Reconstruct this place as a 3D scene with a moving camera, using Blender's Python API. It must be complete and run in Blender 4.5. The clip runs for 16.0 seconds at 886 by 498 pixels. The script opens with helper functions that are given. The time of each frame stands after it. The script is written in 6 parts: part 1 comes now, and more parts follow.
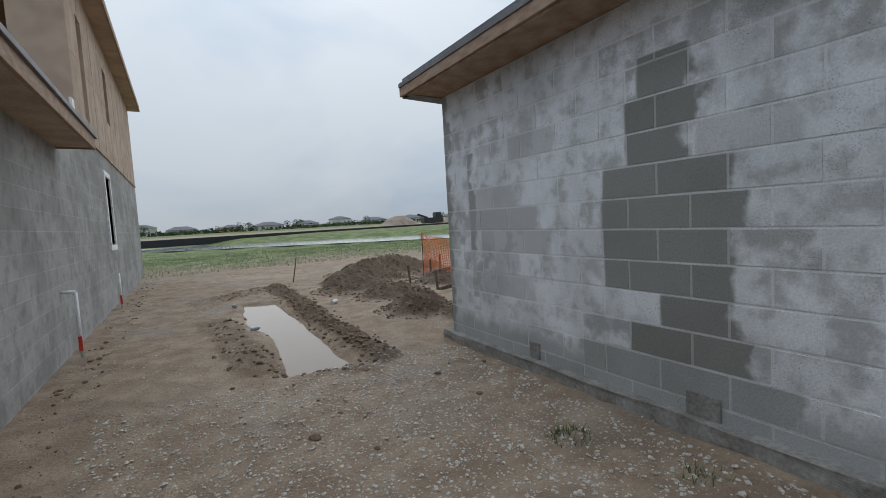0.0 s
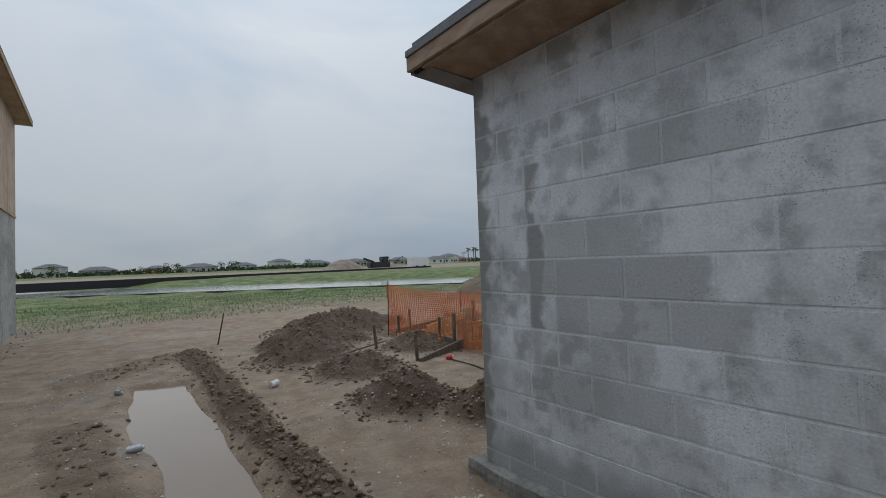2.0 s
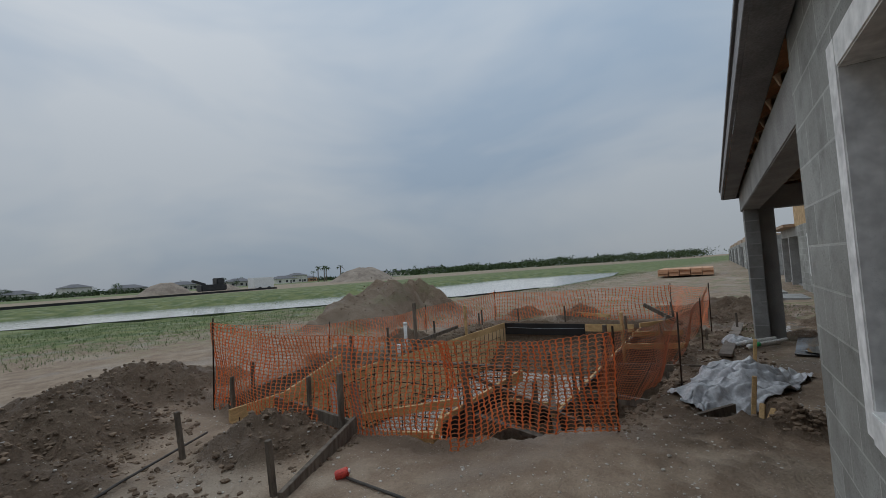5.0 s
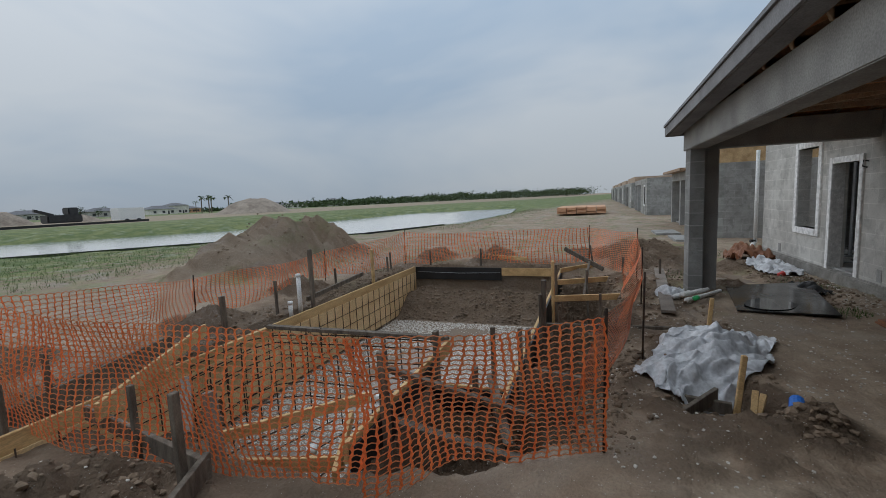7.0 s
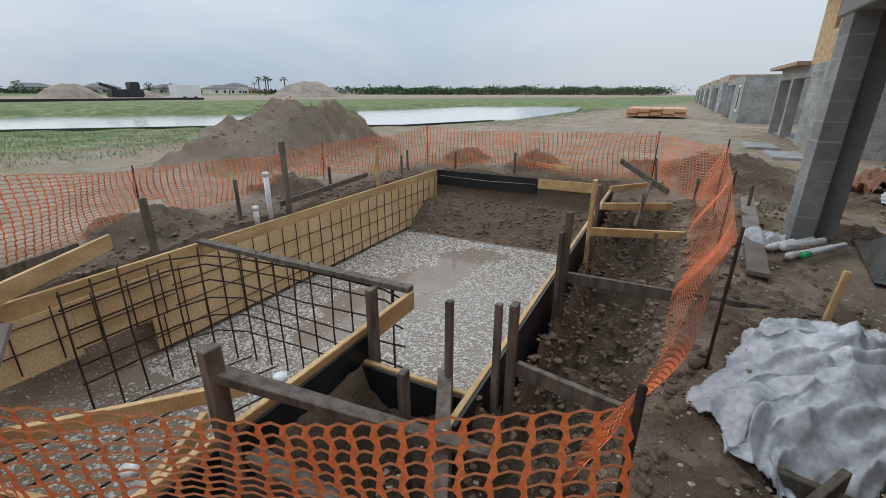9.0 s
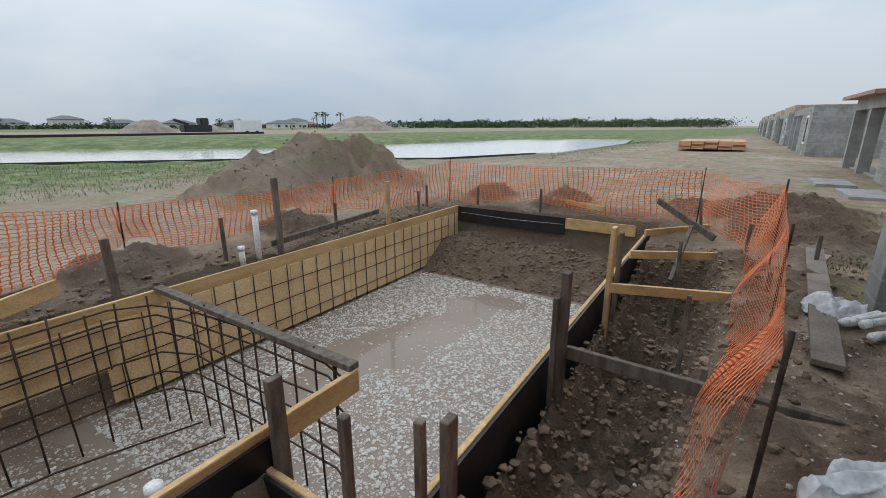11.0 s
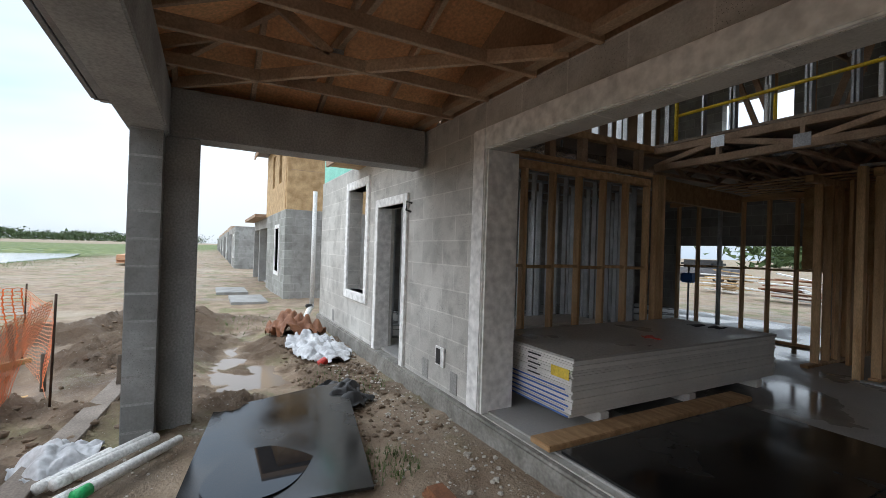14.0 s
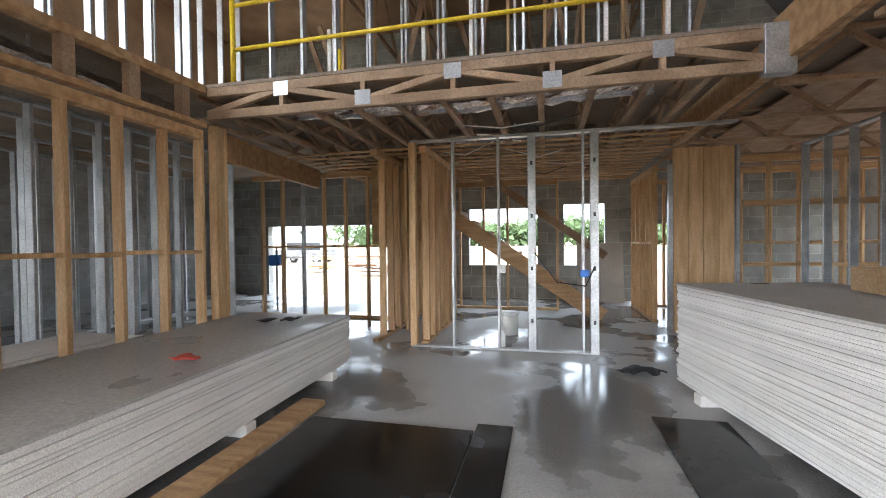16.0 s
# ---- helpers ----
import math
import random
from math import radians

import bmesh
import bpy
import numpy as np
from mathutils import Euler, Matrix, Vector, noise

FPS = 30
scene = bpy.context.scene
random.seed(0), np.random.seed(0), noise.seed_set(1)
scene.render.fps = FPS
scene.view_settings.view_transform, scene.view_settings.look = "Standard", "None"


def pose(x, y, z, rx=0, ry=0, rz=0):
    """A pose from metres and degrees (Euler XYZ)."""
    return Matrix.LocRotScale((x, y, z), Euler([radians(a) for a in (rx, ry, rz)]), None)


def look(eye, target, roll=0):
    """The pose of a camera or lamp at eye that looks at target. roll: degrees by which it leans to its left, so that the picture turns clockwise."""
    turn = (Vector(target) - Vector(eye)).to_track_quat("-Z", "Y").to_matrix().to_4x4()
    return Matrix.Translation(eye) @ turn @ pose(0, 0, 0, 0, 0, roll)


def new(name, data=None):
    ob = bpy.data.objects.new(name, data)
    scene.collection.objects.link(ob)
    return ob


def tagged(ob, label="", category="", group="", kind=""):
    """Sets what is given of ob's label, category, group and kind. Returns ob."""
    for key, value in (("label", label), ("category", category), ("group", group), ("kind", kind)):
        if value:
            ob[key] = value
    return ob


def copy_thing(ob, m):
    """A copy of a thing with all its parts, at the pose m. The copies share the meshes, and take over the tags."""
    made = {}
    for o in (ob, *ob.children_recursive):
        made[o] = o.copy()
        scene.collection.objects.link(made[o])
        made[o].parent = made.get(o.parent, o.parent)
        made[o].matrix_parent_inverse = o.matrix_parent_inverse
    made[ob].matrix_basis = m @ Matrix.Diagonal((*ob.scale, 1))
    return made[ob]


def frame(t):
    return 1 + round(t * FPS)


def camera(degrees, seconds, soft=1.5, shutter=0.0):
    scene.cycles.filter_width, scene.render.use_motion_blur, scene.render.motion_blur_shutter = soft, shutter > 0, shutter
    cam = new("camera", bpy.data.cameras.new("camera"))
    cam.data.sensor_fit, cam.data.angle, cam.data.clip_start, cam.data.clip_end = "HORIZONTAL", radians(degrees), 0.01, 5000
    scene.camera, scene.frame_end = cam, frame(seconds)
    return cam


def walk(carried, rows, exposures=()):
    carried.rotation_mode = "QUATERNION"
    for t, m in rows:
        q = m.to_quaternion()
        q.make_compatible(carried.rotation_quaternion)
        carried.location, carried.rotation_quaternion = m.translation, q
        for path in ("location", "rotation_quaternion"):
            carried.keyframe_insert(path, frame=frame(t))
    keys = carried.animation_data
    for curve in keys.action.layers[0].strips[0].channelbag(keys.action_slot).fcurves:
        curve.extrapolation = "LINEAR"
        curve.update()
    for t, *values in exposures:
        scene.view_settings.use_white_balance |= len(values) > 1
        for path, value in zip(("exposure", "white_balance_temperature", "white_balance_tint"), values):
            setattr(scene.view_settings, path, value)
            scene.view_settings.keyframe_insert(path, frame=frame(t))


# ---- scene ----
cam = camera(91.2, 16.0, soft=0.7)
METRES, EYE, TILT, LEAN, TURN = 14.8, 1.5, 0.0, 0.0, -30.8
SIDE = [  # along the side wall: seconds, eye, target, roll
    (0.0, (-0.039, 0.003, 1.548), (0.988, 1.713, 1.408), -3.2),
    (0.5, (0.171, 0.62, 1.607), (1.192, 2.339, 1.616), -1.8),
    (1.0, (0.257, 1.173, 1.599), (1.405, 2.81, 1.646), -1.0),
    (1.5, (0.42, 1.703, 1.585), (1.607, 3.31, 1.691), -2.4),
    (2.0, (0.574, 2.262, 1.636), (1.82, 3.825, 1.691), -2.1),
    (2.5, (0.800, 2.840, 1.675), (2.143, 4.322, 1.701), -1.9),
    (3.0, (1.178, 3.444, 1.609), (2.53, 4.918, 1.636), -3.1),
    (3.5, (1.484, 4.063, 1.581), (2.92, 5.455, 1.608), -3.3),
    (4.0, (1.818, 4.488, 1.567), (3.324, 5.801, 1.657), -3.3),
    (4.5, (2.255, 4.950, 1.598), (3.774, 6.24, 1.76), -4.3),
    (5.0, (2.537, 5.212, 1.649), (4.234, 6.265, 1.752), -3.6),
]
ROWS = [  # round the pool and to the porch
    (7.5, 0.0434, 0.5252, 0.0192, -41.54, -9.89, 0.78),
    (8.0, 0.0735, 0.549, 0.0107, -41.29, -14.92, -0.65),
    (8.5, 0.1087, 0.5604, 0.0094, -35.92, -17.79, 0.62),
    (9.0, 0.1408, 0.5675, 0.0096, -32.35, -19.78, -0.29),
    (9.5, 0.1713, 0.5793, 0.0112, -29.97, -20.38, 0.38),
    (12.0, 0.23, 0.5844, 0.0077, -25.42, -13.25, -0.12),
    (12.5, 0.2588, 0.5684, 0.0062, -37.28, -7.86, -2.12),
    (13.0, 0.2806, 0.5573, 0.0041, -58.81, -5.67, -2.6),
    (13.5, 0.3132, 0.5445, 0.0044, -74.82, -2.28, -3.18),
    (14.0, 0.3392, 0.5262, 0.0043, -87.66, 0.22, -1.83),
    (14.5, 0.3624, 0.5124, 0.004, -101.52, 0.1, -1.13),
    (15.0, 0.3858, 0.4997, 0.0024, -119.4, -0.07, -0.94),
    (15.5, 0.405, 0.4759, 0.0012, -130.45, -0.63, 0.61),
    (16.0, 0.4228, 0.4553, -0.0002, -135.87, -1.06, 0.63),
]
walk(cam, [(t, look(eye, target, roll)) for t, eye, target, roll in SIDE] +
     [(t, pose(0, 0, EYE, TILT, LEAN, TURN) @ pose(METRES * x, METRES * y, METRES * z, 90 + pitch, roll, yaw)) for t, x, y, z, yaw, pitch, roll in ROWS],
     [(0.0, -0.05), (0.4, -0.22), (1.0, -0.25), (1.6, -0.33), (2.2, -0.36), (3.5, -0.52), (5.0, -0.62), (7.5, -0.15), (9.0, 0.2), (12.0, 0.15), (12.7, 0.1), (13.5, 0.47), (14.0, 0.9), (14.5, 1.6), (15.0, 2.3), (15.5, 3.15), (16.0, 3.45)])

# ---- world and sun ----
world = bpy.data.worlds.new("overcast_sky")
scene.world = world
world.use_nodes = True
wn, wl = world.node_tree.nodes, world.node_tree.links
wn.clear()
w_out, w_bg = wn.new("ShaderNodeOutputWorld"), wn.new("ShaderNodeBackground")
w_sky = wn.new("ShaderNodeTexSky")
w_sky.sky_type, w_sky.sun_disc = "NISHITA", False
w_sky.sun_elevation, w_sky.sun_rotation = radians(35), radians(18)
w_geo, w_map = wn.new("ShaderNodeTexCoord"), wn.new("ShaderNodeMapping")
w_map.inputs["Scale"].default_value = (1.0, 1.0, 2.4)
w_noise = wn.new("ShaderNodeTexNoise")
w_noise.inputs["Scale"].default_value, w_noise.inputs["Detail"].default_value = 1.6, 4.0
w_noise.inputs["Roughness"].default_value = 0.52
w_noise.inputs["Distortion"].default_value = 0.4
w_ramp = wn.new("ShaderNodeValToRGB")
w_ramp.color_ramp.elements[0].position, w_ramp.color_ramp.elements[0].color = 0.34, (3.95, 5.05, 6.4, 1)
w_ramp.color_ramp.elements[1].position, w_ramp.color_ramp.elements[1].color = 0.62, (5.95, 6.6, 7.3, 1)
w_sep, w_up = wn.new("ShaderNodeSeparateXYZ"), wn.new("ShaderNodeMapRange")
w_up.inputs["From Min"].default_value, w_up.inputs["From Max"].default_value = 0.0, 1.0
w_up.inputs["To Min"].default_value, w_up.inputs["To Max"].default_value = 0.080, 0.19
wl.new(w_geo.outputs["Generated"], w_sep.inputs[0])
wl.new(w_sep.outputs[2], w_up.inputs["Value"])
w_mix = wn.new("ShaderNodeMix")
w_mix.data_type = "RGBA"
w_mix.inputs[0].default_value = 0.95
wl.new(w_geo.outputs["Generated"], w_map.inputs[0])
wl.new(w_map.outputs[0], w_noise.inputs["Vector"])
wl.new(w_noise.outputs["Fac"], w_ramp.inputs[0])
wl.new(w_sky.outputs[0], w_mix.inputs[6])
wl.new(w_ramp.outputs[0], w_mix.inputs[7])
wl.new(w_mix.outputs[2], w_bg.inputs[0])
wl.new(w_up.outputs[0], w_bg.inputs[1])  # an overcast sky is brightest overhead
wl.new(w_bg.outputs[0], w_out.inputs[0])
sun = new("sun", bpy.data.lights.new("sun", "SUN"))
sun.data.energy, sun.data.angle, sun.data.color = 0.9, radians(120), (1.0, 0.96, 0.9)
sun.matrix_world = look((0, 0, 50), (-22, -68, 0))  # the bright side of the cloud, over the lake


# ---- materials ----
def mat(name, c1, c2, scale=4.0, rough=0.8, bump=0.3, fine=60.0, metal=0.0, spots=0.0, rand=0.0, pos=True, detail=6.0, rough2=None, lo=0.35, hi=0.65, stretch=None):
    """Two tones by a broad noise, a fine grain on top, bump from both; rand varies tone from object to object."""
    m = bpy.data.materials.new(name)
    m.use_nodes = True
    n, l = m.node_tree.nodes, m.node_tree.links
    b = n["Principled BSDF"]
    if pos:
        co = n.new("ShaderNodeNewGeometry").outputs["Position"]
    else:
        co = n.new("ShaderNodeTexCoord").outputs["Object"]
    if stretch:
        mp = n.new("ShaderNodeMapping")
        mp.inputs["Scale"].default_value = stretch
        l.new(co, mp.inputs[0])
        co = mp.outputs[0]
    a = n.new("ShaderNodeTexNoise")
    a.inputs["Scale"].default_value, a.inputs["Detail"].default_value = scale, detail
    f = n.new("ShaderNodeTexNoise")
    f.inputs["Scale"].default_value, f.inputs["Detail"].default_value = fine, 3.0
    l.new(co, a.inputs["Vector"])
    l.new(co, f.inputs["Vector"])
    r = n.new("ShaderNodeValToRGB")
    r.color_ramp.elements[0].position, r.color_ramp.elements[0].color = lo, (*c1, 1)
    r.color_ramp.elements[1].position, r.color_ramp.elements[1].color = hi, (*c2, 1)
    l.new(a.outputs["Fac"], r.inputs[0])
    v = n.new("ShaderNodeMapRange")
    v.inputs["From Min"].default_value, v.inputs["From Max"].default_value = 0.3, 0.7
    v.inputs["To Min"].default_value, v.inputs["To Max"].default_value = 0.78, 1.18
    l.new(f.outputs["Fac"], v.inputs["Value"])
    h = n.new("ShaderNodeHueSaturation")
    l.new(r.outputs[0], h.inputs["Color"])
    val = v.outputs[0]
    if rand:
        oi = n.new("ShaderNodeObjectInfo")
        mr = n.new("ShaderNodeMapRange")
        mr.inputs["To Min"].default_value, mr.inputs["To Max"].default_value = 1 - rand, 1 + rand
        l.new(oi.outputs["Random"], mr.inputs["Value"])
        mu = n.new("ShaderNodeMath")
        mu.operation = "MULTIPLY"
        l.new(val, mu.inputs[0])
        l.new(mr.outputs[0], mu.inputs[1])
        val = mu.outputs[0]
    l.new(val, h.inputs["Value"])
    l.new(h.outputs[0], b.inputs["Base Color"])
    b.inputs["Metallic"].default_value = metal
    if rough2 is None:
        b.inputs["Roughness"].default_value = rough
    else:
        rr = n.new("ShaderNodeMapRange")
        rr.inputs["From Min"].default_value, rr.inputs["From Max"].default_value = lo, hi
        rr.inputs["To Min"].default_value, rr.inputs["To Max"].default_value = rough, rough2
        l.new(a.outputs["Fac"], rr.inputs["Value"])
        l.new(rr.outputs[0], b.inputs["Roughness"])
    if bump:
        mx = n.new("ShaderNodeMath")
        mx.operation = "MULTIPLY_ADD"
        mx.inputs[1].default_value = 0.35
        l.new(f.outputs["Fac"], mx.inputs[0])
        l.new(a.outputs["Fac"], mx.inputs[2])
        bp = n.new("ShaderNodeBump")
        bp.inputs["Strength"].default_value, bp.inputs["Distance"].default_value = bump, 0.02
        l.new(mx.outputs[0], bp.inputs["Height"])
        l.new(bp.outputs[0], b.inputs["Normal"])
    return m


def node_math(n, l, op, a, b=None, c=None):
    k = n.new("ShaderNodeMath")
    k.operation = op
    for i, v in enumerate((a, b, c)):
        if v is None:
            continue
        if isinstance(v, (int, float)):
            k.inputs[i].default_value = v
        else:
            l.new(v, k.inputs[i])
    return k.outputs[0]


def ramp(n, l, fac, lo, hi, clamp=True):
    k = n.new("ShaderNodeMapRange")
    k.interpolation_type = "SMOOTHSTEP"
    k.inputs["From Min"].default_value, k.inputs["From Max"].default_value = lo, hi
    l.new(fac, k.inputs["Value"])
    return k.outputs[0]


def mixed(n, l, fac, a, b):
    k = n.new("ShaderNodeMix")
    k.data_type = "RGBA"
    for i, v in ((0, fac), (6, a), (7, b)):
        if isinstance(v, (int, float)):
            k.inputs[i].default_value = v
        elif isinstance(v, tuple):
            k.inputs[i].default_value = (*v, 1)
        else:
            l.new(v, k.inputs[i])
    return k.outputs[2]


def noise_tex(n, l, co, scale, detail=5.0, rough=0.55):
    k = n.new("ShaderNodeTexNoise")
    k.inputs["Scale"].default_value, k.inputs["Detail"].default_value, k.inputs["Roughness"].default_value = scale, detail, rough
    l.new(co, k.inputs["Vector"])
    return k.outputs["Fac"]


def block_mat(name, axis="", base=(0.30, 0.30, 0.29), pale=(0.42, 0.43, 0.42), dark=(0.17, 0.165, 0.15), rand=0.0, wet=0.5, stain=None, joint=0.5):
    """Concrete block: pale bloom, damp blotches, open pores; axis x or y lays block courses along a wall of one piece."""
    m = bpy.data.materials.new(name)
    m.use_nodes = True
    n, l = m.node_tree.nodes, m.node_tree.links
    b = n["Principled BSDF"]
    co = n.new("ShaderNodeNewGeometry").outputs["Position"]
    broad, mid, fine = noise_tex(n, l, co, 1.1, 4), noise_tex(n, l, co, 5.5, 6), noise_tex(n, l, co, 70, 3)
    col = mixed(n, l, ramp(n, l, broad, 0.36, 0.62), base, pale)
    damp = node_math(n, l, "MULTIPLY", ramp(n, l, mid, 0.44, 0.72), wet)
    if rand:
        oi = n.new("ShaderNodeObjectInfo").outputs["Random"]
        tone = node_math(n, l, "MULTIPLY_ADD", oi, rand * 2, 1 - rand)
        hot = ramp(n, l, oi, 0.35, 0.95)
        damp = node_math(n, l, "MAXIMUM", damp, node_math(n, l, "MULTIPLY", hot, node_math(n, l, "MULTIPLY", ramp(n, l, mid, 0.36, 0.6), 0.6)))
    if stain:
        sx = n.new("ShaderNodeSeparateXYZ")
        l.new(co, sx.inputs[0])
        y, z = sx.outputs[1], sx.outputs[2]
        wob = node_math(n, l, "MULTIPLY_ADD", noise_tex(n, l, co, 2.6, 4), 0.5, -0.25)
        wet_y = node_math(n, l, "ADD", y, wob)
        for z0, z1, y0, y1, much in stain:
            k = node_math(n, l, "MULTIPLY", ramp(n, l, wet_y, y0 - 0.03, y0 + 0.05), node_math(n, l, "SUBTRACT", 1.0, ramp(n, l, node_math(n, l, "MULTIPLY_ADD", wob, 0.2, y), y1 - 0.02, y1 + 0.02)))
            k = node_math(n, l, "MULTIPLY", k, ramp(n, l, z, z0 - 0.006, z0 + 0.012))
            k = node_math(n, l, "MULTIPLY", k, node_math(n, l, "SUBTRACT", 1.0, ramp(n, l, z, z1 - 0.012, z1 + 0.006)))
            damp = node_math(n, l, "MAXIMUM", damp, node_math(n, l, "MULTIPLY", k, much))
        low = node_math(n, l, "SUBTRACT", 1.0, ramp(n, l, node_math(n, l, "ADD", z, wob), 0.22, 0.48))
        damp = node_math(n, l, "MAXIMUM", damp, node_math(n, l, "MULTIPLY", low, 0.62))
        # Darker over the last stretch towards the wall's back corner.
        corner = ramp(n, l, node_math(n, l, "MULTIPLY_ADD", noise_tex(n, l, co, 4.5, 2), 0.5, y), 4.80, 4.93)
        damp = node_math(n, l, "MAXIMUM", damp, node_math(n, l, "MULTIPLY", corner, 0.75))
    col = mixed(n, l, damp, col, dark)
    hgt = node_math(n, l, "MULTIPLY_ADD", fine, 0.5, mid)
    pore = n.new("ShaderNodeTexVoronoi")
    pore.inputs["Scale"].default_value = 85
    l.new(co, pore.inputs["Vector"])
    pit = node_math(n, l, "MULTIPLY", node_math(n, l, "LESS_THAN", pore.outputs["Distance"], 0.2), ramp(n, l, noise_tex(n, l, co, 4.0, 3), 0.47, 0.60))
    col = mixed(n, l, node_math(n, l, "MULTIPLY", pit, 0.75), col, (0.06, 0.06, 0.055))
    if axis:
        sx = n.new("ShaderNodeSeparateXYZ")
        l.new(co, sx.inputs[0])
        cb = n.new("ShaderNodeCombineXYZ")
        l.new(sx.outputs["xy".index(axis)], cb.inputs[0])
        l.new(sx.outputs[2], cb.inputs[1])
        br = n.new("ShaderNodeTexBrick")
        br.inputs["Scale"].default_value, br.inputs["Mortar Size"].default_value, br.inputs["Mortar Smooth"].default_value = 1.0, 0.007, 0.2
        br.inputs["Brick Width"].default_value, br.inputs["Row Height"].default_value = 0.475, 0.2375
        br.inputs["Color1"].default_value, br.inputs["Color2"].default_value = (0.78, 0.78, 0.77, 1), (1.08, 1.08, 1.08, 1)
        br.inputs["Mortar"].default_value = (1.35, 1.35, 1.35, 1)
        l.new(cb.outputs[0], br.inputs["Vector"])
        k = n.new("ShaderNodeMix")
        k.data_type, k.blend_type = "RGBA", "MULTIPLY"
        k.inputs[0].default_value = joint
        l.new(col, k.inputs[6])
        l.new(br.outputs["Color"], k.inputs[7])
        col = k.outputs[2]
        hgt = node_math(n, l, "MULTIPLY_ADD", br.outputs["Fac"], -0.6 * joint, hgt)
    h = n.new("ShaderNodeHueSaturation")
    l.new(col, h.inputs["Color"])
    v = node_math(n, l, "MULTIPLY_ADD", fine, 0.5, 0.75)
    if rand:
        v = node_math(n, l, "MULTIPLY", v, tone)
    l.new(v, h.inputs["Value"])
    l.new(h.outputs[0], b.inputs["Base Color"])
    b.inputs["Roughness"].default_value = 0.88
    bp = n.new("ShaderNodeBump")
    bp.inputs["Strength"].default_value, bp.inputs["Distance"].default_value = 0.35, 0.012
    l.new(node_math(n, l, "MULTIPLY_ADD", pit, -0.8, hgt), bp.inputs["Height"])
    l.new(bp.outputs[0], b.inputs["Normal"])
    return m


def ground_mat():
    m = bpy.data.materials.new("sandy_ground")
    m.use_nodes = True
    n, l = m.node_tree.nodes, m.node_tree.links
    b = n["Principled BSDF"]
    co = n.new("ShaderNodeNewGeometry").outputs["Position"]
    sx = n.new("ShaderNodeSeparateXYZ")
    l.new(co, sx.inputs[0])
    x, y = sx.outputs[0], sx.outputs[1]
    mud = n.new("ShaderNodeAttribute")
    mud.attribute_name = "mud"
    grav = n.new("ShaderNodeAttribute")
    grav.attribute_name = "gravel"
    broad, mid, fine = noise_tex(n, l, co, 0.35, 5), noise_tex(n, l, co, 3.0, 7, 0.6), noise_tex(n, l, co, 45, 4)
    far = noise_tex(n, l, co, 0.12, 6, 0.65)
    col = mixed(n, l, ramp(n, l, mid, 0.35, 0.7), (0.25, 0.18, 0.125), (0.37, 0.285, 0.205))
    col = mixed(n, l, node_math(n, l, "MULTIPLY", ramp(n, l, broad, 0.5, 0.7), 0.55), col, (0.43, 0.37, 0.29))
    wetm = node_math(n, l, "MULTIPLY", ramp(n, l, noise_tex(n, l, co, 0.8, 4), 0.5, 0.66), 0.5)
    col = mixed(n, l, wetm, col, (0.20, 0.155, 0.115))
    col = mixed(n, l, node_math(n, l, "MULTIPLY", mud.outputs["Fac"], node_math(n, l, "MULTIPLY_ADD", mid, 0.5, 0.6)), col, (0.145, 0.098, 0.064))
    # shell and stone flecks
    vo = n.new("ShaderNodeTexVoronoi")
    vo.inputs["Scale"].default_value = 38
    l.new(co, vo.inputs["Vector"])
    fl = node_math(n, l, "LESS_THAN", vo.outputs["Distance"], node_math(n, l, "MULTIPLY_ADD", grav.outputs["Fac"], 0.22, 0.13))
    fl = node_math(n, l, "MULTIPLY", fl, node_math(n, l, "GREATER_THAN", noise_tex(n, l, co, 19, 2), 0.53))
    col = mixed(n, l, node_math(n, l, "MULTIPLY", fl, 0.8), col, (0.60, 0.57, 0.52))
    # grass belt by the water, then the bare strip beyond it
    s = node_math(n, l, "ADD", node_math(n, l, "MULTIPLY_ADD", node_math(n, l, "MAXIMUM", node_math(n, l, "SUBTRACT", x, 14.0), 0.0), 0.2, y), node_math(n, l, "MULTIPLY_ADD", far, 16.0, -8.0))
    g = node_math(n, l, "MULTIPLY", ramp(n, l, s, 18.0, 25.0), node_math(n, l, "SUBTRACT", 1.0, ramp(n, l, s, 84.0, 92.0)))
    g = node_math(n, l, "MULTIPLY", g, ramp(n, l, node_math(n, l, "ADD", mid, node_math(n, l, "MULTIPLY", ramp(n, l, s, 19.0, 42.0), 0.4)), 0.42, 0.62))
    back = ramp(n, l, y, 165.0, 180.0)
    g = node_math(n, l, "MAXIMUM", g, back)
    patch = node_math(n, l, "MULTIPLY", ramp(n, l, x, 10.5, 12.0), node_math(n, l, "MULTIPLY", ramp(n, l, noise_tex(n, l, co, 0.9, 6, 0.65), 0.50, 0.62), 0.55))
    tint = mixed(n, l, ramp(n, l, noise_tex(n, l, co, 0.5, 6, 0.7), 0.4, 0.62), (0.085, 0.125, 0.035), (0.175, 0.20, 0.07))
    col = mixed(n, l, node_math(n, l, "MAXIMUM", g, node_math(n, l, "MULTIPLY", patch, node_math(n, l, "SUBTRACT", 1.0, mud.outputs["Fac"]))), col, tint)
    h = n.new("ShaderNodeHueSaturation")
    l.new(col, h.inputs["Color"])
    l.new(node_math(n, l, "MULTIPLY_ADD", fine, 0.6, 0.7), h.inputs["Value"])
    l.new(h.outputs[0], b.inputs["Base Color"])
    l.new(node_math(n, l, "MULTIPLY_ADD", wetm, -0.7, 0.88), b.inputs["Roughness"])
    b.inputs["Specular IOR Level"].default_value = 0.35
    bp = n.new("ShaderNodeBump")
    bp.inputs["Strength"].default_value, bp.inputs["Distance"].default_value = 0.9, 0.05
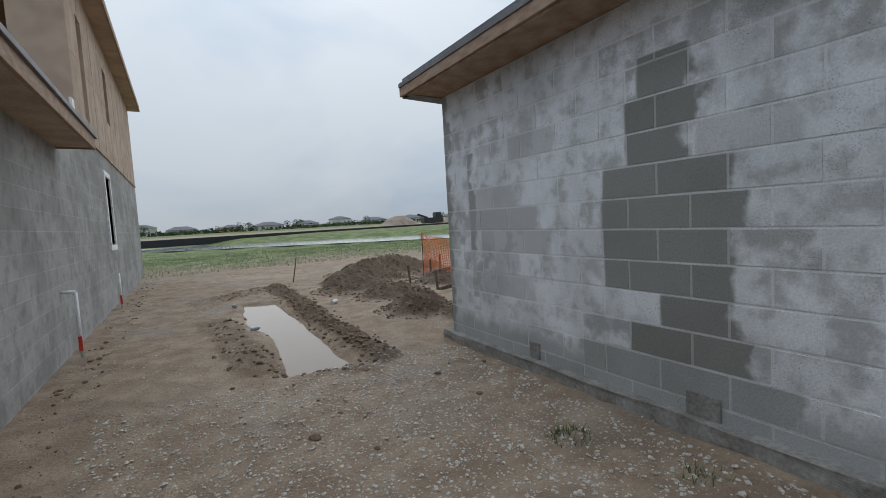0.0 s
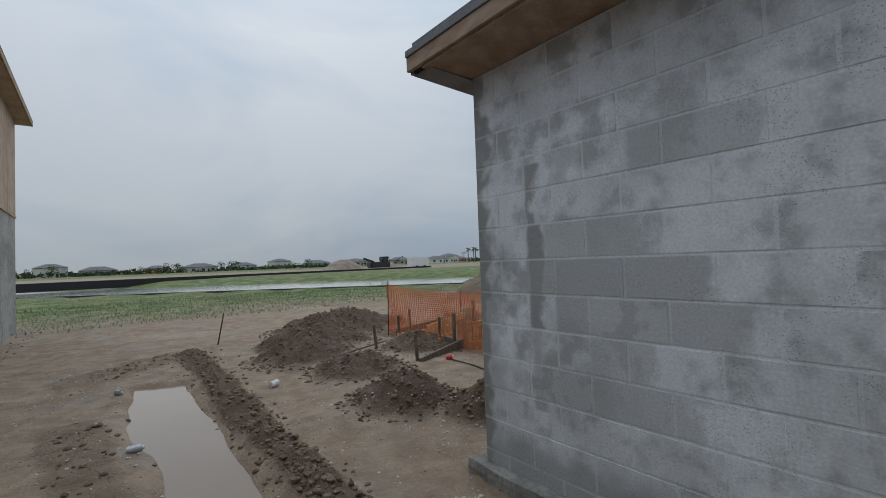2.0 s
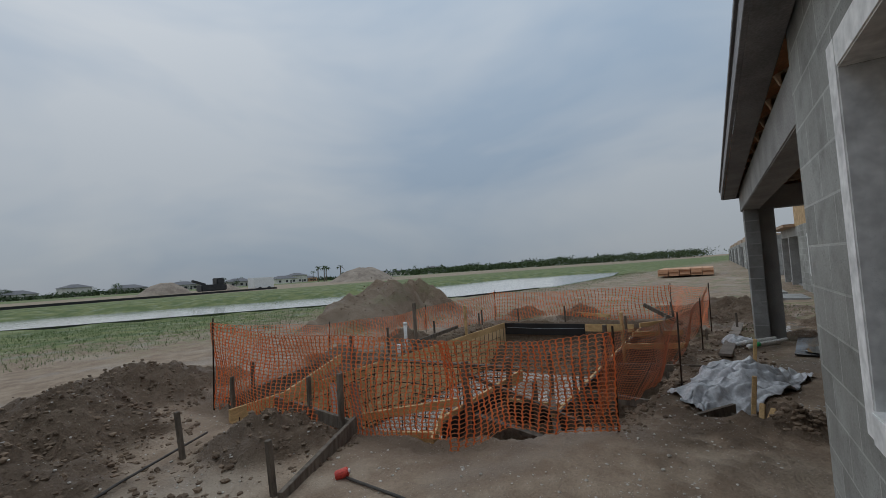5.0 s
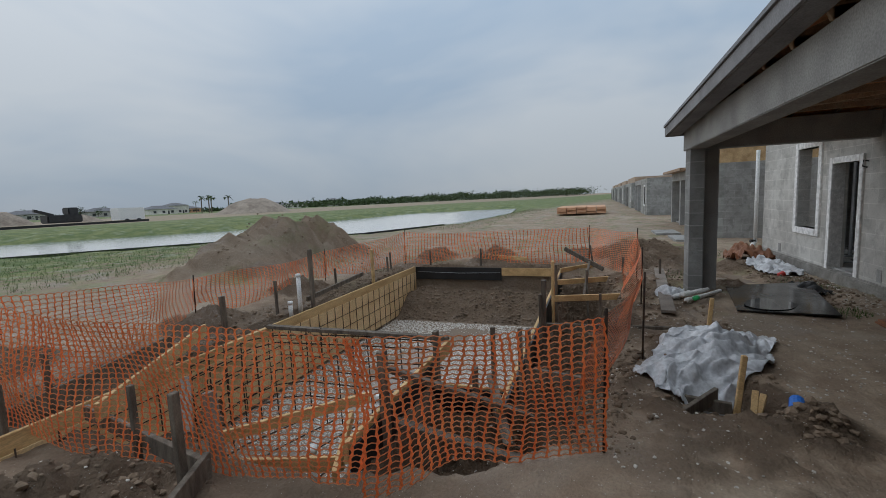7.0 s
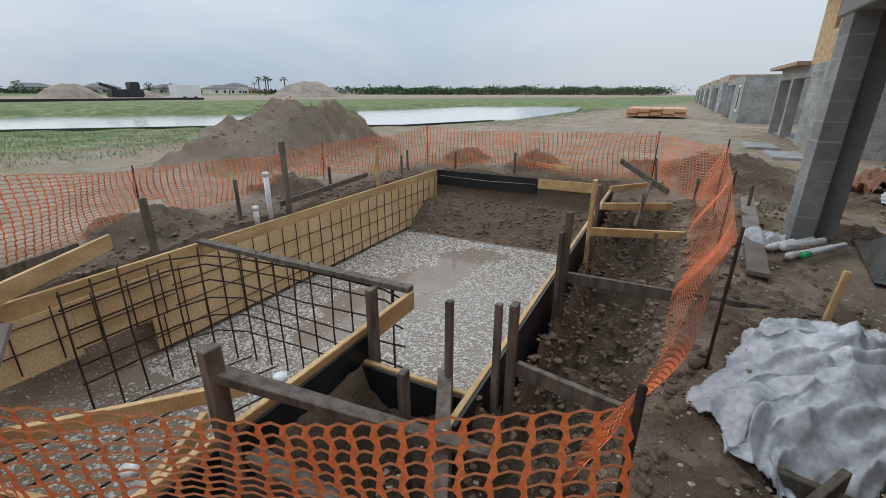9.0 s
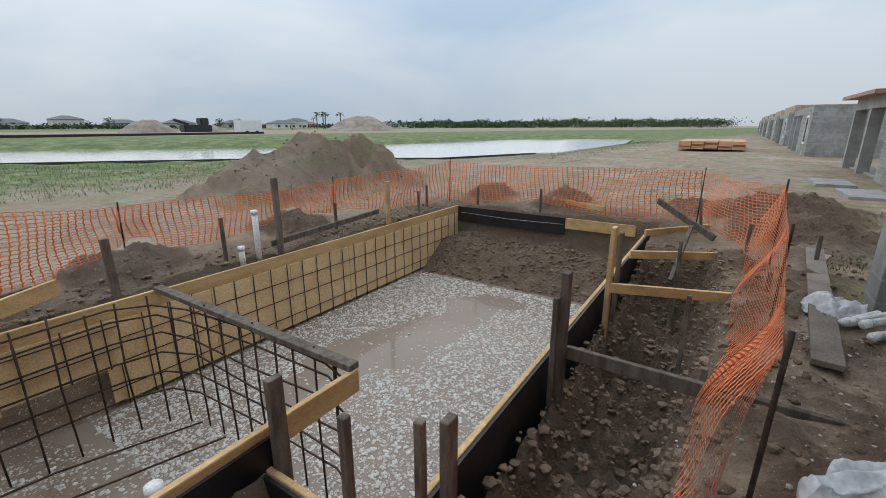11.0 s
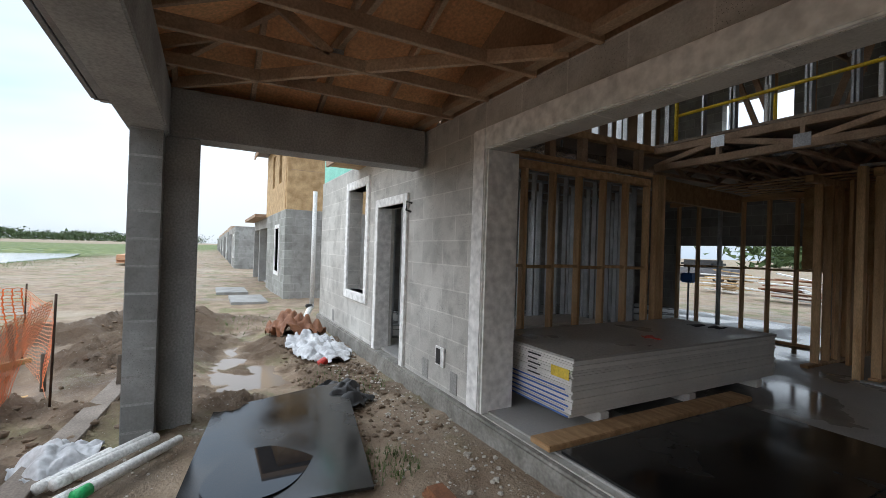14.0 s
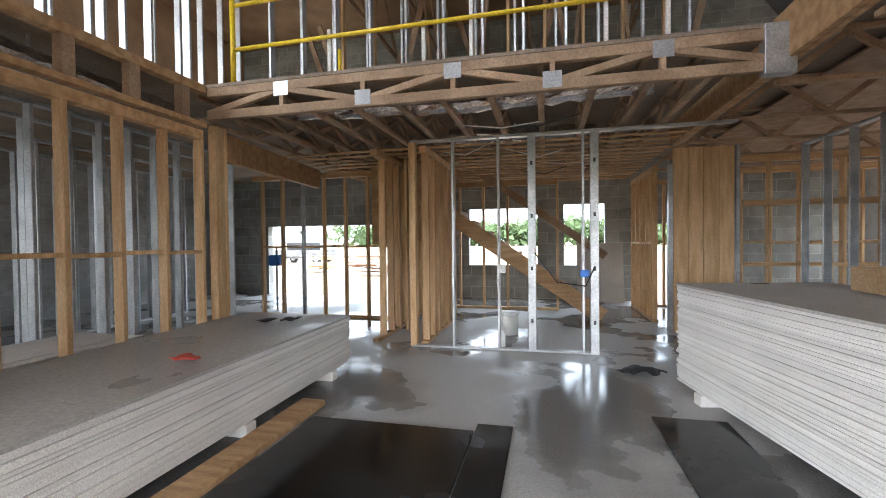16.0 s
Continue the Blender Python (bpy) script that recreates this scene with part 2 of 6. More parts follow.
    hh = node_math(n, l, "MULTIPLY_ADD", fine, 0.35, mid)
    hh = node_math(n, l, "MULTIPLY_ADD", noise_tex(n, l, co, 14, 6, 0.7), node_math(n, l, "MULTIPLY_ADD", mud.outputs["Fac"], 1.6, 0.35), hh)
    l.new(hh, bp.inputs["Height"])
    l.new(bp.outputs[0], b.inputs["Normal"])
    return m


def water_mat(name, col, rough=0.03, ripple=0.02, scale=9.0, gloss=0.45):
    m = bpy.data.materials.new(name)
    m.use_nodes = True
    n, l = m.node_tree.nodes, m.node_tree.links
    b = n["Principled BSDF"]
    co = n.new("ShaderNodeNewGeometry").outputs["Position"]
    l.new(mixed(n, l, noise_tex(n, l, co, 0.6, 3), col, tuple(c * 1.25 for c in col)), b.inputs["Base Color"])
    b.inputs["Roughness"].default_value, b.inputs["IOR"].default_value = rough, 1.45
    b.inputs["Specular IOR Level"].default_value = gloss
    bp = n.new("ShaderNodeBump")
    bp.inputs["Strength"].default_value, bp.inputs["Distance"].default_value = ripple, 0.05
    l.new(noise_tex(n, l, co, scale, 4), bp.inputs["Height"])
    l.new(bp.outputs[0], b.inputs["Normal"])
    return m


M_GROUND = ground_mat()
COURSE, BLOCK, FIRST = 0.2375, 0.475, 0.2  # block courses of the house: height, length, lowest full joint
STAIN = [  # a large rain stain, course by course: z from, z to, y from, y to, strength
    (2.3375, 2.63, 1.62, 2.02, 0.85), (2.1, 2.3375, 1.54, 2.125, 0.9), (1.8625, 2.1, 1.62, 2.125, 0.85), (1.625, 1.8625, 1.40, 2.36, 0.85), (1.3875, 1.625, 1.27, 2.36, 0.85), (1.15, 1.3875, 1.41, 2.36, 0.85),
    (0.9125, 1.15, 1.40, 2.36, 0.85), (0.675, 0.9125, 1.42, 1.88, 0.9), (0.4375, 0.675, 1.30, 2.125, 0.9), (0.2, 0.4375, 1.0, 2.60, 0.7), (1.8625, 2.1, 1.0, 1.6, 0.3), (1.8625, 2.28, 4.17, 4.25, 0.7), (1.625, 1.8625, 4.08, 4.25, 0.75), (1.15, 1.625, 4.08, 4.24, 0.7), (0.6, 1.15, 4.12, 4.23, 0.45),
    (1.15, 1.3875, 3.0, 4.02, 0.42), (1.3875, 1.625, 3.1, 4.26, 0.5), (1.625, 1.8625, 3.35, 4.1, 0.38), (0.675, 0.9125, 3.2, 4.2, 0.35), (2.1, 2.3375, 2.9, 3.5, 0.3), (0.9125, 1.15, 3.4, 3.8, 0.3)]
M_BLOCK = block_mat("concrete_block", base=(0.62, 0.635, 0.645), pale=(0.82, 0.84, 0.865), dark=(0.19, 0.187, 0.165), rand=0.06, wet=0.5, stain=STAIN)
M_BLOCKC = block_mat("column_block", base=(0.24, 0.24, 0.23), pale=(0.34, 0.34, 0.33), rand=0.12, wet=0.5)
M_MORTAR = block_mat("mortar", base=(0.66, 0.67, 0.68), pale=(0.80, 0.82, 0.83), dark=(0.42, 0.415, 0.39), wet=0.3, stain=STAIN)
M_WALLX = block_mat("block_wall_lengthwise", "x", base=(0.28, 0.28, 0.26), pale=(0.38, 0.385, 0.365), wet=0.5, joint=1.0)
M_WALLY = block_mat("block_wall_crosswise", "y", base=(0.26, 0.255, 0.24), pale=(0.37, 0.365, 0.35), wet=0.55)
M_PALEX = block_mat("bagged_block_wall", "x", base=(0.47, 0.455, 0.425), pale=(0.60, 0.585, 0.55), dark=(0.32, 0.31, 0.29), wet=0.6, joint=0.5)
M_CONC = mat("grey_concrete", (0.25, 0.245, 0.235), (0.38, 0.375, 0.36), 2.5, 0.85, 0.25, lo=0.3, hi=0.7)
M_CONCD = mat("rough_footing_concrete", (0.20, 0.19, 0.17), (0.33, 0.315, 0.29), 5, 0.92, 1.0, fine=35)
M_TRIM = mat("white_cement_band", (0.78, 0.775, 0.76), (0.88, 0.875, 0.86), 4, 0.85, 0.15, fine=14)
M_OSB = mat("sheathing_board", (0.42, 0.27, 0.13), (0.62, 0.43, 0.23), 5, 0.8, 0.2, fine=90)
M_OSBW = mat("weathered_sheathing", (0.38, 0.28, 0.205), (0.50, 0.38, 0.285), 2.5, 0.85, 0.2, fine=60)
# Sheathing colour with the dimness of the upper hall put into it.
M_OSBI = mat("inner_sheathing_shaded", (0.30, 0.19, 0.115), (0.45, 0.30, 0.19), 1.6, 0.8, 0.15, fine=40)
M_GREYW = mat("muddy_grey_timber", (0.17, 0.14, 0.115), (0.29, 0.245, 0.205), 2.5, 0.85, 0.3)
M_OSBR = mat("roof_decking_underside", (0.60, 0.29, 0.13), (0.78, 0.44, 0.22), 1.6, 0.75, 0.15, fine=40, rand=0.12)
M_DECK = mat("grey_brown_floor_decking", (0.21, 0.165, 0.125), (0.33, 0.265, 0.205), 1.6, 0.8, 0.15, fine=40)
M_PINE = mat("framing_pine", (0.52, 0.32, 0.155), (0.70, 0.48, 0.27), 3, 0.7, 0.15, fine=45, rand=0.18, stretch=(5, 5, 0.7))
M_PINEX = mat("framing_pine_lengthwise", (0.42, 0.25, 0.12), (0.60, 0.39, 0.21), 3, 0.7, 0.15, fine=45, rand=0.18, stretch=(0.7, 5, 5))
M_TRUSS = mat("aged_truss_timber", (0.32, 0.215, 0.14), (0.50, 0.36, 0.24), 3, 0.8, 0.2, rand=0.2)
M_FORM = mat("form_board", (0.46, 0.29, 0.125), (0.64, 0.43, 0.205), 2.2, 0.75, 0.2, fine=40, rand=0.1, stretch=(0.6, 2, 3))
M_PANEL = mat("form_lining_board", (0.66, 0.45, 0.23), (0.78, 0.56, 0.31), 1.4, 0.8, 0.12, fine=50)
M_STAKE = mat("weathered_stake", (0.085, 0.068, 0.052), (0.19, 0.155, 0.12), 4, 0.85, 0.4, rand=0.25, stretch=(4, 4, 1))
M_BLACK = mat("black_membrane", (0.008, 0.008, 0.009), (0.02, 0.02, 0.022), 2.5, 0.35, 0.1, rough2=0.6)
M_WETBOARD = mat("wet_black_board", (0.006, 0.006, 0.007), (0.022, 0.022, 0.022), 1.6, 0.08, 0.02, fine=200, rough2=0.32)
M_STEEL = mat("galvanised_steel", (0.40, 0.42, 0.44), (0.56, 0.58, 0.60), 5, 0.38, 0.05, metal=0.55, rand=0.1)
M_REBAR = mat("rusty_rebar", (0.035, 0.024, 0.018), (0.09, 0.05, 0.03), 12, 0.8, 0.2, metal=0.3)
M_NET = mat("orange_plastic_net", (0.90, 0.17, 0.045), (0.95, 0.25, 0.075), 3, 0.5, 0.0)
M_NETP = mat("pale_orange_strand", (0.78, 0.25, 0.10), (0.84, 0.34, 0.17), 3, 0.5, 0.0)
M_PVC = mat("white_pvc", (0.70, 0.70, 0.68), (0.80, 0.80, 0.78), 6, 0.4, 0.03)
M_SHEET = mat("crumpled_plastic_sheet", (0.45, 0.46, 0.48), (0.66, 0.67, 0.69), 4, 0.3, 0.5, fine=25)
M_BOARD = mat("gypsum_board_edge", (0.73, 0.71, 0.69), (0.80, 0.78, 0.76), 3, 0.85, 0.0, fine=160, rand=0.08)
M_BOARDT = mat("gypsum_board_face_paper", (0.36, 0.345, 0.33), (0.47, 0.455, 0.435), 1.5, 0.25, 0.05, rough2=0.6)
M_SLAB = mat("wet_slab", (0.17, 0.168, 0.165), (0.40, 0.392, 0.38), 0.9, 0.07, 0.06, fine=80, rough2=0.6, lo=0.42, hi=0.55)
M_YELLOW = mat("yellow_paint", (0.72, 0.50, 0.02), (0.82, 0.60, 0.04), 8, 0.45, 0.05)
M_TEAL = mat("teal_sheathing", (0.20, 0.58, 0.47), (0.26, 0.66, 0.54), 3, 0.6, 0.05)
M_WETFASCIA = mat("wet_grey_fascia", (0.15, 0.145, 0.15), (0.24, 0.235, 0.24), 3, 0.6, 0.1)
M_FASCIA = mat("damp_fascia_board", (0.30, 0.19, 0.12), (0.42, 0.30, 0.215), 3, 0.8, 0.15, stretch=(2, 2, 6))
M_DRIP = mat("dark_drip_edge", (0.10, 0.10, 0.11), (0.16, 0.16, 0.17), 3, 0.5, 0.05)
M_ROOF = mat("grey_roofing", (0.12, 0.12, 0.13), (0.2, 0.2, 0.21), 3, 0.85, 0.3)
M_WATER = water_mat("puddle_water", (0.24, 0.19, 0.15), gloss=0.24)
M_LAKE = water_mat("lake_water", (0.20, 0.22, 0.23), 0.12, 0.25, 1.5)
M_FOIL = mat("foil_duct", (0.6, 0.6, 0.62), (0.75, 0.75, 0.77), 20, 0.25, 0.6, fine=40, metal=0.9)
M_BLUE = mat("blue_plastic", (0.02, 0.14, 0.55), (0.03, 0.2, 0.68), 5, 0.45, 0.0)
M_RED = mat("red_plastic", (0.55, 0.04, 0.03), (0.68, 0.08, 0.05), 5, 0.45, 0.0)
M_GREEN = mat("green_plastic", (0.02, 0.4, 0.12), (0.03, 0.5, 0.16), 5, 0.45, 0.0)
M_BROWN = mat("brown_tarp", (0.19, 0.075, 0.035), (0.29, 0.125, 0.06), 5, 0.6, 0.4)
M_CARD = mat("cardboard", (0.36, 0.23, 0.12), (0.46, 0.31, 0.18), 4, 0.85, 0.1)
M_LEAF = mat("foliage", (0.03, 0.055, 0.018), (0.075, 0.115, 0.035), 6, 0.8, 0.0, rand=0.3)
M_BARK = mat("bark", (0.10, 0.075, 0.055), (0.18, 0.14, 0.1), 6, 0.9, 0.4)
M_FARWALL = mat("far_stucco", (0.50, 0.47, 0.42), (0.66, 0.63, 0.58), 0.3, 0.85, 0.0, rand=0.25)
M_ORANGEW = mat("far_orange_stucco", (0.56, 0.30, 0.17), (0.62, 0.36, 0.22), 0.3, 0.85, 0.0)
M_DARK = mat("dark_opening", (0.015, 0.016, 0.018), (0.03, 0.03, 0.033), 2, 0.4, 0.0)
M_GRASSB = mat("grass_blade", (0.06, 0.105, 0.025), (0.13, 0.18, 0.055), 8, 0.8, 0.0)
M_YTEXT = mat("yellow_print", (0.72, 0.52, 0.06), (0.78, 0.58, 0.08), 5, 0.6, 0.0)
M_BTEXT = mat("blue_print", (0.05, 0.13, 0.42), (0.07, 0.17, 0.5), 5, 0.6, 0.0)
M_ROPE = mat("dark_rope", (0.05, 0.045, 0.04), (0.09, 0.08, 0.07), 8, 0.8, 0.0)


# ---- helpers of the build ----
def mesh_of(name, bm, material):
    me = bpy.data.meshes.new(name)
    bm.to_mesh(me)
    bm.free()
    me.materials.append(material)
    return me


def part(name, bm, material, parent=None, label=""):
    ob = new(name, mesh_of(name, bm, material))
    if parent is not None:
        ob.parent = parent
    if label:
        ob["label"] = label
    return ob


def thing(name, label, category, group="", kind="", at=(0, 0, 0)):
    ob = new(name)
    ob.location = at
    ob.empty_display_size = 0.1
    return tagged(ob, label, category, group, kind)


def box(bm, x0, y0, z0, x1, y1, z1, m=None):
    g = bmesh.ops.create_cube(bm, size=1.0)["verts"]
    t = Matrix.Translation(((x0 + x1) / 2, (y0 + y1) / 2, (z0 + z1) / 2)) @ Matrix.Diagonal((abs(x1 - x0), abs(y1 - y0), abs(z1 - z0), 1))
    bmesh.ops.transform(bm, matrix=(m @ t) if m else t, verts=g)
    return g


def bx(x0, y0, z0, x1, y1, z1, bevel=0.0):
    bm = bmesh.new()
    box(bm, x0, y0, z0, x1, y1, z1)
    if bevel:
        bmesh.ops.bevel(bm, geom=bm.edges[:], offset=bevel, segments=2, affect="EDGES")
    return bm


def bar(bm, p, q, w, h, up=(0, 0, 1)):
    """A rectangular bar from p to q, w across and h in the direction nearest to up."""
    p, q = Vector(p), Vector(q)
    d = (q - p).normalized()
    u = Vector(up)
    if abs(d.dot(u)) > 0.98:
        u = Vector((0, 1, 0))
    s = d.cross(u).normalized()
    u = s.cross(d)
    vs = [bm.verts.new(c + s * a * w / 2 + u * b * h / 2) for c in (p, q) for a, b in ((-1, -1), (1, -1), (1, 1), (-1, 1))]
    for f in ((3, 2, 1, 0), (4, 5, 6, 7), (0, 1, 5, 4), (1, 2, 6, 5), (2, 3, 7, 6), (3, 0, 4, 7)):
        bm.faces.new([vs[i] for i in f])
    return bm


def barpart(name, p, q, w, h, material, parent=None, label="", up=(0, 0, 1), bevel=0.004):
    bm = bmesh.new()
    bar(bm, p, q, w, h, up)
    if bevel:
        bmesh.ops.bevel(bm, geom=bm.edges[:], offset=bevel, segments=1, affect="EDGES")
    return part(name, bm, material, parent, label)


def tube(bm, pts, r, sides=8, cap=True):
    rings = []
    pts = [Vector(p) for p in pts]
    for i, p in enumerate(pts):
        d = (pts[min(i + 1, len(pts) - 1)] - pts[max(i - 1, 0)]).normalized()
        u = Vector((0, 0, 1)) if abs(d.z) < 0.95 else Vector((1, 0, 0))
        s = d.cross(u).normalized()
        u = s.cross(d)
        rings.append([bm.verts.new(p + (s * math.cos(k * math.tau / sides) + u * math.sin(k * math.tau / sides)) * r) for k in range(sides)])
    for a, b in zip(rings, rings[1:]):
        for k in range(sides):
            bm.faces.new((a[k], a[(k + 1) % sides], b[(k + 1) % sides], b[k]))
    if cap:
        bm.faces.new(rings[0][::-1])
        bm.faces.new(rings[-1])
    return bm


def tubepart(name, pts, r, material, parent=None, label="", sides=8):
    bm = tube(bmesh.new(), pts, r, sides)
    for f in bm.faces:
        f.smooth = True
    return part(name, bm, material, parent, label)


def wall_with_holes(bm, axis, a0, a1, z0, z1, d0, d1, holes):
    """A wall slab along axis x or y from a0 to a1 and z0 to z1, d0 to d1 thick, with rectangular openings (a, b, za, zb)."""
    xs = sorted({a0, a1, *[h[0] for h in holes], *[h[1] for h in holes]})
    for a, b in zip(xs, xs[1:]):
        zs = [(z0, z1)]
        for h in holes:
            if h[0] <= a + 1e-6 and b <= h[1] + 1e-6:
                zs = [s for lo, hi in zs for s in ((lo, min(hi, h[2])), (max(lo, h[3]), hi)) if s[1] - s[0] > 1e-4]
        for lo, hi in zs:
            if axis == "x":
                box(bm, a, d0, lo, b, d1, hi)
            else:
                box(bm, d0, a, lo, d1, b, hi)
    bmesh.ops.remove_doubles(bm, verts=bm.verts[:], dist=1e-5)
    return bm


# ---- ground ----
rng = np.random.RandomState(5)
LATTICE = rng.rand(64, 64)


def vnoise(x, y):
    xi, yi = np.floor(x).astype(int), np.floor(y).astype(int)
    fx, fy = x - xi, y - yi
    fx, fy = fx * fx * (3 - 2 * fx), fy * fy * (3 - 2 * fy)
    g = lambda i, j: LATTICE[i % 64, j % 64]
    return (g(xi, yi) * (1 - fx) + g(xi + 1, yi) * fx) * (1 - fy) + (g(xi, yi + 1) * (1 - fx) + g(xi + 1, yi + 1) * fx) * fy - 0.5


def fbm(x, y, s, octaves=5, gain=0.55):
    out, a = np.zeros_like(x), 1.0
    for k in range(octaves):
        out += a * vnoise(x * s + 17.3 * k, y * s + 9.1 * k)
        a, s = a * gain, s * 2.03
    return out


def step(v, a, b):
    t = np.clip((v - a) / (b - a), 0, 1)
    return t * t * (3 - 2 * t)


def poly_dist(x, y, poly):
    """Signed distance to a polygon, below zero inside."""
    best, inside = np.full_like(x, 1e9), np.zeros(x.shape, bool)
    for (ax, ay), (bx_, by) in zip(poly, poly[1:] + poly[:1]):
        dx, dy = bx_ - ax, by - ay
        t = np.clip(((x - ax) * dx + (y - ay) * dy) / (dx * dx + dy * dy), 0, 1)
        best = np.minimum(best, np.hypot(x - ax - t * dx, y - ay - t * dy))
        if abs(dy) > 1e-9:
            inside ^= ((ay > y) != (by > y)) & (x < dx * (y - ay) / dy + ax)
    return np.where(inside, -best, best)


LAKE_Z = -0.75
LAKE = [(-45, 88), (-8, 58), (18.5, 35), (24.4, 29.6), (30, 21.5), (38, 18.5), (64, 17.5), (98, 22), (88, 40), (60, 44), (44, 46), (31, 58), (0, 84), (-40, 112)]
PUDDLE = [(0.75, 4.75), (1.55, 4.6), (1.62, 7), (1.6, 9.9), (0.95, 10.1), (0.75, 8.2), (0.95, 6.4)]
POOL = [(8.3, 6.93), (16.02, 6.93), (16.02, 11.44), (6.5, 11.44), (6.5, 7.95), (8.3, 7.95)]
PIT = [(7.3, 6.25), (9.0, 5.95), (11.8, 5.8), (14.2, 5.9), (14.4, 7.0), (8.3, 7.0), (8.3, 7.9), (6.6, 7.9), (6.7, 7.0)]
TRACK = [(12.9, 4.3), (13.6, 3.0), (16.5, 3.3), (18.5, 4.2), (17.5, 4.7), (14.5, 4.2)]
MOUNDS = [  # x, y, radius, height
    (3.45, 6.75, 0.75, 0.34), (3.95, 5.75, 0.55, 0.30), (3.75, 8.5, 0.85, 0.34), (3.55, 10.1, 1.1, 0.45), (4.4, 11.6, 1.3, 0.5), (5.2, 13.2, 1.5, 0.42),
    (5.45, 9.25, 0.85, 0.36), (4.5, 5.2, 0.4, 0.2), (14.9, 16.3, 2.7, 1.2), (17.1, 16.1, 2.7, 1.3), (19.2, 16.5, 2.0, 0.35), (6.7, 13.6, 1.2, 0.3),
    (9.5, 12.4, 1.0, 0.25), (12.2, 12.5, 1.0, 0.25), (17.0, 9.0, 0.9, 0.35), (17.4, 11.2, 0.9, 0.3), (16.0, 4.9, 1.5, 0.26), (18.3, 4.6, 1.4, 0.28), (15.4, 2.9, 1.0, 0.16), (17.5, 6.0, 1.2, 0.25),
    (13.6, 5.9, 0.7, 0.12), (12.9, 3.9, 0.4, 0.1), (9.2, 5.1, 0.6, 0.16), (7.6, 7.2, 0.45, 0.25), (8.25, 5.05, 0.6, -0.28), (7.7, 4.7, 0.5, 0.1)]
RIDGES = [  # a, b, width, height
    ((1.85, 4.6), (1.85, 7.2), 0.22, 0.09), ((1.85, 7.2), (2.05, 12.3), 0.25, 0.11), ((0.35, 8.4), (0.6, 5.2), 0.30, 0.03), ((0.5, 5.2), (1.6, 4.35), 0.2, 0.03), ((0.4, 11.2), (1.9, 12.6), 0.5, 0.03)]


def ground_height(x, y):
    far = step(np.hypot(x - 6, y - 7), 25, 60)
    h = -0.010 * np.clip(y - 5, 0, 14) - 0.03 * step(x, 5, 12) * step(y, 5.0, 7.0)
    h += 0.05 * fbm(x, y, 0.5, 3) * (1 - far) + 0.018 * fbm(x, y, 3.1, 4)
    h += (0.040 * np.maximum(fbm(x, y, 4.2, 4, 0.75) - 0.08, 0) - 0.03 * np.maximum(fbm(x + 31, y + 8, 2.6, 3) - 0.22, 0)) * (1 - far)
    mud = np.zeros_like(x)
    rough = fbm(x, y, 2.4, 6, 0.72)
    warp = 0.35 * fbm(x + 5, y, 1.3, 3)
    for mx, my, r, hh in MOUNDS:
        d = np.hypot(x - mx, y - my) / r
        d = d + warp
        k = np.clip(1 - d, 0, 1)
        k = k * k * (3 - 2 * k) * 0.55 + k * 0.45
        h += hh * k * (1 + 0.45 * rough * min(1, 0.28 / hh)) + 0.10 * min(hh, 0.5) * step(k, 0.0, 0.25) * rough
        mud = np.maximum(mud, step(k, 0.02, 0.25) * (1.0 if r < 1.8 else 0.6))
    for (ax, ay), (bx_, by), r, hh in RIDGES:
        dx, dy = bx_ - ax, by - ay
        t = np.clip(((x - ax) * dx + (y - ay) * dy) / (dx * dx + dy * dy), 0, 1)
        d = np.hypot(x - ax - t * dx, y - ay - t * dy) / r + 0.6 * warp
        k = np.clip(1 - d, 0, 1)
        h += hh * np.sqrt(k) * (0.75 + 1.0 * rough)
        mud = np.maximum(mud, step(k, 0.0, 0.3) * (0.85 if hh > 0.05 else 0.4))
    p = poly_dist(x, y, PUDDLE) + 0.22 * warp
    h = h * step(p, -0.05, 0.22) + (-0.12) * (1 - step(p, -0.18, 0.12))
    p = poly_dist(x, y, TRACK) + 0.5 * warp
    h -= 0.10 * (1 - step(p, -0.3, 0.2))
    h += mud * (0.075 * fbm(x, y, 4.5, 4, 0.8) + 0.05 * np.maximum(fbm(x + 3, y + 7, 9.0, 2, 0.7), 0))
    # trampled mud round the excavation
    p = poly_dist(x, y, POOL)
    near = (1 - step(p, 0.2, 1.5)) * step(x, 5.2, 6.4)
    h += near * (-0.10 + 0.10 * rough)
    mud = np.maximum(mud, near * 0.85)
    pit = poly_dist(x, y, PIT)
    h -= 0.9 * (1 - step(pit, -0.32, 0.08)) * (1 - 0.4 * rough)
    mud = np.maximum(mud, 1 - step(pit, -0.1, 0.2))
    churn = (1 - step(np.hypot((x - 10.2) / 4.6, (y - 5.3) / 1.0), 0.6, 1.15)) * step(y, 4.2, 4.9)
    h += churn * 0.07 * rough
    mud = np.maximum(mud, churn * step(rough, -0.35, 0.3) * 0.9)
    porch = step(x, 11.0, 13.0) * (1 - step(x, 17.5, 19.5)) * step(y, 2.0, 2.3) * (1 - step(y, 5.2, 6.2))
    h += porch * 0.05 * rough
    mud = np.maximum(mud, porch * step(rough, -0.1, 0.35) * 0.8)
    shell = 1 - step(p, -0.03, 0.02)
    bottom = -1.40 - 0.03 * (1 - step(np.hypot((x - 11.6) / 2.6, (y - 9.75) / 0.85), 0.5, 1.1)) + 0.03 * fbm(x, y, 1.2, 3) + 0.55 * step(x, 14.3, 15.6) + 0.12 * rough * step(x, 14.0, 14.8)
    bottom = bottom + 0.35 * (1 - step(x, 6.5, 8.3)) * step(y, 7.9, 9.0)
    h = h * (1 - shell) + bottom * shell
    mud = np.where(shell > 0.5, 0.75 * step(x, 14.0, 14.5) + 0.2, mud)
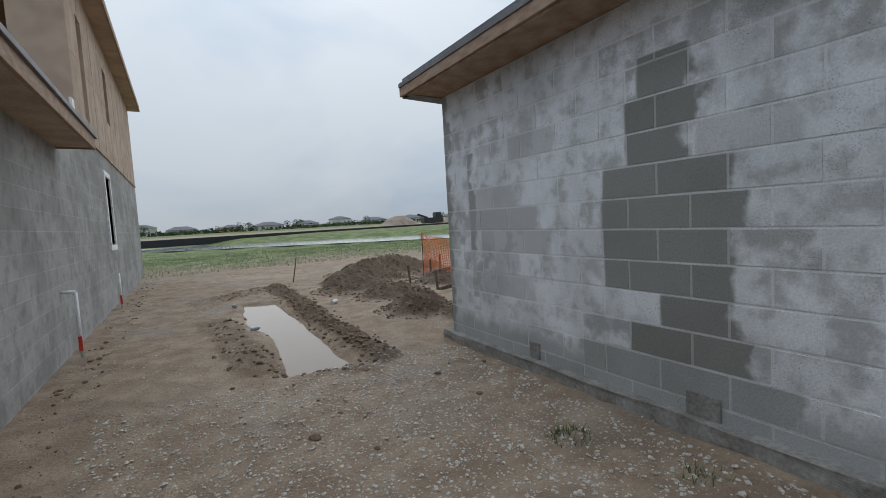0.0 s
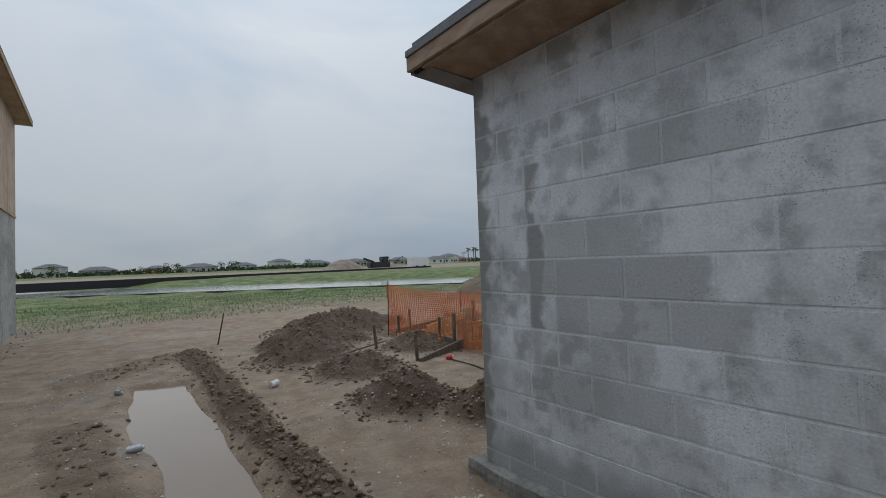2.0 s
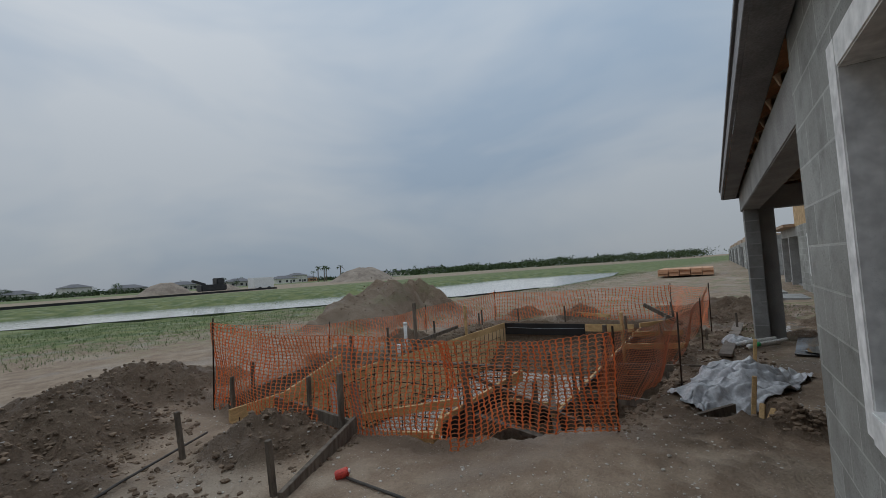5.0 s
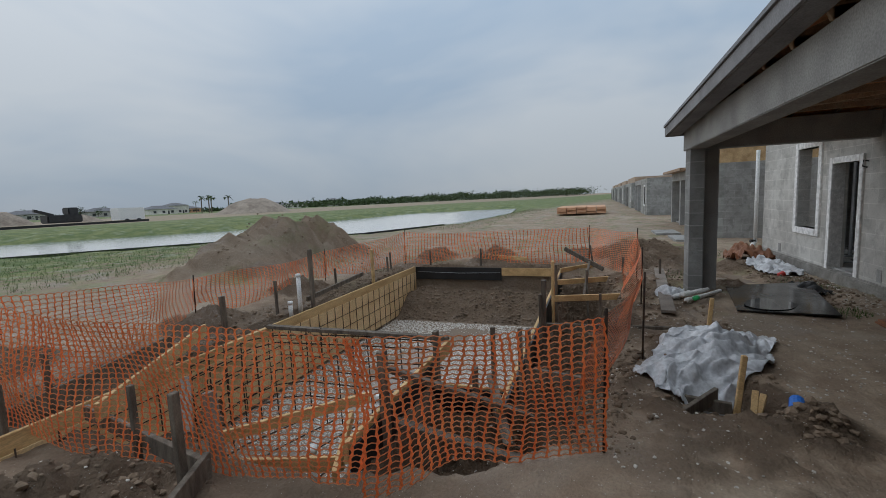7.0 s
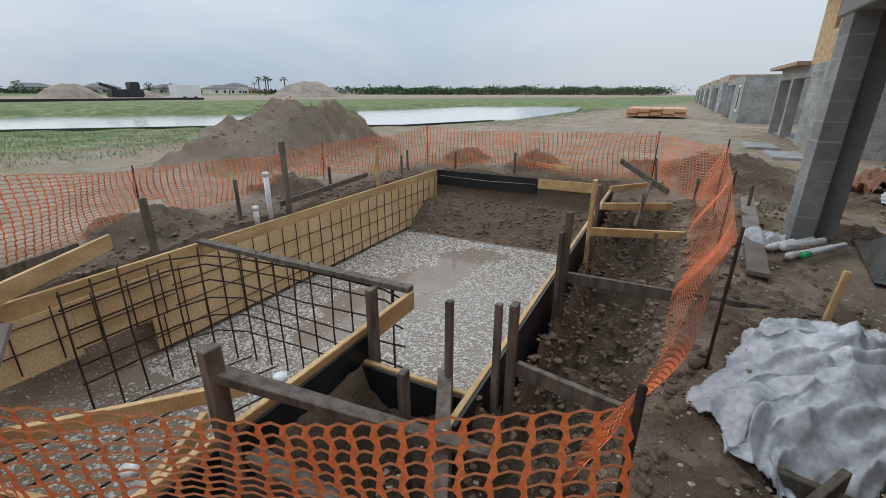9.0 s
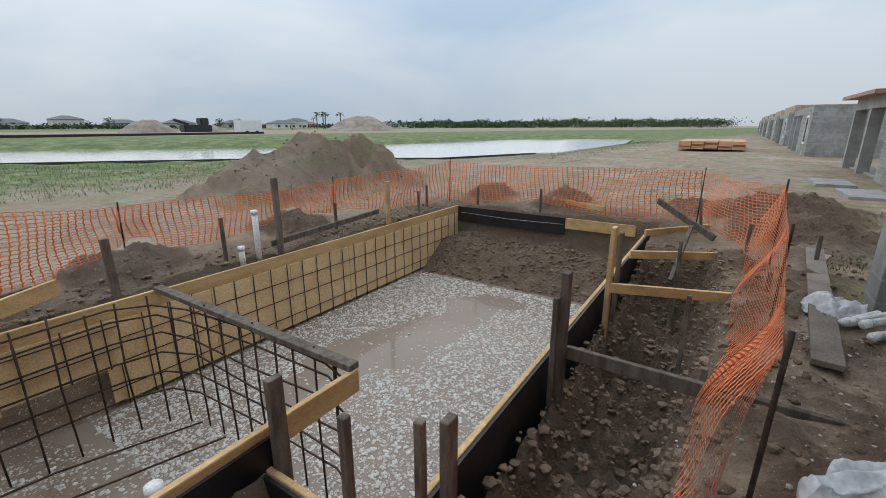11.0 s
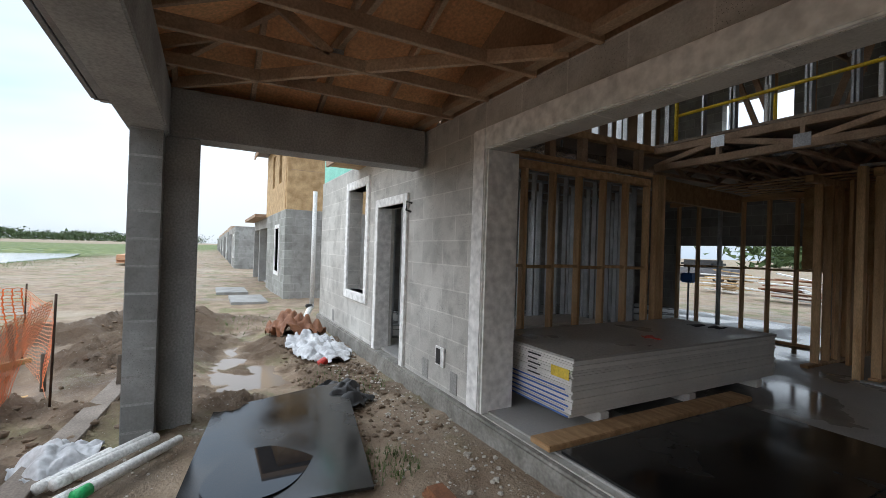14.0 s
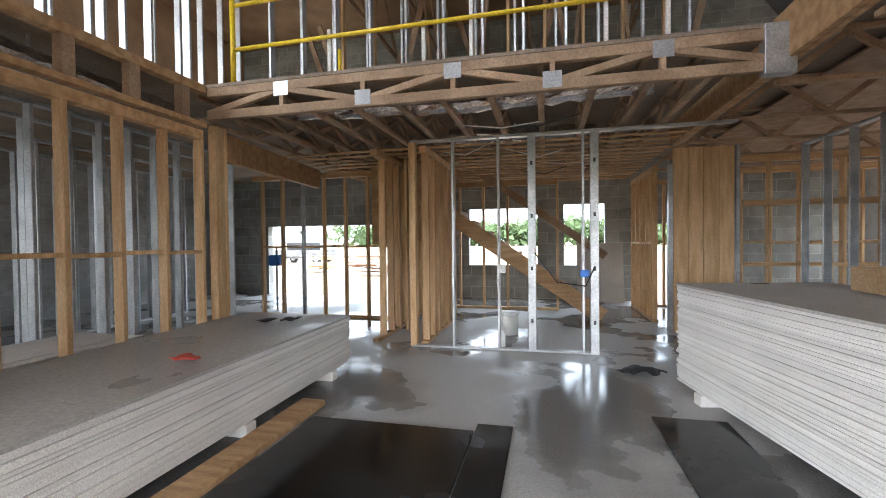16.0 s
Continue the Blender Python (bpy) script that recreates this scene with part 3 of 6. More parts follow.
    lk = poly_dist(x, y, LAKE)
    h = h * step(lk, 0.0, 6.0) + (LAKE_Z - 0.6) * (1 - step(lk, -2.0, 3.5))
    h += 1.0 * step(lk, 2, 12) * step(y, 40, 60) * (1 - step(y, 500, 900)) * 0.4
    return h, mud, np.where(shell > 0.5, step(14.2 - x, 0, 0.4), 0.0)


def graded(lo, fine0, fine1, hi, d):
    mid = list(np.arange(fine0, fine1 + d / 2, d))
    for sign, end, start in ((-1, lo, fine0), (1, hi, fine1)):
        v, s, out = start, d, []
        while (end - v) * sign > 0:
            s *= 1.13
            v += s * sign
            out.append(v)
        mid = out[::-1] + mid if sign < 0 else mid + out
    return np.array(mid)


GRID = {}


def build_ground():
    xs, ys = graded(-2500, -1.4, 18.2, 2500, 0.058), graded(-2500, 2.2, 13.6, 2500, 0.058)
    X, Y = np.meshgrid(xs, ys)
    H, mud, stone = ground_height(X, Y)
    house = (X > 3.0) & (X < 17.2) & (Y < 1.95) & (Y > -6.9)
    H = np.where(house, -0.2, H)
    grav = np.maximum(stone, (1 - step(np.hypot((X - 1.0) / 1.6, (Y - 2.2) / 3.0), 0.5, 1.1)) * 0.75)
    GRID.update(xs=xs, ys=ys, h=H)
    nx, ny = len(xs), len(ys)
    co = np.stack([X, Y, H], -1).reshape(-1, 3)
    i = np.arange((ny - 1) * nx).reshape(ny - 1, nx)[:, :-1].ravel()
    me = bpy.data.meshes.new("ground")
    faces = np.stack([i, i + 1, i + 1 + nx, i + nx], -1)
    me.vertices.add(len(co))
    me.vertices.foreach_set("co", co.ravel())
    me.loops.add(faces.size)
    me.loops.foreach_set("vertex_index", faces.ravel())
    me.polygons.add(len(faces))
    me.polygons.foreach_set("loop_start", np.arange(len(faces)) * 4)
    me.polygons.foreach_set("use_smooth", np.ones(len(faces), bool))
    me.update()
    me.validate()
    for name, v in (("mud", mud), ("gravel", grav)):
        a = me.attributes.new(name, "FLOAT", "POINT")
        a.data.foreach_set("value", v.ravel().astype(np.float32))
    me.materials.append(M_GROUND)
    tagged(new("ground", me), "wet sandy building ground with mud heaps and grass belt", "ground", kind="structure")


build_ground()


def gz(x, y):
    xs, ys, h = GRID["xs"], GRID["ys"], GRID["h"]
    i = min(max(int(np.searchsorted(xs, x)) - 1, 0), len(xs) - 2)
    j = min(max(int(np.searchsorted(ys, y)) - 1, 0), len(ys) - 2)
    u, v = (x - xs[i]) / (xs[i + 1] - xs[i]), (y - ys[j]) / (ys[j + 1] - ys[j])
    return float((h[j, i] * (1 - u) + h[j, i + 1] * u) * (1 - v) + (h[j + 1, i] * (1 - u) + h[j + 1, i + 1] * u) * v)


def flat_poly(name, poly, z, material, label, category, kind=""):
    bm = bmesh.new()
    bm.faces.new([bm.verts.new((x, y, z)) for x, y in poly])
    return tagged(part(name, bm, material), label, category, kind=kind)


flat_poly("lake", LAKE, LAKE_Z, M_LAKE, "calm grey lake beyond the grass belt", "lake", "structure")
flat_poly("puddle", [(0.3, 4.3), (1.9, 4.3), (2.0, 10.4), (0.3, 10.4)], -0.075, M_WATER, "muddy rain water standing in a wheel rut", "puddle", "structure")
flat_poly("water_on_track", [(12.7, 2.9), (18.6, 2.9), (18.6, 4.8), (12.7, 4.8)], -0.085, M_WATER, "shallow muddy water along the house", "puddle", "structure")
flat_poly("pool_water", [(8.32, 7.1), (14.4, 7.1), (14.4, 11.28), (6.6, 11.28), (6.6, 8.0), (8.32, 8.0)], -1.377, M_WATER, "shallow rain water on the pool's gravel bed", "water", "structure")

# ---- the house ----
# The hole is out of view, added only to brighten the rooms.
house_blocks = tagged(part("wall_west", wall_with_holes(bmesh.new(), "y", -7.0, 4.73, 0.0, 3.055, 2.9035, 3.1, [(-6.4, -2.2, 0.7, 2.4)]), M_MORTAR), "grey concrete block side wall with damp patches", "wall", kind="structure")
bm = bmesh.new()
box(bm, 2.80, -7.0, -0.3, 3.1, 4.84, 0.10)
bmesh.ops.subdivide_edges(bm, edges=bm.edges[:], cuts=30, use_grid_fill=True)
for v in bm.verts:
    if v.co.z > 0 or v.co.x < 2.85:
        v.co += Vector((1, 0.2, 0.6)) * 0.018 * noise.noise(v.co * 6) + Vector((1, 0, 1)) * 0.012 * noise.noise(v.co * 17)
tagged(part("footing_west", bm, M_CONCD), "rough poured concrete footing under the block wall", "footing", kind="structure")

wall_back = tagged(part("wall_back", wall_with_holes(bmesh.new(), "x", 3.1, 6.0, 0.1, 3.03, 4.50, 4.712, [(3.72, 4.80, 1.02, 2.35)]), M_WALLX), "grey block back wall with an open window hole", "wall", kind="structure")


def window_band(name, x0, x1, z0, z1, y, w, door=False, deep=0.2):
    """A white cement band round an opening in a wall that faces +y, with its reveals."""
    t = thing(name, "white cement band framing an open wall hole", "door frame" if door else "window", kind="structure")
    p = 0.03
    part("jamb", bx(x0 - w, y - deep + 0.02, z0 - (0 if door else w), x0, y + p, z1 + w, 0.006), M_TRIM, t)
    part("jamb", bx(x1, y - deep + 0.02, z0 - (0 if door else w), x1 + w, y + p, z1 + w, 0.006), M_TRIM, t)
    part("head", bx(x0, y - deep + 0.02, z1, x1, y + p, z1 + w, 0.006), M_TRIM, t)
    if not door:
        part("sill", bx(x0, y - deep + 0.02, z0 - w, x1, y + p + 0.01, z0, 0.006), M_TRIM, t)
    return t


window_band("window_1", 3.72, 4.80, 1.02, 2.35, 4.715, 0.13)
# dark inside of the back room
part_room = tagged(part("room_wall", bx(2.95, 2.15, 0.0, 6.1, 2.3, 2.9), M_WALLX), "grey block wall inside the unlit back room", "wall", kind="structure")
tagged(part("wall_porch_west", bx(5.88, 2.06, 0.1, 6.0, 4.50, 2.9), M_PALEX), "pale block side wall of the porch", "wall", kind="structure")
tagged(part("beam_porch", bx(6.0, 4.42, 2.44, 12.8, 4.70, 2.84, 0.01), M_CONC), "grey concrete beam over the porch front", "beam", kind="structure")
tagged(part("beam_porch_east", bx(12.5, 2.10, 2.44, 12.78, 4.42, 2.84, 0.01), M_CONC), "grey concrete beam from column to house", "beam", kind="structure")

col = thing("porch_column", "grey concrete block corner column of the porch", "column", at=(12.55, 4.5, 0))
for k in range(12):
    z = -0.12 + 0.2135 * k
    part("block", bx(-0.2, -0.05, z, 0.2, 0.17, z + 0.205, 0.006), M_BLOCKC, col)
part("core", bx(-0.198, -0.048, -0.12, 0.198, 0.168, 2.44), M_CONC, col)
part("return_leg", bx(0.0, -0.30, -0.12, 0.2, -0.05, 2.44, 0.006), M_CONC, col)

# lanai back wall with sliding-door opening, door and window
lan = [(6.5, 11.36, 0.2, 2.43), (13.08, 13.95, 0.12, 2.12), (14.5, 15.4, 0.88, 2.50)]
tagged(part("wall_lanai", wall_with_holes(bmesh.new(), "x", 5.88, 17.4, 0.0, 2.86, 1.84, 2.055, lan), M_PALEX), "pale bagged block wall with a wide opening, door and window", "wall", kind="structure")
window_band("door_1", 13.08, 13.95, 0.14, 2.12, 2.058, 0.11, True)
window_band("window_2", 14.5, 15.4, 0.88, 2.50, 2.058, 0.13)
t = thing("opening_trim", "rough white cement band round the wide porch opening", "trim", kind="structure")
part("jamb", bx(11.365, 1.86, 0.2, 11.55, 2.085, 2.62, 0.01), M_TRIM, t)
part("jamb", bx(6.32, 1.86, 0.2, 6.495, 2.085, 2.62, 0.01), M_TRIM, t)
part("head", bx(6.495, 1.86, 2.435, 11.365, 2.085, 2.62, 0.01), M_TRIM, t)
part("reveal", bx(11.34, 1.74, 0.2, 11.362, 2.06, 2.43), M_TRIM, t)
tagged(part("footing_lanai", bx(5.9, 1.9, -0.25, 17.4, 2.115, 0.19, 0.02), M_CONCD), "rough slab edge along the porch wall", "footing", kind="structure")
t = thing("corner_pipe", "white plastic downpipe with a bent foot at the house corner", "pipe", at=(17.45, 2.2, 0))
tubepart("pipe", [(0, 0, 0.3), (0, 0, 2.7)], 0.045, M_PVC, t)
tubepart("elbow", [(0, 0, 0.35), (-0.12, 0.1, 0.22), (-0.3, 0.2, 0.1)], 0.055, M_PVC, t)
part("coupling", bx(-0.08, -0.02, 0.3, 0.07, 0.12, 0.38, 0.02), M_DARK, t)
for x in (11.75, 12.35, 16.2):
    part("cut_patch", bx(x, 2.05, 0.22, x + 0.13, 2.062, 0.42, 0.003), M_CONC, None).parent = bpy.data.objects["wall_lanai"]
t = thing("vent_block", "small dark vent hole in the pale wall", "vent", at=(12.08, 2.062, 0.42))
part("frame", bx(-0.09, -0.003, 0, 0.09, 0.012, 0.19, 0.003), M_TRIM, t)
# No real hole: a near-black plate paints the shade inside the vent.
part("opening", bx(-0.02, 0.0, 0.02, 0.07, 0.016, 0.17), M_DARK, t)
t = thing("wall_stub", "dark cable stub beside the door", "cable", at=(12.88, 2.06, 2.1))
tubepart("cable", [(0, 0, 0), (0.02, 0.06, 0.02), (0.03, 0.06, -0.08), (0.0, 0.01, -0.1)], 0.012, M_DARK, t)

# slab and the other walls
tagged(part("floor", bx(3.05, -7.0, 0.0, 17.3, 1.99, 0.215), M_SLAB), "wet grey concrete slab", "floor", kind="structure")
# The two upper windows are added, unseen, as extra daylight for the hall.
tagged(part("wall_front", wall_with_holes(bmesh.new(), "x", 3.1, 17.4, 0.2, 6.3, -7.2, -7.0, [(12.4, 15.6, 0.2, 1.9), (9.0, 10.5, 0.95, 2.2), (7.62, 8.45, 0.95, 2.25), (6.2, 7.1, 0.2, 1.8), (4.0, 5.4, 3.8, 5.4), (13, 14.5, 3.8, 5.4)]), M_WALLX), "grey block front wall with open windows and doorway", "wall", kind="structure")
# Opening added where it stays unseen, to brighten the east room.
tagged(part("wall_east", wall_with_holes(bmesh.new(), "y", -7.0, 1.84, 0.0, 3.04, 17.2, 17.4, [(0.55, 1.75, 0.3, 2.9)]), M_WALLY), "grey block end wall", "wall", kind="structure")
# Both holes are an invented clerestory, out of view, that lights the hall.
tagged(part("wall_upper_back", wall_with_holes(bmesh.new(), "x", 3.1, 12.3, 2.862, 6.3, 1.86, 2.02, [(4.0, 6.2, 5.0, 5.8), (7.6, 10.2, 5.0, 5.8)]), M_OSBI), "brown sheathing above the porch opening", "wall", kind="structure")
# Invented slits: their bright gaps stand in for steel studs catching light.
tagged(part("wall_upper_east", wall_with_holes(bmesh.new(), "y", -7.0, 1.86, 3.0, 6.3, 16.2, 16.3, [(-0.9 + 0.45 * k, -0.80 + 0.45 * k, 3.2, 5.2) for k in range(6)]), M_OSBI), "brown upper sheathing with added slits imitating brightly lit studs", "wall", kind="structure")
# Invented high windows, placed for more light upstairs.
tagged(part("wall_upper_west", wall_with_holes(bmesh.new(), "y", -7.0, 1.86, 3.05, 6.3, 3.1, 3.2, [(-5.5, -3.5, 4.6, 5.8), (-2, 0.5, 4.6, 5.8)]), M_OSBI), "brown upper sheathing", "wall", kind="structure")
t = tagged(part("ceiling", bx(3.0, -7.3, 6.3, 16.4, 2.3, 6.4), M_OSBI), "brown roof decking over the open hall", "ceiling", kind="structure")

# roofs
def eave(name, x0, y0, x1, y1, z, drop=0.17):
    """Fascia boards and drip edge round a low eave, with its soffit."""
    t = thing(name, "damp brown fascia with dark metal drip edge", "roof edge", kind="structure")
    for a, b in (((x0, y0), (x0, y1)),):
        barpart("fascia", (*a, z + drop / 2), (*b, z + drop / 2), 0.035, drop, M_FASCIA, t)
        barpart("drip_edge", (*a, z + drop + 0.012), (*b, z + drop + 0.012), 0.06, 0.05, M_DRIP, t)
    return t


def slope(name, pts, material, label, thick=0.03):
    bm = bmesh.new()
    top = [bm.verts.new(Vector(p) + Vector((0, 0, thick))) for p in pts]
    bot = [bm.verts.new(p) for p in pts]
    bm.faces.new(top)
    bm.faces.new(bot[::-1])
    for i in range(len(pts)):
        j = (i + 1) % len(pts)
        bm.faces.new((bot[i], bot[j], top[j], top[i]))
    bmesh.ops.recalc_face_normals(bm, faces=bm.faces[:])
    return tagged(part(name, bm, material), label, "roof", kind="structure")


eave("eave_main", 2.45, -7.5, 6.2, 4.96, 3.08, 0.12)
tagged(part("soffit_main", wall_with_holes(bmesh.new(), "x", 2.46, 6.2, 3.06, 3.08, -7.5, 4.80, []), M_FASCIA), "bare brown boards under the eave", "soffit", kind="structure")
slope("roof_main", [(2.45, 4.9, 3.255), (2.45, -7.5, 3.255), (6.2, -4.0, 4.9), (6.2, 2.0, 4.75), (6.2, 4.9, 3.13)], M_ROOF, "grey underlay over the hip roof")
t = thing("eave_porch", "damp brown fascia with dark metal drip edge over the porch", "roof edge", kind="structure")
for a, b in (((12.82, 4.98), (12.82, 2.3)),):
    barpart("fascia", (*a, 2.80), (*b, 2.80), 0.035, 0.17, M_WETFASCIA, t)
    barpart("drip_edge", (*a, 2.895), (*b, 2.895), 0.06, 0.04, M_DRIP, t)
barpart("fascia", (2.47, 4.94, 3.145), (12.82, 4.98, 2.80), 0.035, 0.16, M_WETFASCIA, t)
barpart("drip_edge", (2.44, 4.95, 3.235), (12.82, 4.99, 2.895), 0.06, 0.045, M_DRIP, t)
barpart("soffit_board", (2.5, 4.83, 3.065), (12.9, 4.85, 2.73), 0.2, 0.02, M_WETFASCIA, t)
slope("roof_porch_north", [(6.2, 4.90, 3.04), (12.82, 4.95, 2.85), (9.9, 1.93, 4.14), (6.2, 1.93, 4.14)], M_OSBR, "orange brown roof decking over the porch")
slope("roof_porch_east", [(12.82, 4.95, 2.85), (12.82, 1.93, 2.84), (9.9, 1.93, 4.14)], M_OSBR, "orange brown roof decking over the porch")
for k in range(14):  # rafters under the porch roof
    x = 6.5 + 0.61 * k if k < 10 else 0
    if k < 10:
        t = thing("porch_truss", "timber roof truss with steel plates under the decking", "truss", "porch roof trusses")
        top = min(4.07, 2.80 + (12.9 - x) * 0.405)
        yt = 4.96 - (top - 2.80) / 0.425
        barpart("top_chord", (x, 4.72, 2.88), (x, yt, top - 0.03), 0.04, 0.09, M_TRUSS, t)
        barpart("bottom_chord", (x, 4.7, 2.885), (x, 2.06, 2.885), 0.04, 0.09, M_TRUSS, t)
        if k % 2 == 0:
            barpart("web", (x, 3.4, 2.92), (x, (4.0 + yt) / 2, (2.9 + top) / 2), 0.04, 0.07, M_TRUSS, t)
            part("steel_plate", bx(x + 0.021, 3.3, 2.86, x + 0.024, 3.5, 2.98), M_STEEL, t)
t = thing("hip_truss", "diagonal timber hip truss under the porch decking", "truss", "porch roof trusses")
barpart("hip_rafter", (12.9, 4.93, 2.79), (9.95, 2.1, 4.0), 0.05, 0.12, M_TRUSS, t)
barpart("bottom_chord", (12.75, 4.6, 2.89), (10.4, 2.1, 2.89), 0.04, 0.09, M_TRUSS, t)
for k in range(4):
    y = 4.4 - 0.6 * k
    barpart("jack_rafter", (12.94, y, 2.79), (12.9 - (4.93 - y) * 1.04, y, 2.79 + (4.93 - y) * 0.42), 0.04, 0.09, M_TRUSS, t)
barpart("wall_plate", (6.0, 2.14, 2.90), (12.8, 2.14, 2.90), 0.09, 0.06, M_TRUSS, t)
barpart("brace", (7.0, 2.9, 3.35), (12.2, 3.4, 2.98), 0.04, 0.09, M_TRUSS, t)

# single-storey wing east of the porch with teal gable sheathing
tagged(part("gable_sheathing", bx(12.9, 1.88, 2.86, 17.4, 2.03, 3.35), M_TEAL), "teal sheathing above the block wall", "wall", kind="structure")
t = thing("eave_wing", "damp fascia over the east wing", "roof edge", kind="structure")
barpart("fascia", (13.0, 2.55, 2.86), (15.0, 2.55, 2.86), 0.035, 0.16, M_FASCIA, t)
part("soffit", bx(13.0, 2.04, 2.80, 15.0, 2.54, 2.82), M_OSB, t)
part("roofing", bx(13.0, 2.03, 2.94, 15.0, 2.57, 2.99), M_DRIP, t)


# ---- framing inside ----
def stud_wall(name, axis, at, a0, a1, z0, z1, gap=0.406, blocks=True, material=None, steel=(), skip=()):
    m = material or M_PINE
    w = thing(name, "open timber stud wall with plates and blocking", "stud wall", "stud walls")
    pt = (lambda a, z: (a, at, z)) if axis == "x" else (lambda a, z: (at, a, z))
    barpart("bottom_plate", pt(a0, z0 + 0.02), pt(a1, z0 + 0.02), 0.09, 0.04, M_PINEX, w)
    barpart("top_plate", pt(a0, z1 - 0.045), pt(a1, z1 - 0.045), 0.09, 0.09, M_PINEX, w)
    k, a = 0, a0 + 0.02
    while a <= a1:
        if k not in skip:
            s = M_STEEL if k in steel else m
            up = (1, 0, 0) if axis == "x" else (0, 1, 0)
            barpart("stud", pt(a, z0 + 0.04), pt(a, z1 - 0.09), 0.09, 0.04, s, w, up=up)
            if blocks and a + gap <= a1:
                barpart("blocking", pt(a + 0.02, 1.42 + 0.01 * (k % 2)), pt(min(a + gap, a1) - 0.02, 1.42 + 0.01 * (k % 2)), 0.07, 0.035, m, w)
        k, a = k + 1, a + gap
    return w


def steel_wall(name, axis, at, a0, a1, z0, z1, gap=0.406):
    w = thing(name, "galvanised steel stud wall", "stud wall", "stud walls")
    pt = (lambda a, z: (a, at, z)) if axis == "x" else (lambda a, z: (at, a, z))
    barpart("bottom_track", pt(a0, z0 + 0.015), pt(a1, z0 + 0.015), 0.09, 0.03, M_STEEL, w)
    barpart("top_track", pt(a0, z1), pt(a1, z1), 0.09, 0.03, M_STEEL, w)
    a = a0 + 0.02
    while a <= a1:
        barpart("stud", pt(a, z0), pt(a, z1), 0.085, 0.03, M_STEEL, w, up=(1, 0, 0) if axis == "x" else (0, 1, 0))
        a += gap
    return w


F0 = 0.215
stud_wall("stud_wall", "y", 12.05, -0.95, 1.80, F0, 2.58)
t = thing("ladder_truss", "timber floor truss along the stud wall top", "truss")
barpart("lower_chord", (12.05, -1.0, 2.64), (12.05, 1.82, 2.64), 0.09, 0.05, M_PINEX, t)
barpart("upper_chord", (12.05, -1.0, 2.98), (12.05, 1.82, 2.98), 0.09, 0.08, M_PINEX, t)
for k in range(6):
    y = -0.75 + 0.5 * k
    barpart("upright", (12.05, y, 2.66), (12.05, y, 2.94), 0.09, 0.09, M_TRUSS, t, up=(0, 1, 0))
steel_wall("steel_stud_wall", "y", 13.05, -2.6, 1.8, F0, 2.7, 0.3)
steel_wall("steel_stud_wall", "y", 13.6, -2.6, 1.8, F0, 2.7, 0.35)
steel_wall("steel_stud_wall", "y", 14.5, -3.6, 1.8, F0, 2.7, 0.4)
steel_wall("steel_stud_wall", "y", 15.4, -4.2, 1.8, F0, 2.7, 0.24)
t = thing("bathtub", "white moulded bathtub behind the studs", "bathtub", at=(12.56, 0.35, F0))
bm = bx(-0.40, -0.82, 0.0, 0.40, 0.82, 0.5, 0.03)
part("shell", bm, M_PVC, t)
part("basin", bx(-0.27, -0.66, 0.497, 0.27, 0.66, 0.506, 0.003), M_BOARD, t)

post = thing("post_cluster", "built-up timber post at the wall end", "post", at=(12.05, -1.1, F0))
for k in range(4):
    barpart("ply", (0, -0.02 - 0.042 * k, 0), (0, -0.02 - 0.042 * k, 2.45), 0.09, 0.04, M_PINE, post, up=(0, 1, 0))
t = thing("header_beam", "timber header over the side doorway", "beam")
barpart("beam", (12.05, -1.25, 2.48), (12.3, -3.6, 2.48), 0.09, 0.28, M_PINEX, t)

# steel and timber partition in the hall
w = thing("hall_partition", "open partition of steel studs with one timber post", "stud wall", "stud walls")
barpart("bottom_track", (8.26, -2.5, F0 + 0.012), (10.42, -2.5, F0 + 0.012), 0.09, 0.025, M_STEEL, w)
barpart("top_track", (6.9, -2.5, 2.70), (10.42, -2.5, 2.70), 0.09, 0.03, M_STEEL, w)
barpart("post", (10.40, -2.5, F0), (10.40, -2.5, 2.69), 0.09, 0.08, M_PINE, w, up=(1, 0, 0))
for x, ww in ((9.90, 0.03), (9.36, 0.03), (8.98, 0.09), (8.30, 0.09), (8.42, 0.03)):
    barpart("steel_stud", (x, -2.5, F0), (x, -2.5, 2.69), 0.085, ww, M_STEEL, w, up=(1, 0, 0))
tubepart("cable", [(9.36, -2.46, 2.6), (9.35, -2.44, 1.6), (9.37, -2.44, 1.0), (9.32, -2.45, 0.5)], 0.012, M_PVC, w)
tubepart("cable", [(8.95, -2.44, 1.35), (8.7, -2.44, 1.02), (8.4, -2.44, 0.98), (8.3, -2.44, 1.2)], 0.008, M_DARK, w)
part("switch_box", bx(9.28, -2.46, 1.12, 9.36, -2.42, 1.22, 0.006), M_PVC, w)
part("outlet_box", bx(8.36, -2.46, 1.08, 8.46, -2.42, 1.16, 0.006), M_BLUE, w)
part("standpipe", bx(9.30, -2.62, F0, 9.38, -2.54, 0.42, 0.02), M_PVC, w)

stud_wall("stud_wall", "x", -4.2, 10.9, 13.9, F0, 2.68, 0.40, steel=(5,))
stud_wall("stud_wall", "y", 10.95, -6.2, -2.6, F0, 2.68, 0.3, blocks=False)
stud_wall("stud_wall", "y", 10.3, -4.4, -2.6, F0, 2.68, 0.28, blocks=False)
stud_wall("stud_wall", "x", -6.3, 6.2, 7.2, F0, 2.6, 0.45)
stud_wall("stud_wall", "y", 7.2, -6.3, -4.6, F0, 2.6, 0.4)
stud_wall("stud_wall", "x", -4.05, 3.4, 6.35, F0, 2.6, 0.42)
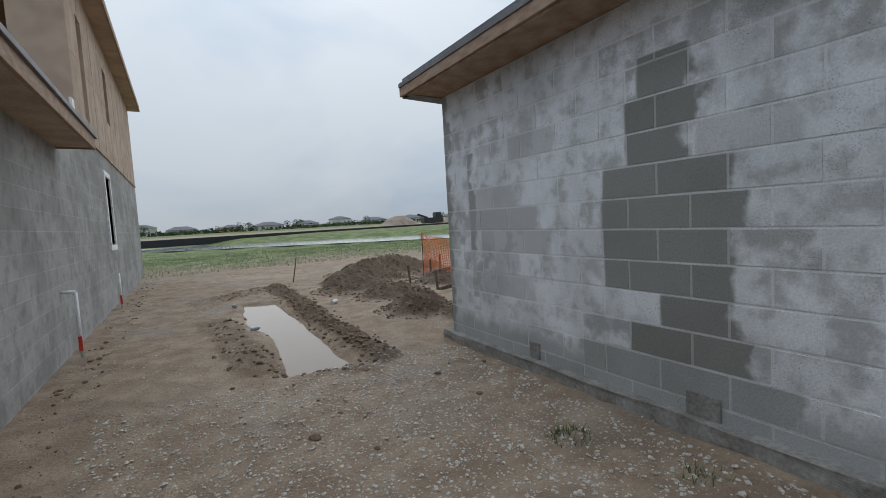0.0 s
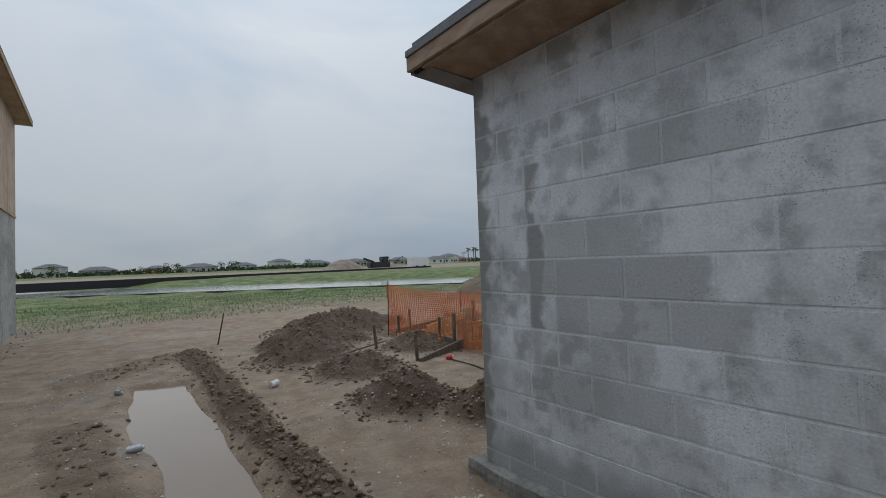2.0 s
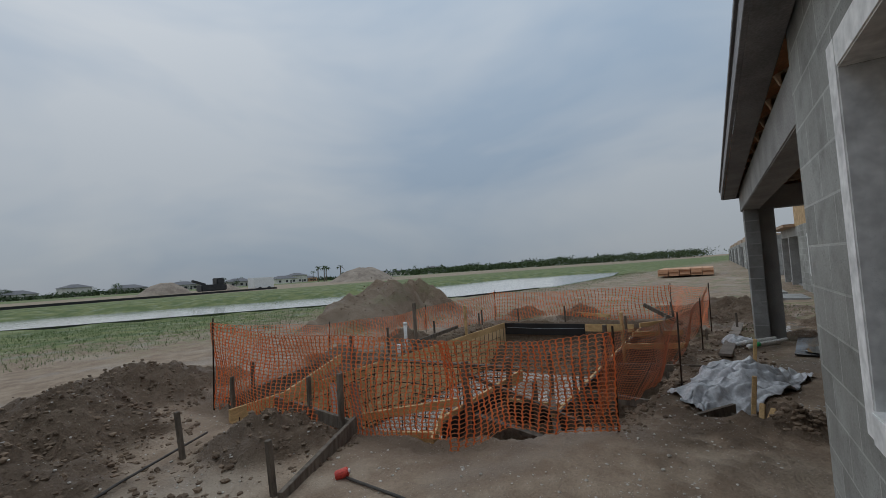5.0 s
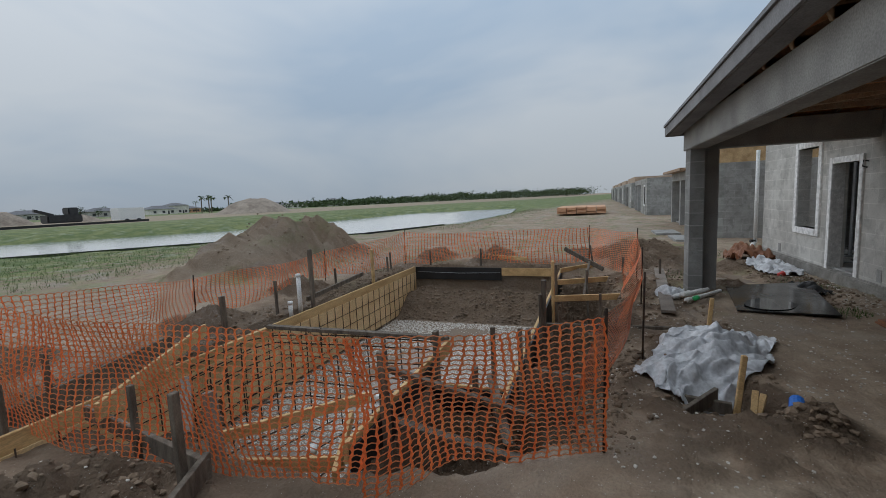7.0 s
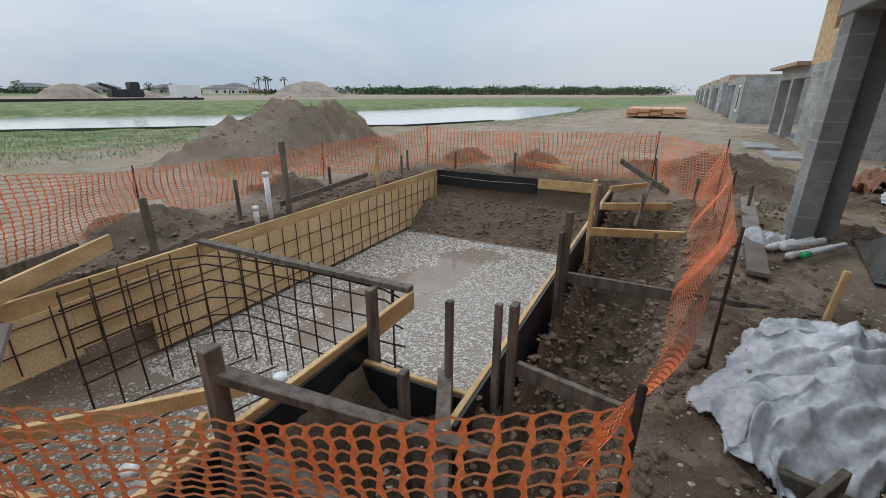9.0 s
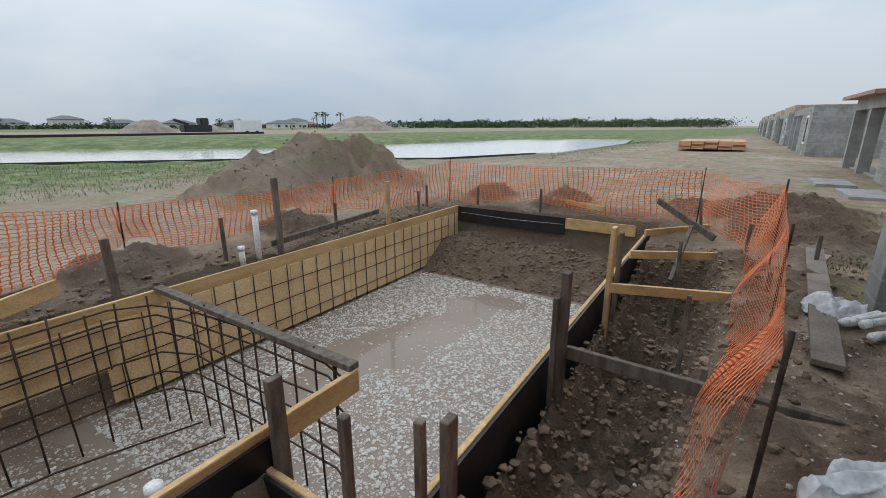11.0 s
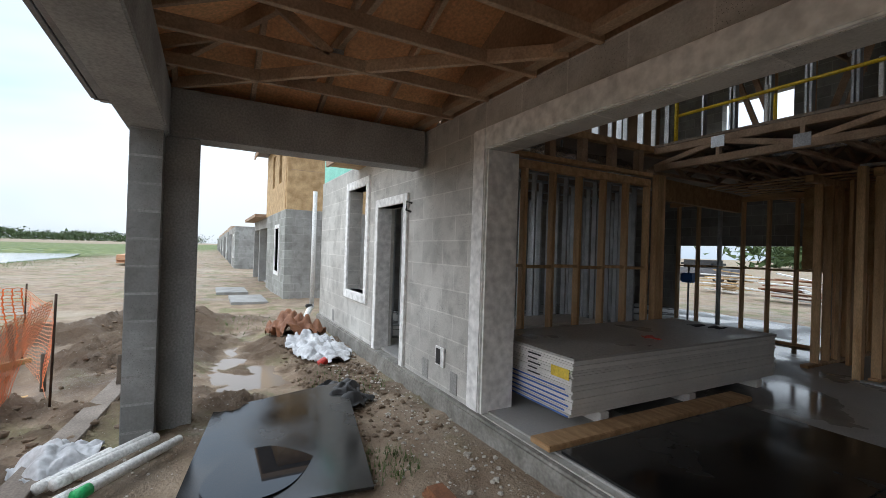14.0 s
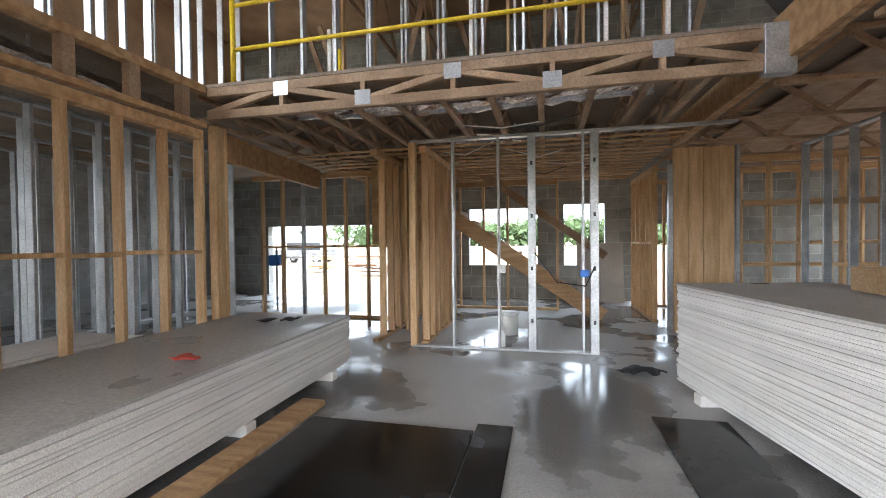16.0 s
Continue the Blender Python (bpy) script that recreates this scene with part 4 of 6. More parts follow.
stud_wall("stud_wall", "x", -5.6, 8.6, 10.9, F0, 2.6, 0.45, blocks=False)
w = thing("panel_pier", "plank faced pier beside the passage", "pier", at=(0, 0, 0))
for k in range(4):
    part("plank", bx(6.40 + 0.185 * k, -3.94, F0, 6.58 + 0.185 * k, -3.88, 2.72, 0.004), M_PINE, w)
part("steel_stud", bx(6.34, -3.95, F0, 6.385, -3.86, 2.72, 0.003), M_STEEL, w)
part("steel_stud", bx(7.145, -3.95, F0, 7.2, -3.86, 2.5, 0.003), M_STEEL, w)

for x in (8.98, 8.30):
    for z in (0.55, 1.15, 1.75, 2.35):
        # Near-black plate on the stud, painted shade of a punched hole.
        part("knockout", bx(x - 0.013, -2.4585, z, x + 0.013, -2.4555, z + 0.045), M_DARK, w, "dark plate for the shade in a punched hole")
for k in range(15):
    y = -2.85 - 0.27 * k
    t = thing("furring_strip", "thin pale timber strip under the upper floor joists", "strip", "furring strips")
    barpart("strip", (7.25, y, 2.705), (12.4, y, 2.70), 0.055, 0.02, M_PINEX, t, bevel=0)
# a boarded panel and close studs beside the stairs
w = thing("stair_partition", "short stud wall beside the stairs with a board panel", "stud wall", "stud walls")
for k in range(6):
    barpart("stud", (10.5 + 0.14 * k, -3.3 - 0.05 * k, F0), (10.5 + 0.14 * k, -3.3 - 0.05 * k, 2.68), 0.09, 0.04, M_PINE, w, up=(1, 0, 0))
part("board_panel", bx(10.45, -3.72, 1.42, 11.25, -3.70, 2.1, 0.002), M_OSB, w)
t = thing("leaning_board", "grey gypsum board leaning on the far wall", "board", at=(7.75, -6.9, F0))
barpart("sheet", (0, 0.25, 0.01), (0, 0.02, 1.2), 0.9, 0.013, M_BOARDT, t, up=(0, 1, 0), bevel=0)
# stairs behind the partition
st = thing("staircase", "rough timber staircase with open stringers", "stairs")
for k in range(11):
    x, z = 8.0 + 0.25 * k, F0 + 0.18 * (k + 1)
    part("tread", bx(x, -5.5, z - 0.04, x + 0.28, -4.7, z, 0.004), M_PINEX, st)
    part("riser", bx(x, -5.5, z - 0.18, x + 0.02, -4.7, z - 0.042, 0.003), M_PINE, st)
barpart("stringer", (7.95, -4.67, F0 + 0.05), (10.75, -4.67, 2.15), 0.04, 0.25, M_PINEX, st)
barpart("handrail", (7.8, -5.55, 1.2), (10.2, -5.55, 2.9), 0.05, 0.14, M_TRUSS, st)
part("landing_board", bx(10.75, -5.6, 1.9, 11.6, -4.6, 2.15, 0.01), M_OSB, st)
part("soffit_board", bx(10.3, -3.9, 2.1, 11.5, -3.85, 2.68), M_OSB, st)
part("lower_board", bx(10.98, -4.5, 1.45, 11.75, -4.45, 2.15), M_OSB, st)

# floor truss across the hall
def floor_truss(x0, x1, y, z0, z1, bays):
    t = thing("floor_truss", "timber floor truss with galvanised nail plates", "truss", "floor trusses")
    barpart("bottom_chord", (x0, y, z0 + 0.04), (x1, y, z0 + 0.04), 0.06, 0.085, M_TRUSS, t)
    barpart("top_chord", (x0, y, z1 - 0.04), (x1, y, z1 - 0.04), 0.06, 0.085, M_TRUSS, t)
    d = (x1 - x0) / bays
    for k in range(bays):
        a, b = x0 + d * k, x0 + d * (k + 1)
        barpart("web", (a, y, z1 - 0.06) if k % 2 else (a, y, z0 + 0.06), (b, y, z0 + 0.06) if k % 2 else (b, y, z1 - 0.06), 0.05, 0.06, M_TRUSS, t)
        if k:
            zz = z0 + 0.015 if k % 2 == 0 else z1 - 0.135
            part("nail_plate", bx(a - 0.075, y + 0.031, zz, a + 0.075, y + 0.035, zz + 0.13, 0.001), M_STEEL, t)
            part("upright", bx(a - 0.02, y - 0.03, z0 + 0.08, a + 0.02, y + 0.03, z1 - 0.08), M_TRUSS, t)
    return t


floor_truss(7.15, 12.0, -1.02, 2.69, 2.99, 6)
part_end = barpart("end_post", (7.2, -1.02, 2.66), (7.2, -1.02, 3.02), 0.10, 0.2, M_STEEL, bpy.data.objects["floor_truss"], "ribbed steel hanger", up=(1, 0, 0))
t = thing("girder", "deep timber girder beside the hall", "beam")
barpart("ply", (7.075, -4.0, 2.95), (7.075, 1.8, 2.95), 0.048, 0.36, M_PINEX, t)
barpart("ply", (7.127, -4.0, 2.95), (7.127, 1.8, 2.95), 0.048, 0.36, M_PINEX, t)
for k in range(12):
    x = 7.6 + 0.42 * k
    t = thing("floor_joist", "timber floor joist under the upper floor", "joist", "floor joists")
    barpart("bottom_chord", (x, -1.1, 2.74), (x, -6.9, 2.74), 0.06, 0.04, M_TRUSS, t)
    barpart("top_chord", (x, -1.1, 2.97), (x, -6.9, 2.97), 0.06, 0.04, M_TRUSS, t)
    for j in range(7):
        y = -1.2 - 0.8 * j
        barpart("web", (x, y, 2.76), (x, y - 0.4, 2.95), 0.04, 0.05, M_TRUSS, t, bevel=0)
        barpart("web", (x, y - 0.4, 2.95), (x, y - 0.8, 2.76), 0.04, 0.05, M_TRUSS, t, bevel=0)
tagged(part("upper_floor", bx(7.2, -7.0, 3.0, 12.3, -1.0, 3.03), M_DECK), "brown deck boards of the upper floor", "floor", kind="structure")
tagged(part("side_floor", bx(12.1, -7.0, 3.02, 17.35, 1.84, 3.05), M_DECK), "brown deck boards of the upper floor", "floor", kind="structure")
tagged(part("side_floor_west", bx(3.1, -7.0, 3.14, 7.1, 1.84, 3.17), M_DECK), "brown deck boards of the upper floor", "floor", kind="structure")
for k in range(7):
    y = -5.8 + 1.1 * k
    t = thing("side_joist", "timber joist under the side floor", "joist", "floor joists")
    barpart("bottom_chord", (3.2, y, 2.72), (7.05, y, 2.72), 0.06, 0.04, M_TRUSS, t)
    barpart("top_chord", (3.2, y, 3.1), (7.05, y, 3.1), 0.06, 0.04, M_TRUSS, t)
    for j in range(4):
        barpart("web", (3.4 + 0.9 * j, y, 2.74), (3.85 + 0.9 * j, y, 3.08), 0.04, 0.05, M_TRUSS, t, bevel=0)
        barpart("web", (3.85 + 0.9 * j, y, 3.08), (4.3 + 0.9 * j, y, 2.74), 0.04, 0.05, M_TRUSS, t, bevel=0)

# guard rail on the landing
g = thing("guard_rail", "yellow pipe guard rail on the landing edge", "railing")
for z in (3.36, 3.78):
    tubepart("rail", [(11.72, -1.06, z), (9.4, -1.06, z + 0.02), (6.6, -1.06, z + 0.03)], 0.02, M_YELLOW, g)
tubepart("end_post", [(11.75, -1.06, 2.99), (11.75, -1.06, 3.84)], 0.025, M_YELLOW, g)
for x, z in ((9.43, 4.0), (10.75, 3.45), (9.85, 3.42), (7.9, 3.45), (8.35, 3.9)):
    barpart("stanchion", (x, -1.1, 2.99), (x, -1.1, z), 0.035, 0.035, M_PVC, g, up=(1, 0, 0))
tubepart("back_post", [(10.9, -1.6, 3.0), (10.9, -1.6, 3.5)], 0.02, M_YELLOW, g)
steel_wall("steel_stud_wall", "y", 12.2, -1.0, 1.82, 3.02, 6.2, 0.42)
steel_wall("steel_stud_wall", "x", -2.6, 7.3, 12.1, 3.03, 6.2, 0.46)
stud_wall("stud_wall", "x", -3.6, 7.3, 12.1, 3.03, 5.6, 0.5, blocks=False)
steel_wall("steel_stud_wall", "y", 7.0, -1.0, 1.8, 3.18, 6.2, 0.45)
for k in range(6):
    t = thing("roof_truss", "dark timber roof truss over the landing", "truss", "roof trusses")
    x = 7.3 + 0.9 * k
    barpart("bottom_chord", (x, -6.9, 5.3), (x, 1.8, 5.3), 0.04, 0.09, M_TRUSS, t)
    for j in range(5):
        barpart("web", (x, -6 + 1.6 * j, 5.3), (x, -5.2 + 1.6 * j, 6.25), 0.04, 0.07, M_TRUSS, t, bevel=0)
        barpart("web", (x, -5.2 + 1.6 * j, 6.25), (x, -4.4 + 1.6 * j, 5.3), 0.04, 0.07, M_TRUSS, t, bevel=0)


rt = random.Random(14)
for k in range(16):
    t = thing("roof_web", "dark timber roof web above the landing", "truss", "roof trusses")
    x, y = 7.2 + 0.33 * k, -3.7 - 0.25 * (k % 4)
    barpart("web", (x, y, 3.05), (x + rt.uniform(-0.7, 0.9), y + rt.uniform(-0.6, 0.3), 5.3), 0.04, 0.09, M_TRUSS, t, bevel=0)
steel_wall("steel_stud_wall", "x", -1.9, 8.6, 11.9, 3.03, 6.2, 0.41)
steel_wall("steel_stud_wall", "y", 13.2, -3.0, 1.82, 3.06, 6.2, 0.36)


def duct(pts, r):
    t = thing("foil_duct", "crumpled silver foil air duct between the joists", "duct", "foil ducts")
    P = []
    for a, b in zip(pts, pts[1:]):
        for k in range(14):
            P.append(Vector(a).lerp(Vector(b), k / 14))
    bm = bmesh.new()
    tube(bm, P, r, 10)
    for v in bm.verts:
        v.co += Vector((noise.noise(v.co * 9), noise.noise(v.co * 9 + Vector((7, 0, 0))), noise.noise(v.co * 9 + Vector((0, 7, 0))))) * 0.03
    part("sleeve", bm, M_FOIL, t)
    q = P[len(P) // 2]
    barpart("strap", (q.x, q.y, q.z), (q.x, q.y, 3.03), 0.02, 0.03, M_STEEL, t, up=(1, 0, 0))


duct([(12.5, 1.7, 2.82), (12.45, 0.2, 2.82), (12.5, -1.2, 2.80)], 0.11)
duct([(7.9, -1.6, 2.86), (9.6, -1.7, 2.85), (11.6, -1.5, 2.86)], 0.08)
duct([(8.2, -3.2, 2.86), (10.2, -3.0, 2.85)], 0.09)

# ---- pool excavation: boards, panels, stakes ----
def board(name, p, q, w=0.04, h=0.18, material=None, label="wet timber form board of the pool", category="board", group="pool form boards"):
    bm = bmesh.new()
    bar(bm, p, q, w, h)
    bmesh.ops.bevel(bm, geom=bm.edges[:], offset=0.004, segments=1, affect="EDGES")
    return tagged(part(name, bm, material or M_FORM), label, category, group)


def stake(x, y, top, base=None, w=0.045, d=0.045, material=None, lean=(0, 0), label="weathered timber stake driven in the mud", group="stakes"):
    b = gz(x, y) - 0.15 if base is None else base
    bm = bmesh.new()
    bar(bm, (x, y, b), (x + lean[0], y + lean[1], top), w, d, (0, 1, 0))
    bmesh.ops.bevel(bm, geom=bm.edges[:], offset=0.005, segments=1, affect="EDGES")
    return tagged(part("stake", bm, material or M_STAKE), label, "stake", group)


PB = -1.5
t = thing("pool_form_north", "tan form panels with a top board along the pool", "formwork")
part("top_board", bx(8.6, 11.30, -0.38, 15.95, 11.345, -0.19, 0.004), M_FORM, t)
for k in range(6):
    part("panel", bx(8.62 + 1.22 * k, 11.285, -1.33, 8.62 + 1.22 * (k + 1) - 0.006, 11.299, -0.36), M_PANEL, t)
for k in range(26):
    x = 8.75 + 0.28 * k
    tubepart("upright_bar", [(x, 11.27, -1.42), (x, 11.275, -0.7), (x, 11.27, -0.34)], 0.007, M_REBAR, t, sides=5)
for z in (-1.15, -0.85, -0.58):
    tubepart("cross_bar", [(8.6, 11.262, z), (12, 11.262, z - 0.01), (15.5, 11.262, z)], 0.007, M_REBAR, t, sides=5)
t = thing("spa_form", "tan form panels round the raised spa corner", "formwork")
part("top_board", bx(5.9, 10.72, -0.16, 9.05, 10.765, 0.02, 0.004), M_FORM, t)
for k in range(3):
    part("panel", bx(5.9 + 0.9 * k, 10.70, -0.62 - 0.05 * (k % 2), 5.9 + 0.9 * (k + 1) - 0.006, 10.715, -0.14), M_PANEL, t)
for k in range(9):
    x = 6.0 + 0.31 * k
    tubepart("upright_bar", [(x, 10.68, -0.62), (x, 10.68, -0.1)], 0.007, M_REBAR, t, sides=5)
for z in (-0.2, -0.42):
    tubepart("cross_bar", [(5.9, 10.672, z), (8.6, 10.672, z)], 0.007, M_REBAR, t, sides=5)
t = thing("pool_form_south", "form board with black lining along the pool", "formwork")
part("top_board", bx(7.80, 7.02, -0.34, 15.6, 7.06, -0.19, 0.004), M_FORM, t)
part("lining", bx(7.95, 6.995, PB, 15.6, 7.015, -0.20), M_BLACK, t)
t = thing("pool_form_end", "short form board with black lining", "formwork")
part("top_board", bx(8.24, 7.06, -0.34, 8.28, 7.92, -0.2, 0.004), M_FORM, t)
part("lining", bx(8.215, 7.06, PB, 8.235, 7.92, -0.22), M_BLACK, t)
t = thing("spa_form_south", "long form board with black lining beside the spa", "formwork")
part("top_board", bx(6.6, 7.90, -0.14, 9.02, 7.945, 0.03, 0.004), M_FORM, t)
part("lining", bx(6.6, 7.875, PB, 8.4, 7.895, -0.02), M_BLACK, t)
t = thing("pool_form_east", "black lined end form with a tan board", "formwork")
part("lining", bx(15.93, 8.67, -0.56, 15.96, 11.28, -0.20, 0.003), M_BLACK, t)
part("board", bx(15.92, 7.3, -0.42, 15.96, 8.665, -0.20, 0.004), M_FORM, t)
tubepart("wire", [(15.9, 11.2, -0.33), (15.9, 9.9, -0.36), (15.9, 8.7, -0.33)], 0.005, M_STEEL, t)
board("brace_board", (9.0, 7.92, 0.05), (9.03, 10.75, 0.03), 0.09, 0.05, M_STAKE, "dark wet timber laid across the spa forms")
board("brace_board", (6.62, 9.15, -0.12), (7.55, 8.25, -0.09), 0.04, 0.10, M_FORM)
board("brace_board", (6.55, 8.0, -0.22), (7.3, 8.3, -0.15), 0.04, 0.10, M_FORM)
board("brace_board", (6.5, 9.0, -0.28), (6.75, 8.05, -0.24), 0.04, 0.12, M_FORM)
board("brace_board", (7.15, 7.86, 0.40), (7.95, 6.75, -0.30), 0.10, 0.045, M_STAKE, "dark slanting timber brace")
board("brace_board", (7.2, 7.8, -0.1), (7.3, 6.7, -0.35), 0.10, 0.045, M_STAKE, "dark slanting timber brace")
board("brace_board", (8.22, 7.2, -0.05), (7.55, 6.9, -0.38), 0.09, 0.045, M_STAKE, "dark slanting timber brace")
for p, q in (((10.35, 6.86, -0.14), (10.1, 4.82, -0.02)), ((11.9, 6.88, -0.08), (12.5, 5.45, -0.12)), ((8.56, 6.82, -0.12), (8.25, 5.05, -0.16)), ((13.4, 6.95, -0.08), (14.3, 5.6, -0.12)), ((14.8, 6.98, -0.06), (15.8, 6.1, -0.05))):
    board("side_brace", p, q, 0.045, 0.11, M_STAKE if p[0] in (10.35, 8.56) else M_FORM, "timber side brace from form to stake", "brace", "side braces")
board("slant_brace", (15.27, 6.9, 0.42), (14.7, 6.0, 0.0), 0.05, 0.10, M_STAKE, "dark slanting timber brace")
board("slant_brace", (13.2, 6.4, -0.3), (14.2, 6.3, 0.25), 0.05, 0.05, M_STAKE, "dark slanting timber brace")
board("footing_board", (4.7, 8.15, -0.03), (6.15, 8.75, 0.02), 0.045, 0.16, M_STAKE, "dark edge board half buried in sand")
board("footing_board", (6.1, 8.7, 0.0), (6.5, 10.6, -0.02), 0.045, 0.14, M_STAKE, "dark edge board half buried in sand")
board("outer_board", (6.3, 10.12, 0.13), (8.36, 11.2, 0.16), 0.04, 0.16, M_FORM, "grey brown timber board on edge")
board("outer_board", (6.3, 11.4, -0.1), (8.3, 11.75, -0.02), 0.04, 0.2, M_STAKE, "dark wet timber board")
board("slant_brace", (7.08, 10.05, 0.12), (6.72, 9.66, -0.22), 0.10, 0.04, M_GREYW, "pale slanting timber brace by the spa")
stake(6.42, 8.95, 0.36, w=0.09, d=0.07, material=M_GREYW, lean=(0.05, 0.10), label="pale grey square stake leaning in the mud")
board("trench_board", (7.85, 5.5, -0.08), (8.35, 5.15, -0.08), 0.04, 0.13, M_STAKE, "dark board on edge over the trench")
for p, q in (((8.05, 4.95, -0.25), (8.18, 4.9, 0.06)), ((8.1, 4.92, -0.25), (8.3, 4.8, -0.02))):
    board("offcut", p, q, 0.05, 0.035, M_FORM, "orange brown timber offcut leaning by the plastic sheet", "offcut", "timber offcuts")
board("outer_board", (10.9, 11.45, -0.02), (13.6, 11.75, 0.0), 0.04, 0.09, M_STAKE, "dark wet timber board")
board("outer_board", (16.3, 8.0, 0.0), (16.6, 9.2, 0.05), 0.04, 0.1, M_FORM, "tan timber board on the mud")
for x, y, top, kw in (
        (8.32, 7.83, 0.36, dict(base=-1.2, w=0.09, d=0.05)), (7.13, 7.86, 0.55, dict(w=0.09, d=0.06)), (8.19, 7.16, 0.48, dict(base=-0.9)), (8.54, 6.86, 0.37, dict(w=0.09, d=0.05)),
        (8.40, 6.92, 0.42, dict()), (7.80, 7.25, 0.20, dict(w=0.07)), (10.27, 6.88, 0.57, dict(w=0.09, d=0.06)), (10.18, 6.92, 0.38, dict()),
        (11.94, 6.90, 0.60, dict(w=0.12, d=0.05, material=M_FORM)), (12.15, 6.86, 0.5, dict(w=0.08)), (10.05, 4.86, 0.42, dict(material=M_FORM, lean=(0.03, -0.05))),
        (8.9, 11.40, 0.50, dict(w=0.08, d=0.05, lean=(-0.03, 0))), (11.0, 11.38, 0.94, dict(w=0.09, d=0.05)), (13.49, 11.40, 0.63, dict(w=0.09, d=0.05, material=M_FORM)),
        (10.3, 11.65, 0.45, dict()), (12.6, 11.9, 0.3, dict()), (14.9, 11.7, 0.25, dict()), (15.5, 11.9, 0.3, dict()), (16.08, 9.29, 0.34, dict()), (16.2, 10.9, 0.25, dict()),
        (14.3, 5.6, 0.35, dict()), (12.5, 5.45, 0.2, dict()), (13.3, 6.3, 0.2, dict(lean=(0.1, 0.05))), (15.6, 6.2, 0.45, dict(lean=(0.15, 0.1))), (8.3, 5.02, 0.3, dict(lean=(0.05, -0.08), material=M_FORM)),
        (4.87, 9.85, 0.42, dict(lean=(-0.05, 0.02))), (4.75, 8.28, 0.42, dict(lean=(-0.04, 0))), (5.95, 8.75, 0.62, dict(w=0.06)), (6.25, 9.6, 0.45, dict()), (6.05, 10.9, 0.4, dict()), (6.5, 11.1, 0.5, dict()),
        (10.4, 5.9, 0.0, dict()), (11.6, 6.1, 0.1, dict()), (13.9, 4.9, 0.35, dict(lean=(0.08, 0)))):
    stake(x, y, top, **kw)
tagged(tubepart("leaning_stick", [(2.7, 13.3, -0.1), (2.85, 13.35, 0.62)], 0.014, M_REBAR), "thin rusty stick leaning in the sand", "stick")
board("ground_plank", (10.85, 5.18, 0.03), (14.6, 4.84, 0.03), 0.19, 0.045, M_GREYW, "muddy plank lying on the ground", "plank", "")
board("ground_timber", (13.6, 4.98, -0.02), (14.3, 4.75, 0.0), 0.1, 0.1, M_OSBW, "short muddy timber offcut", "timber", "")


def rebar_cage():
    t = thing("rebar_cage", "rusty bent rebar cage in the spa corner", "rebar")
    path = [Vector(p) for p in ((7.6, 10.62, 0), (8.5, 10.6, 0), (8.85, 10.45, 0), (8.98, 10.1, 0), (9.0, 9.2, 0), (9.0, 8.2, 0), (8.95, 7.98, 0))]
    for z in (-0.02, -0.14, -0.34, -0.54, -0.74, -0.94):
        pts = [p + Vector((0.02 * math.sin(i * 2.1 + z * 9), 0, z + 0.02 * math.sin(i * 1.7 + z * 5))) for i, p in enumerate(path)]
        tubepart("hoop", pts, 0.009, M_REBAR, t, sides=6)
    for k in range(17):
        s = k / 16 * 3.9
        acc = 0
        for a, b in zip(path, path[1:]):
            d = (b - a).length
            if acc + d >= s:
                c = a.lerp(b, (s - acc) / d)
                break
            acc += d
        w = 0.02 * math.sin(k * 2.7)
        tubepart("upright", [(c.x + 0.01, c.y, -1.32), (c.x + w, c.y + w, -0.6), (c.x + 0.01, c.y - w, 0.02 + 0.03 * (k % 3))], 0.009, M_REBAR, t, sides=6)
    for k in range(5):
        tubepart("floor_bar", [(6.8, 8.4 + 0.4 * k, -0.85), (7.8, 8.4 + 0.42 * k, -1.0), (8.9, 8.4 + 0.4 * k, -1.2)], 0.009, M_REBAR, t, sides=6)


rebar_cage()
for x, y, z0, z1 in ((10.66, 11.42, -0.3, 0.51), (10.42, 11.45, -0.3, 0.04), (7.85, 8.3, -1.1, -0.22), (6.95, 8.5, -0.9, -0.3)):
    t = thing("drain_pipe", "upright white plastic pipe with a cap", "pipe", "upright pipes", at=(x, y, z0))
    tubepart("pipe", [(0, 0, 0), (0, 0, z1 - z0)], 0.04, M_PVC, t, sides=14)
    tubepart("cap", [(0, 0, z1 - z0 - 0.05), (0, 0, z1 - z0 + 0.01)], 0.047, M_PVC, t, sides=14)


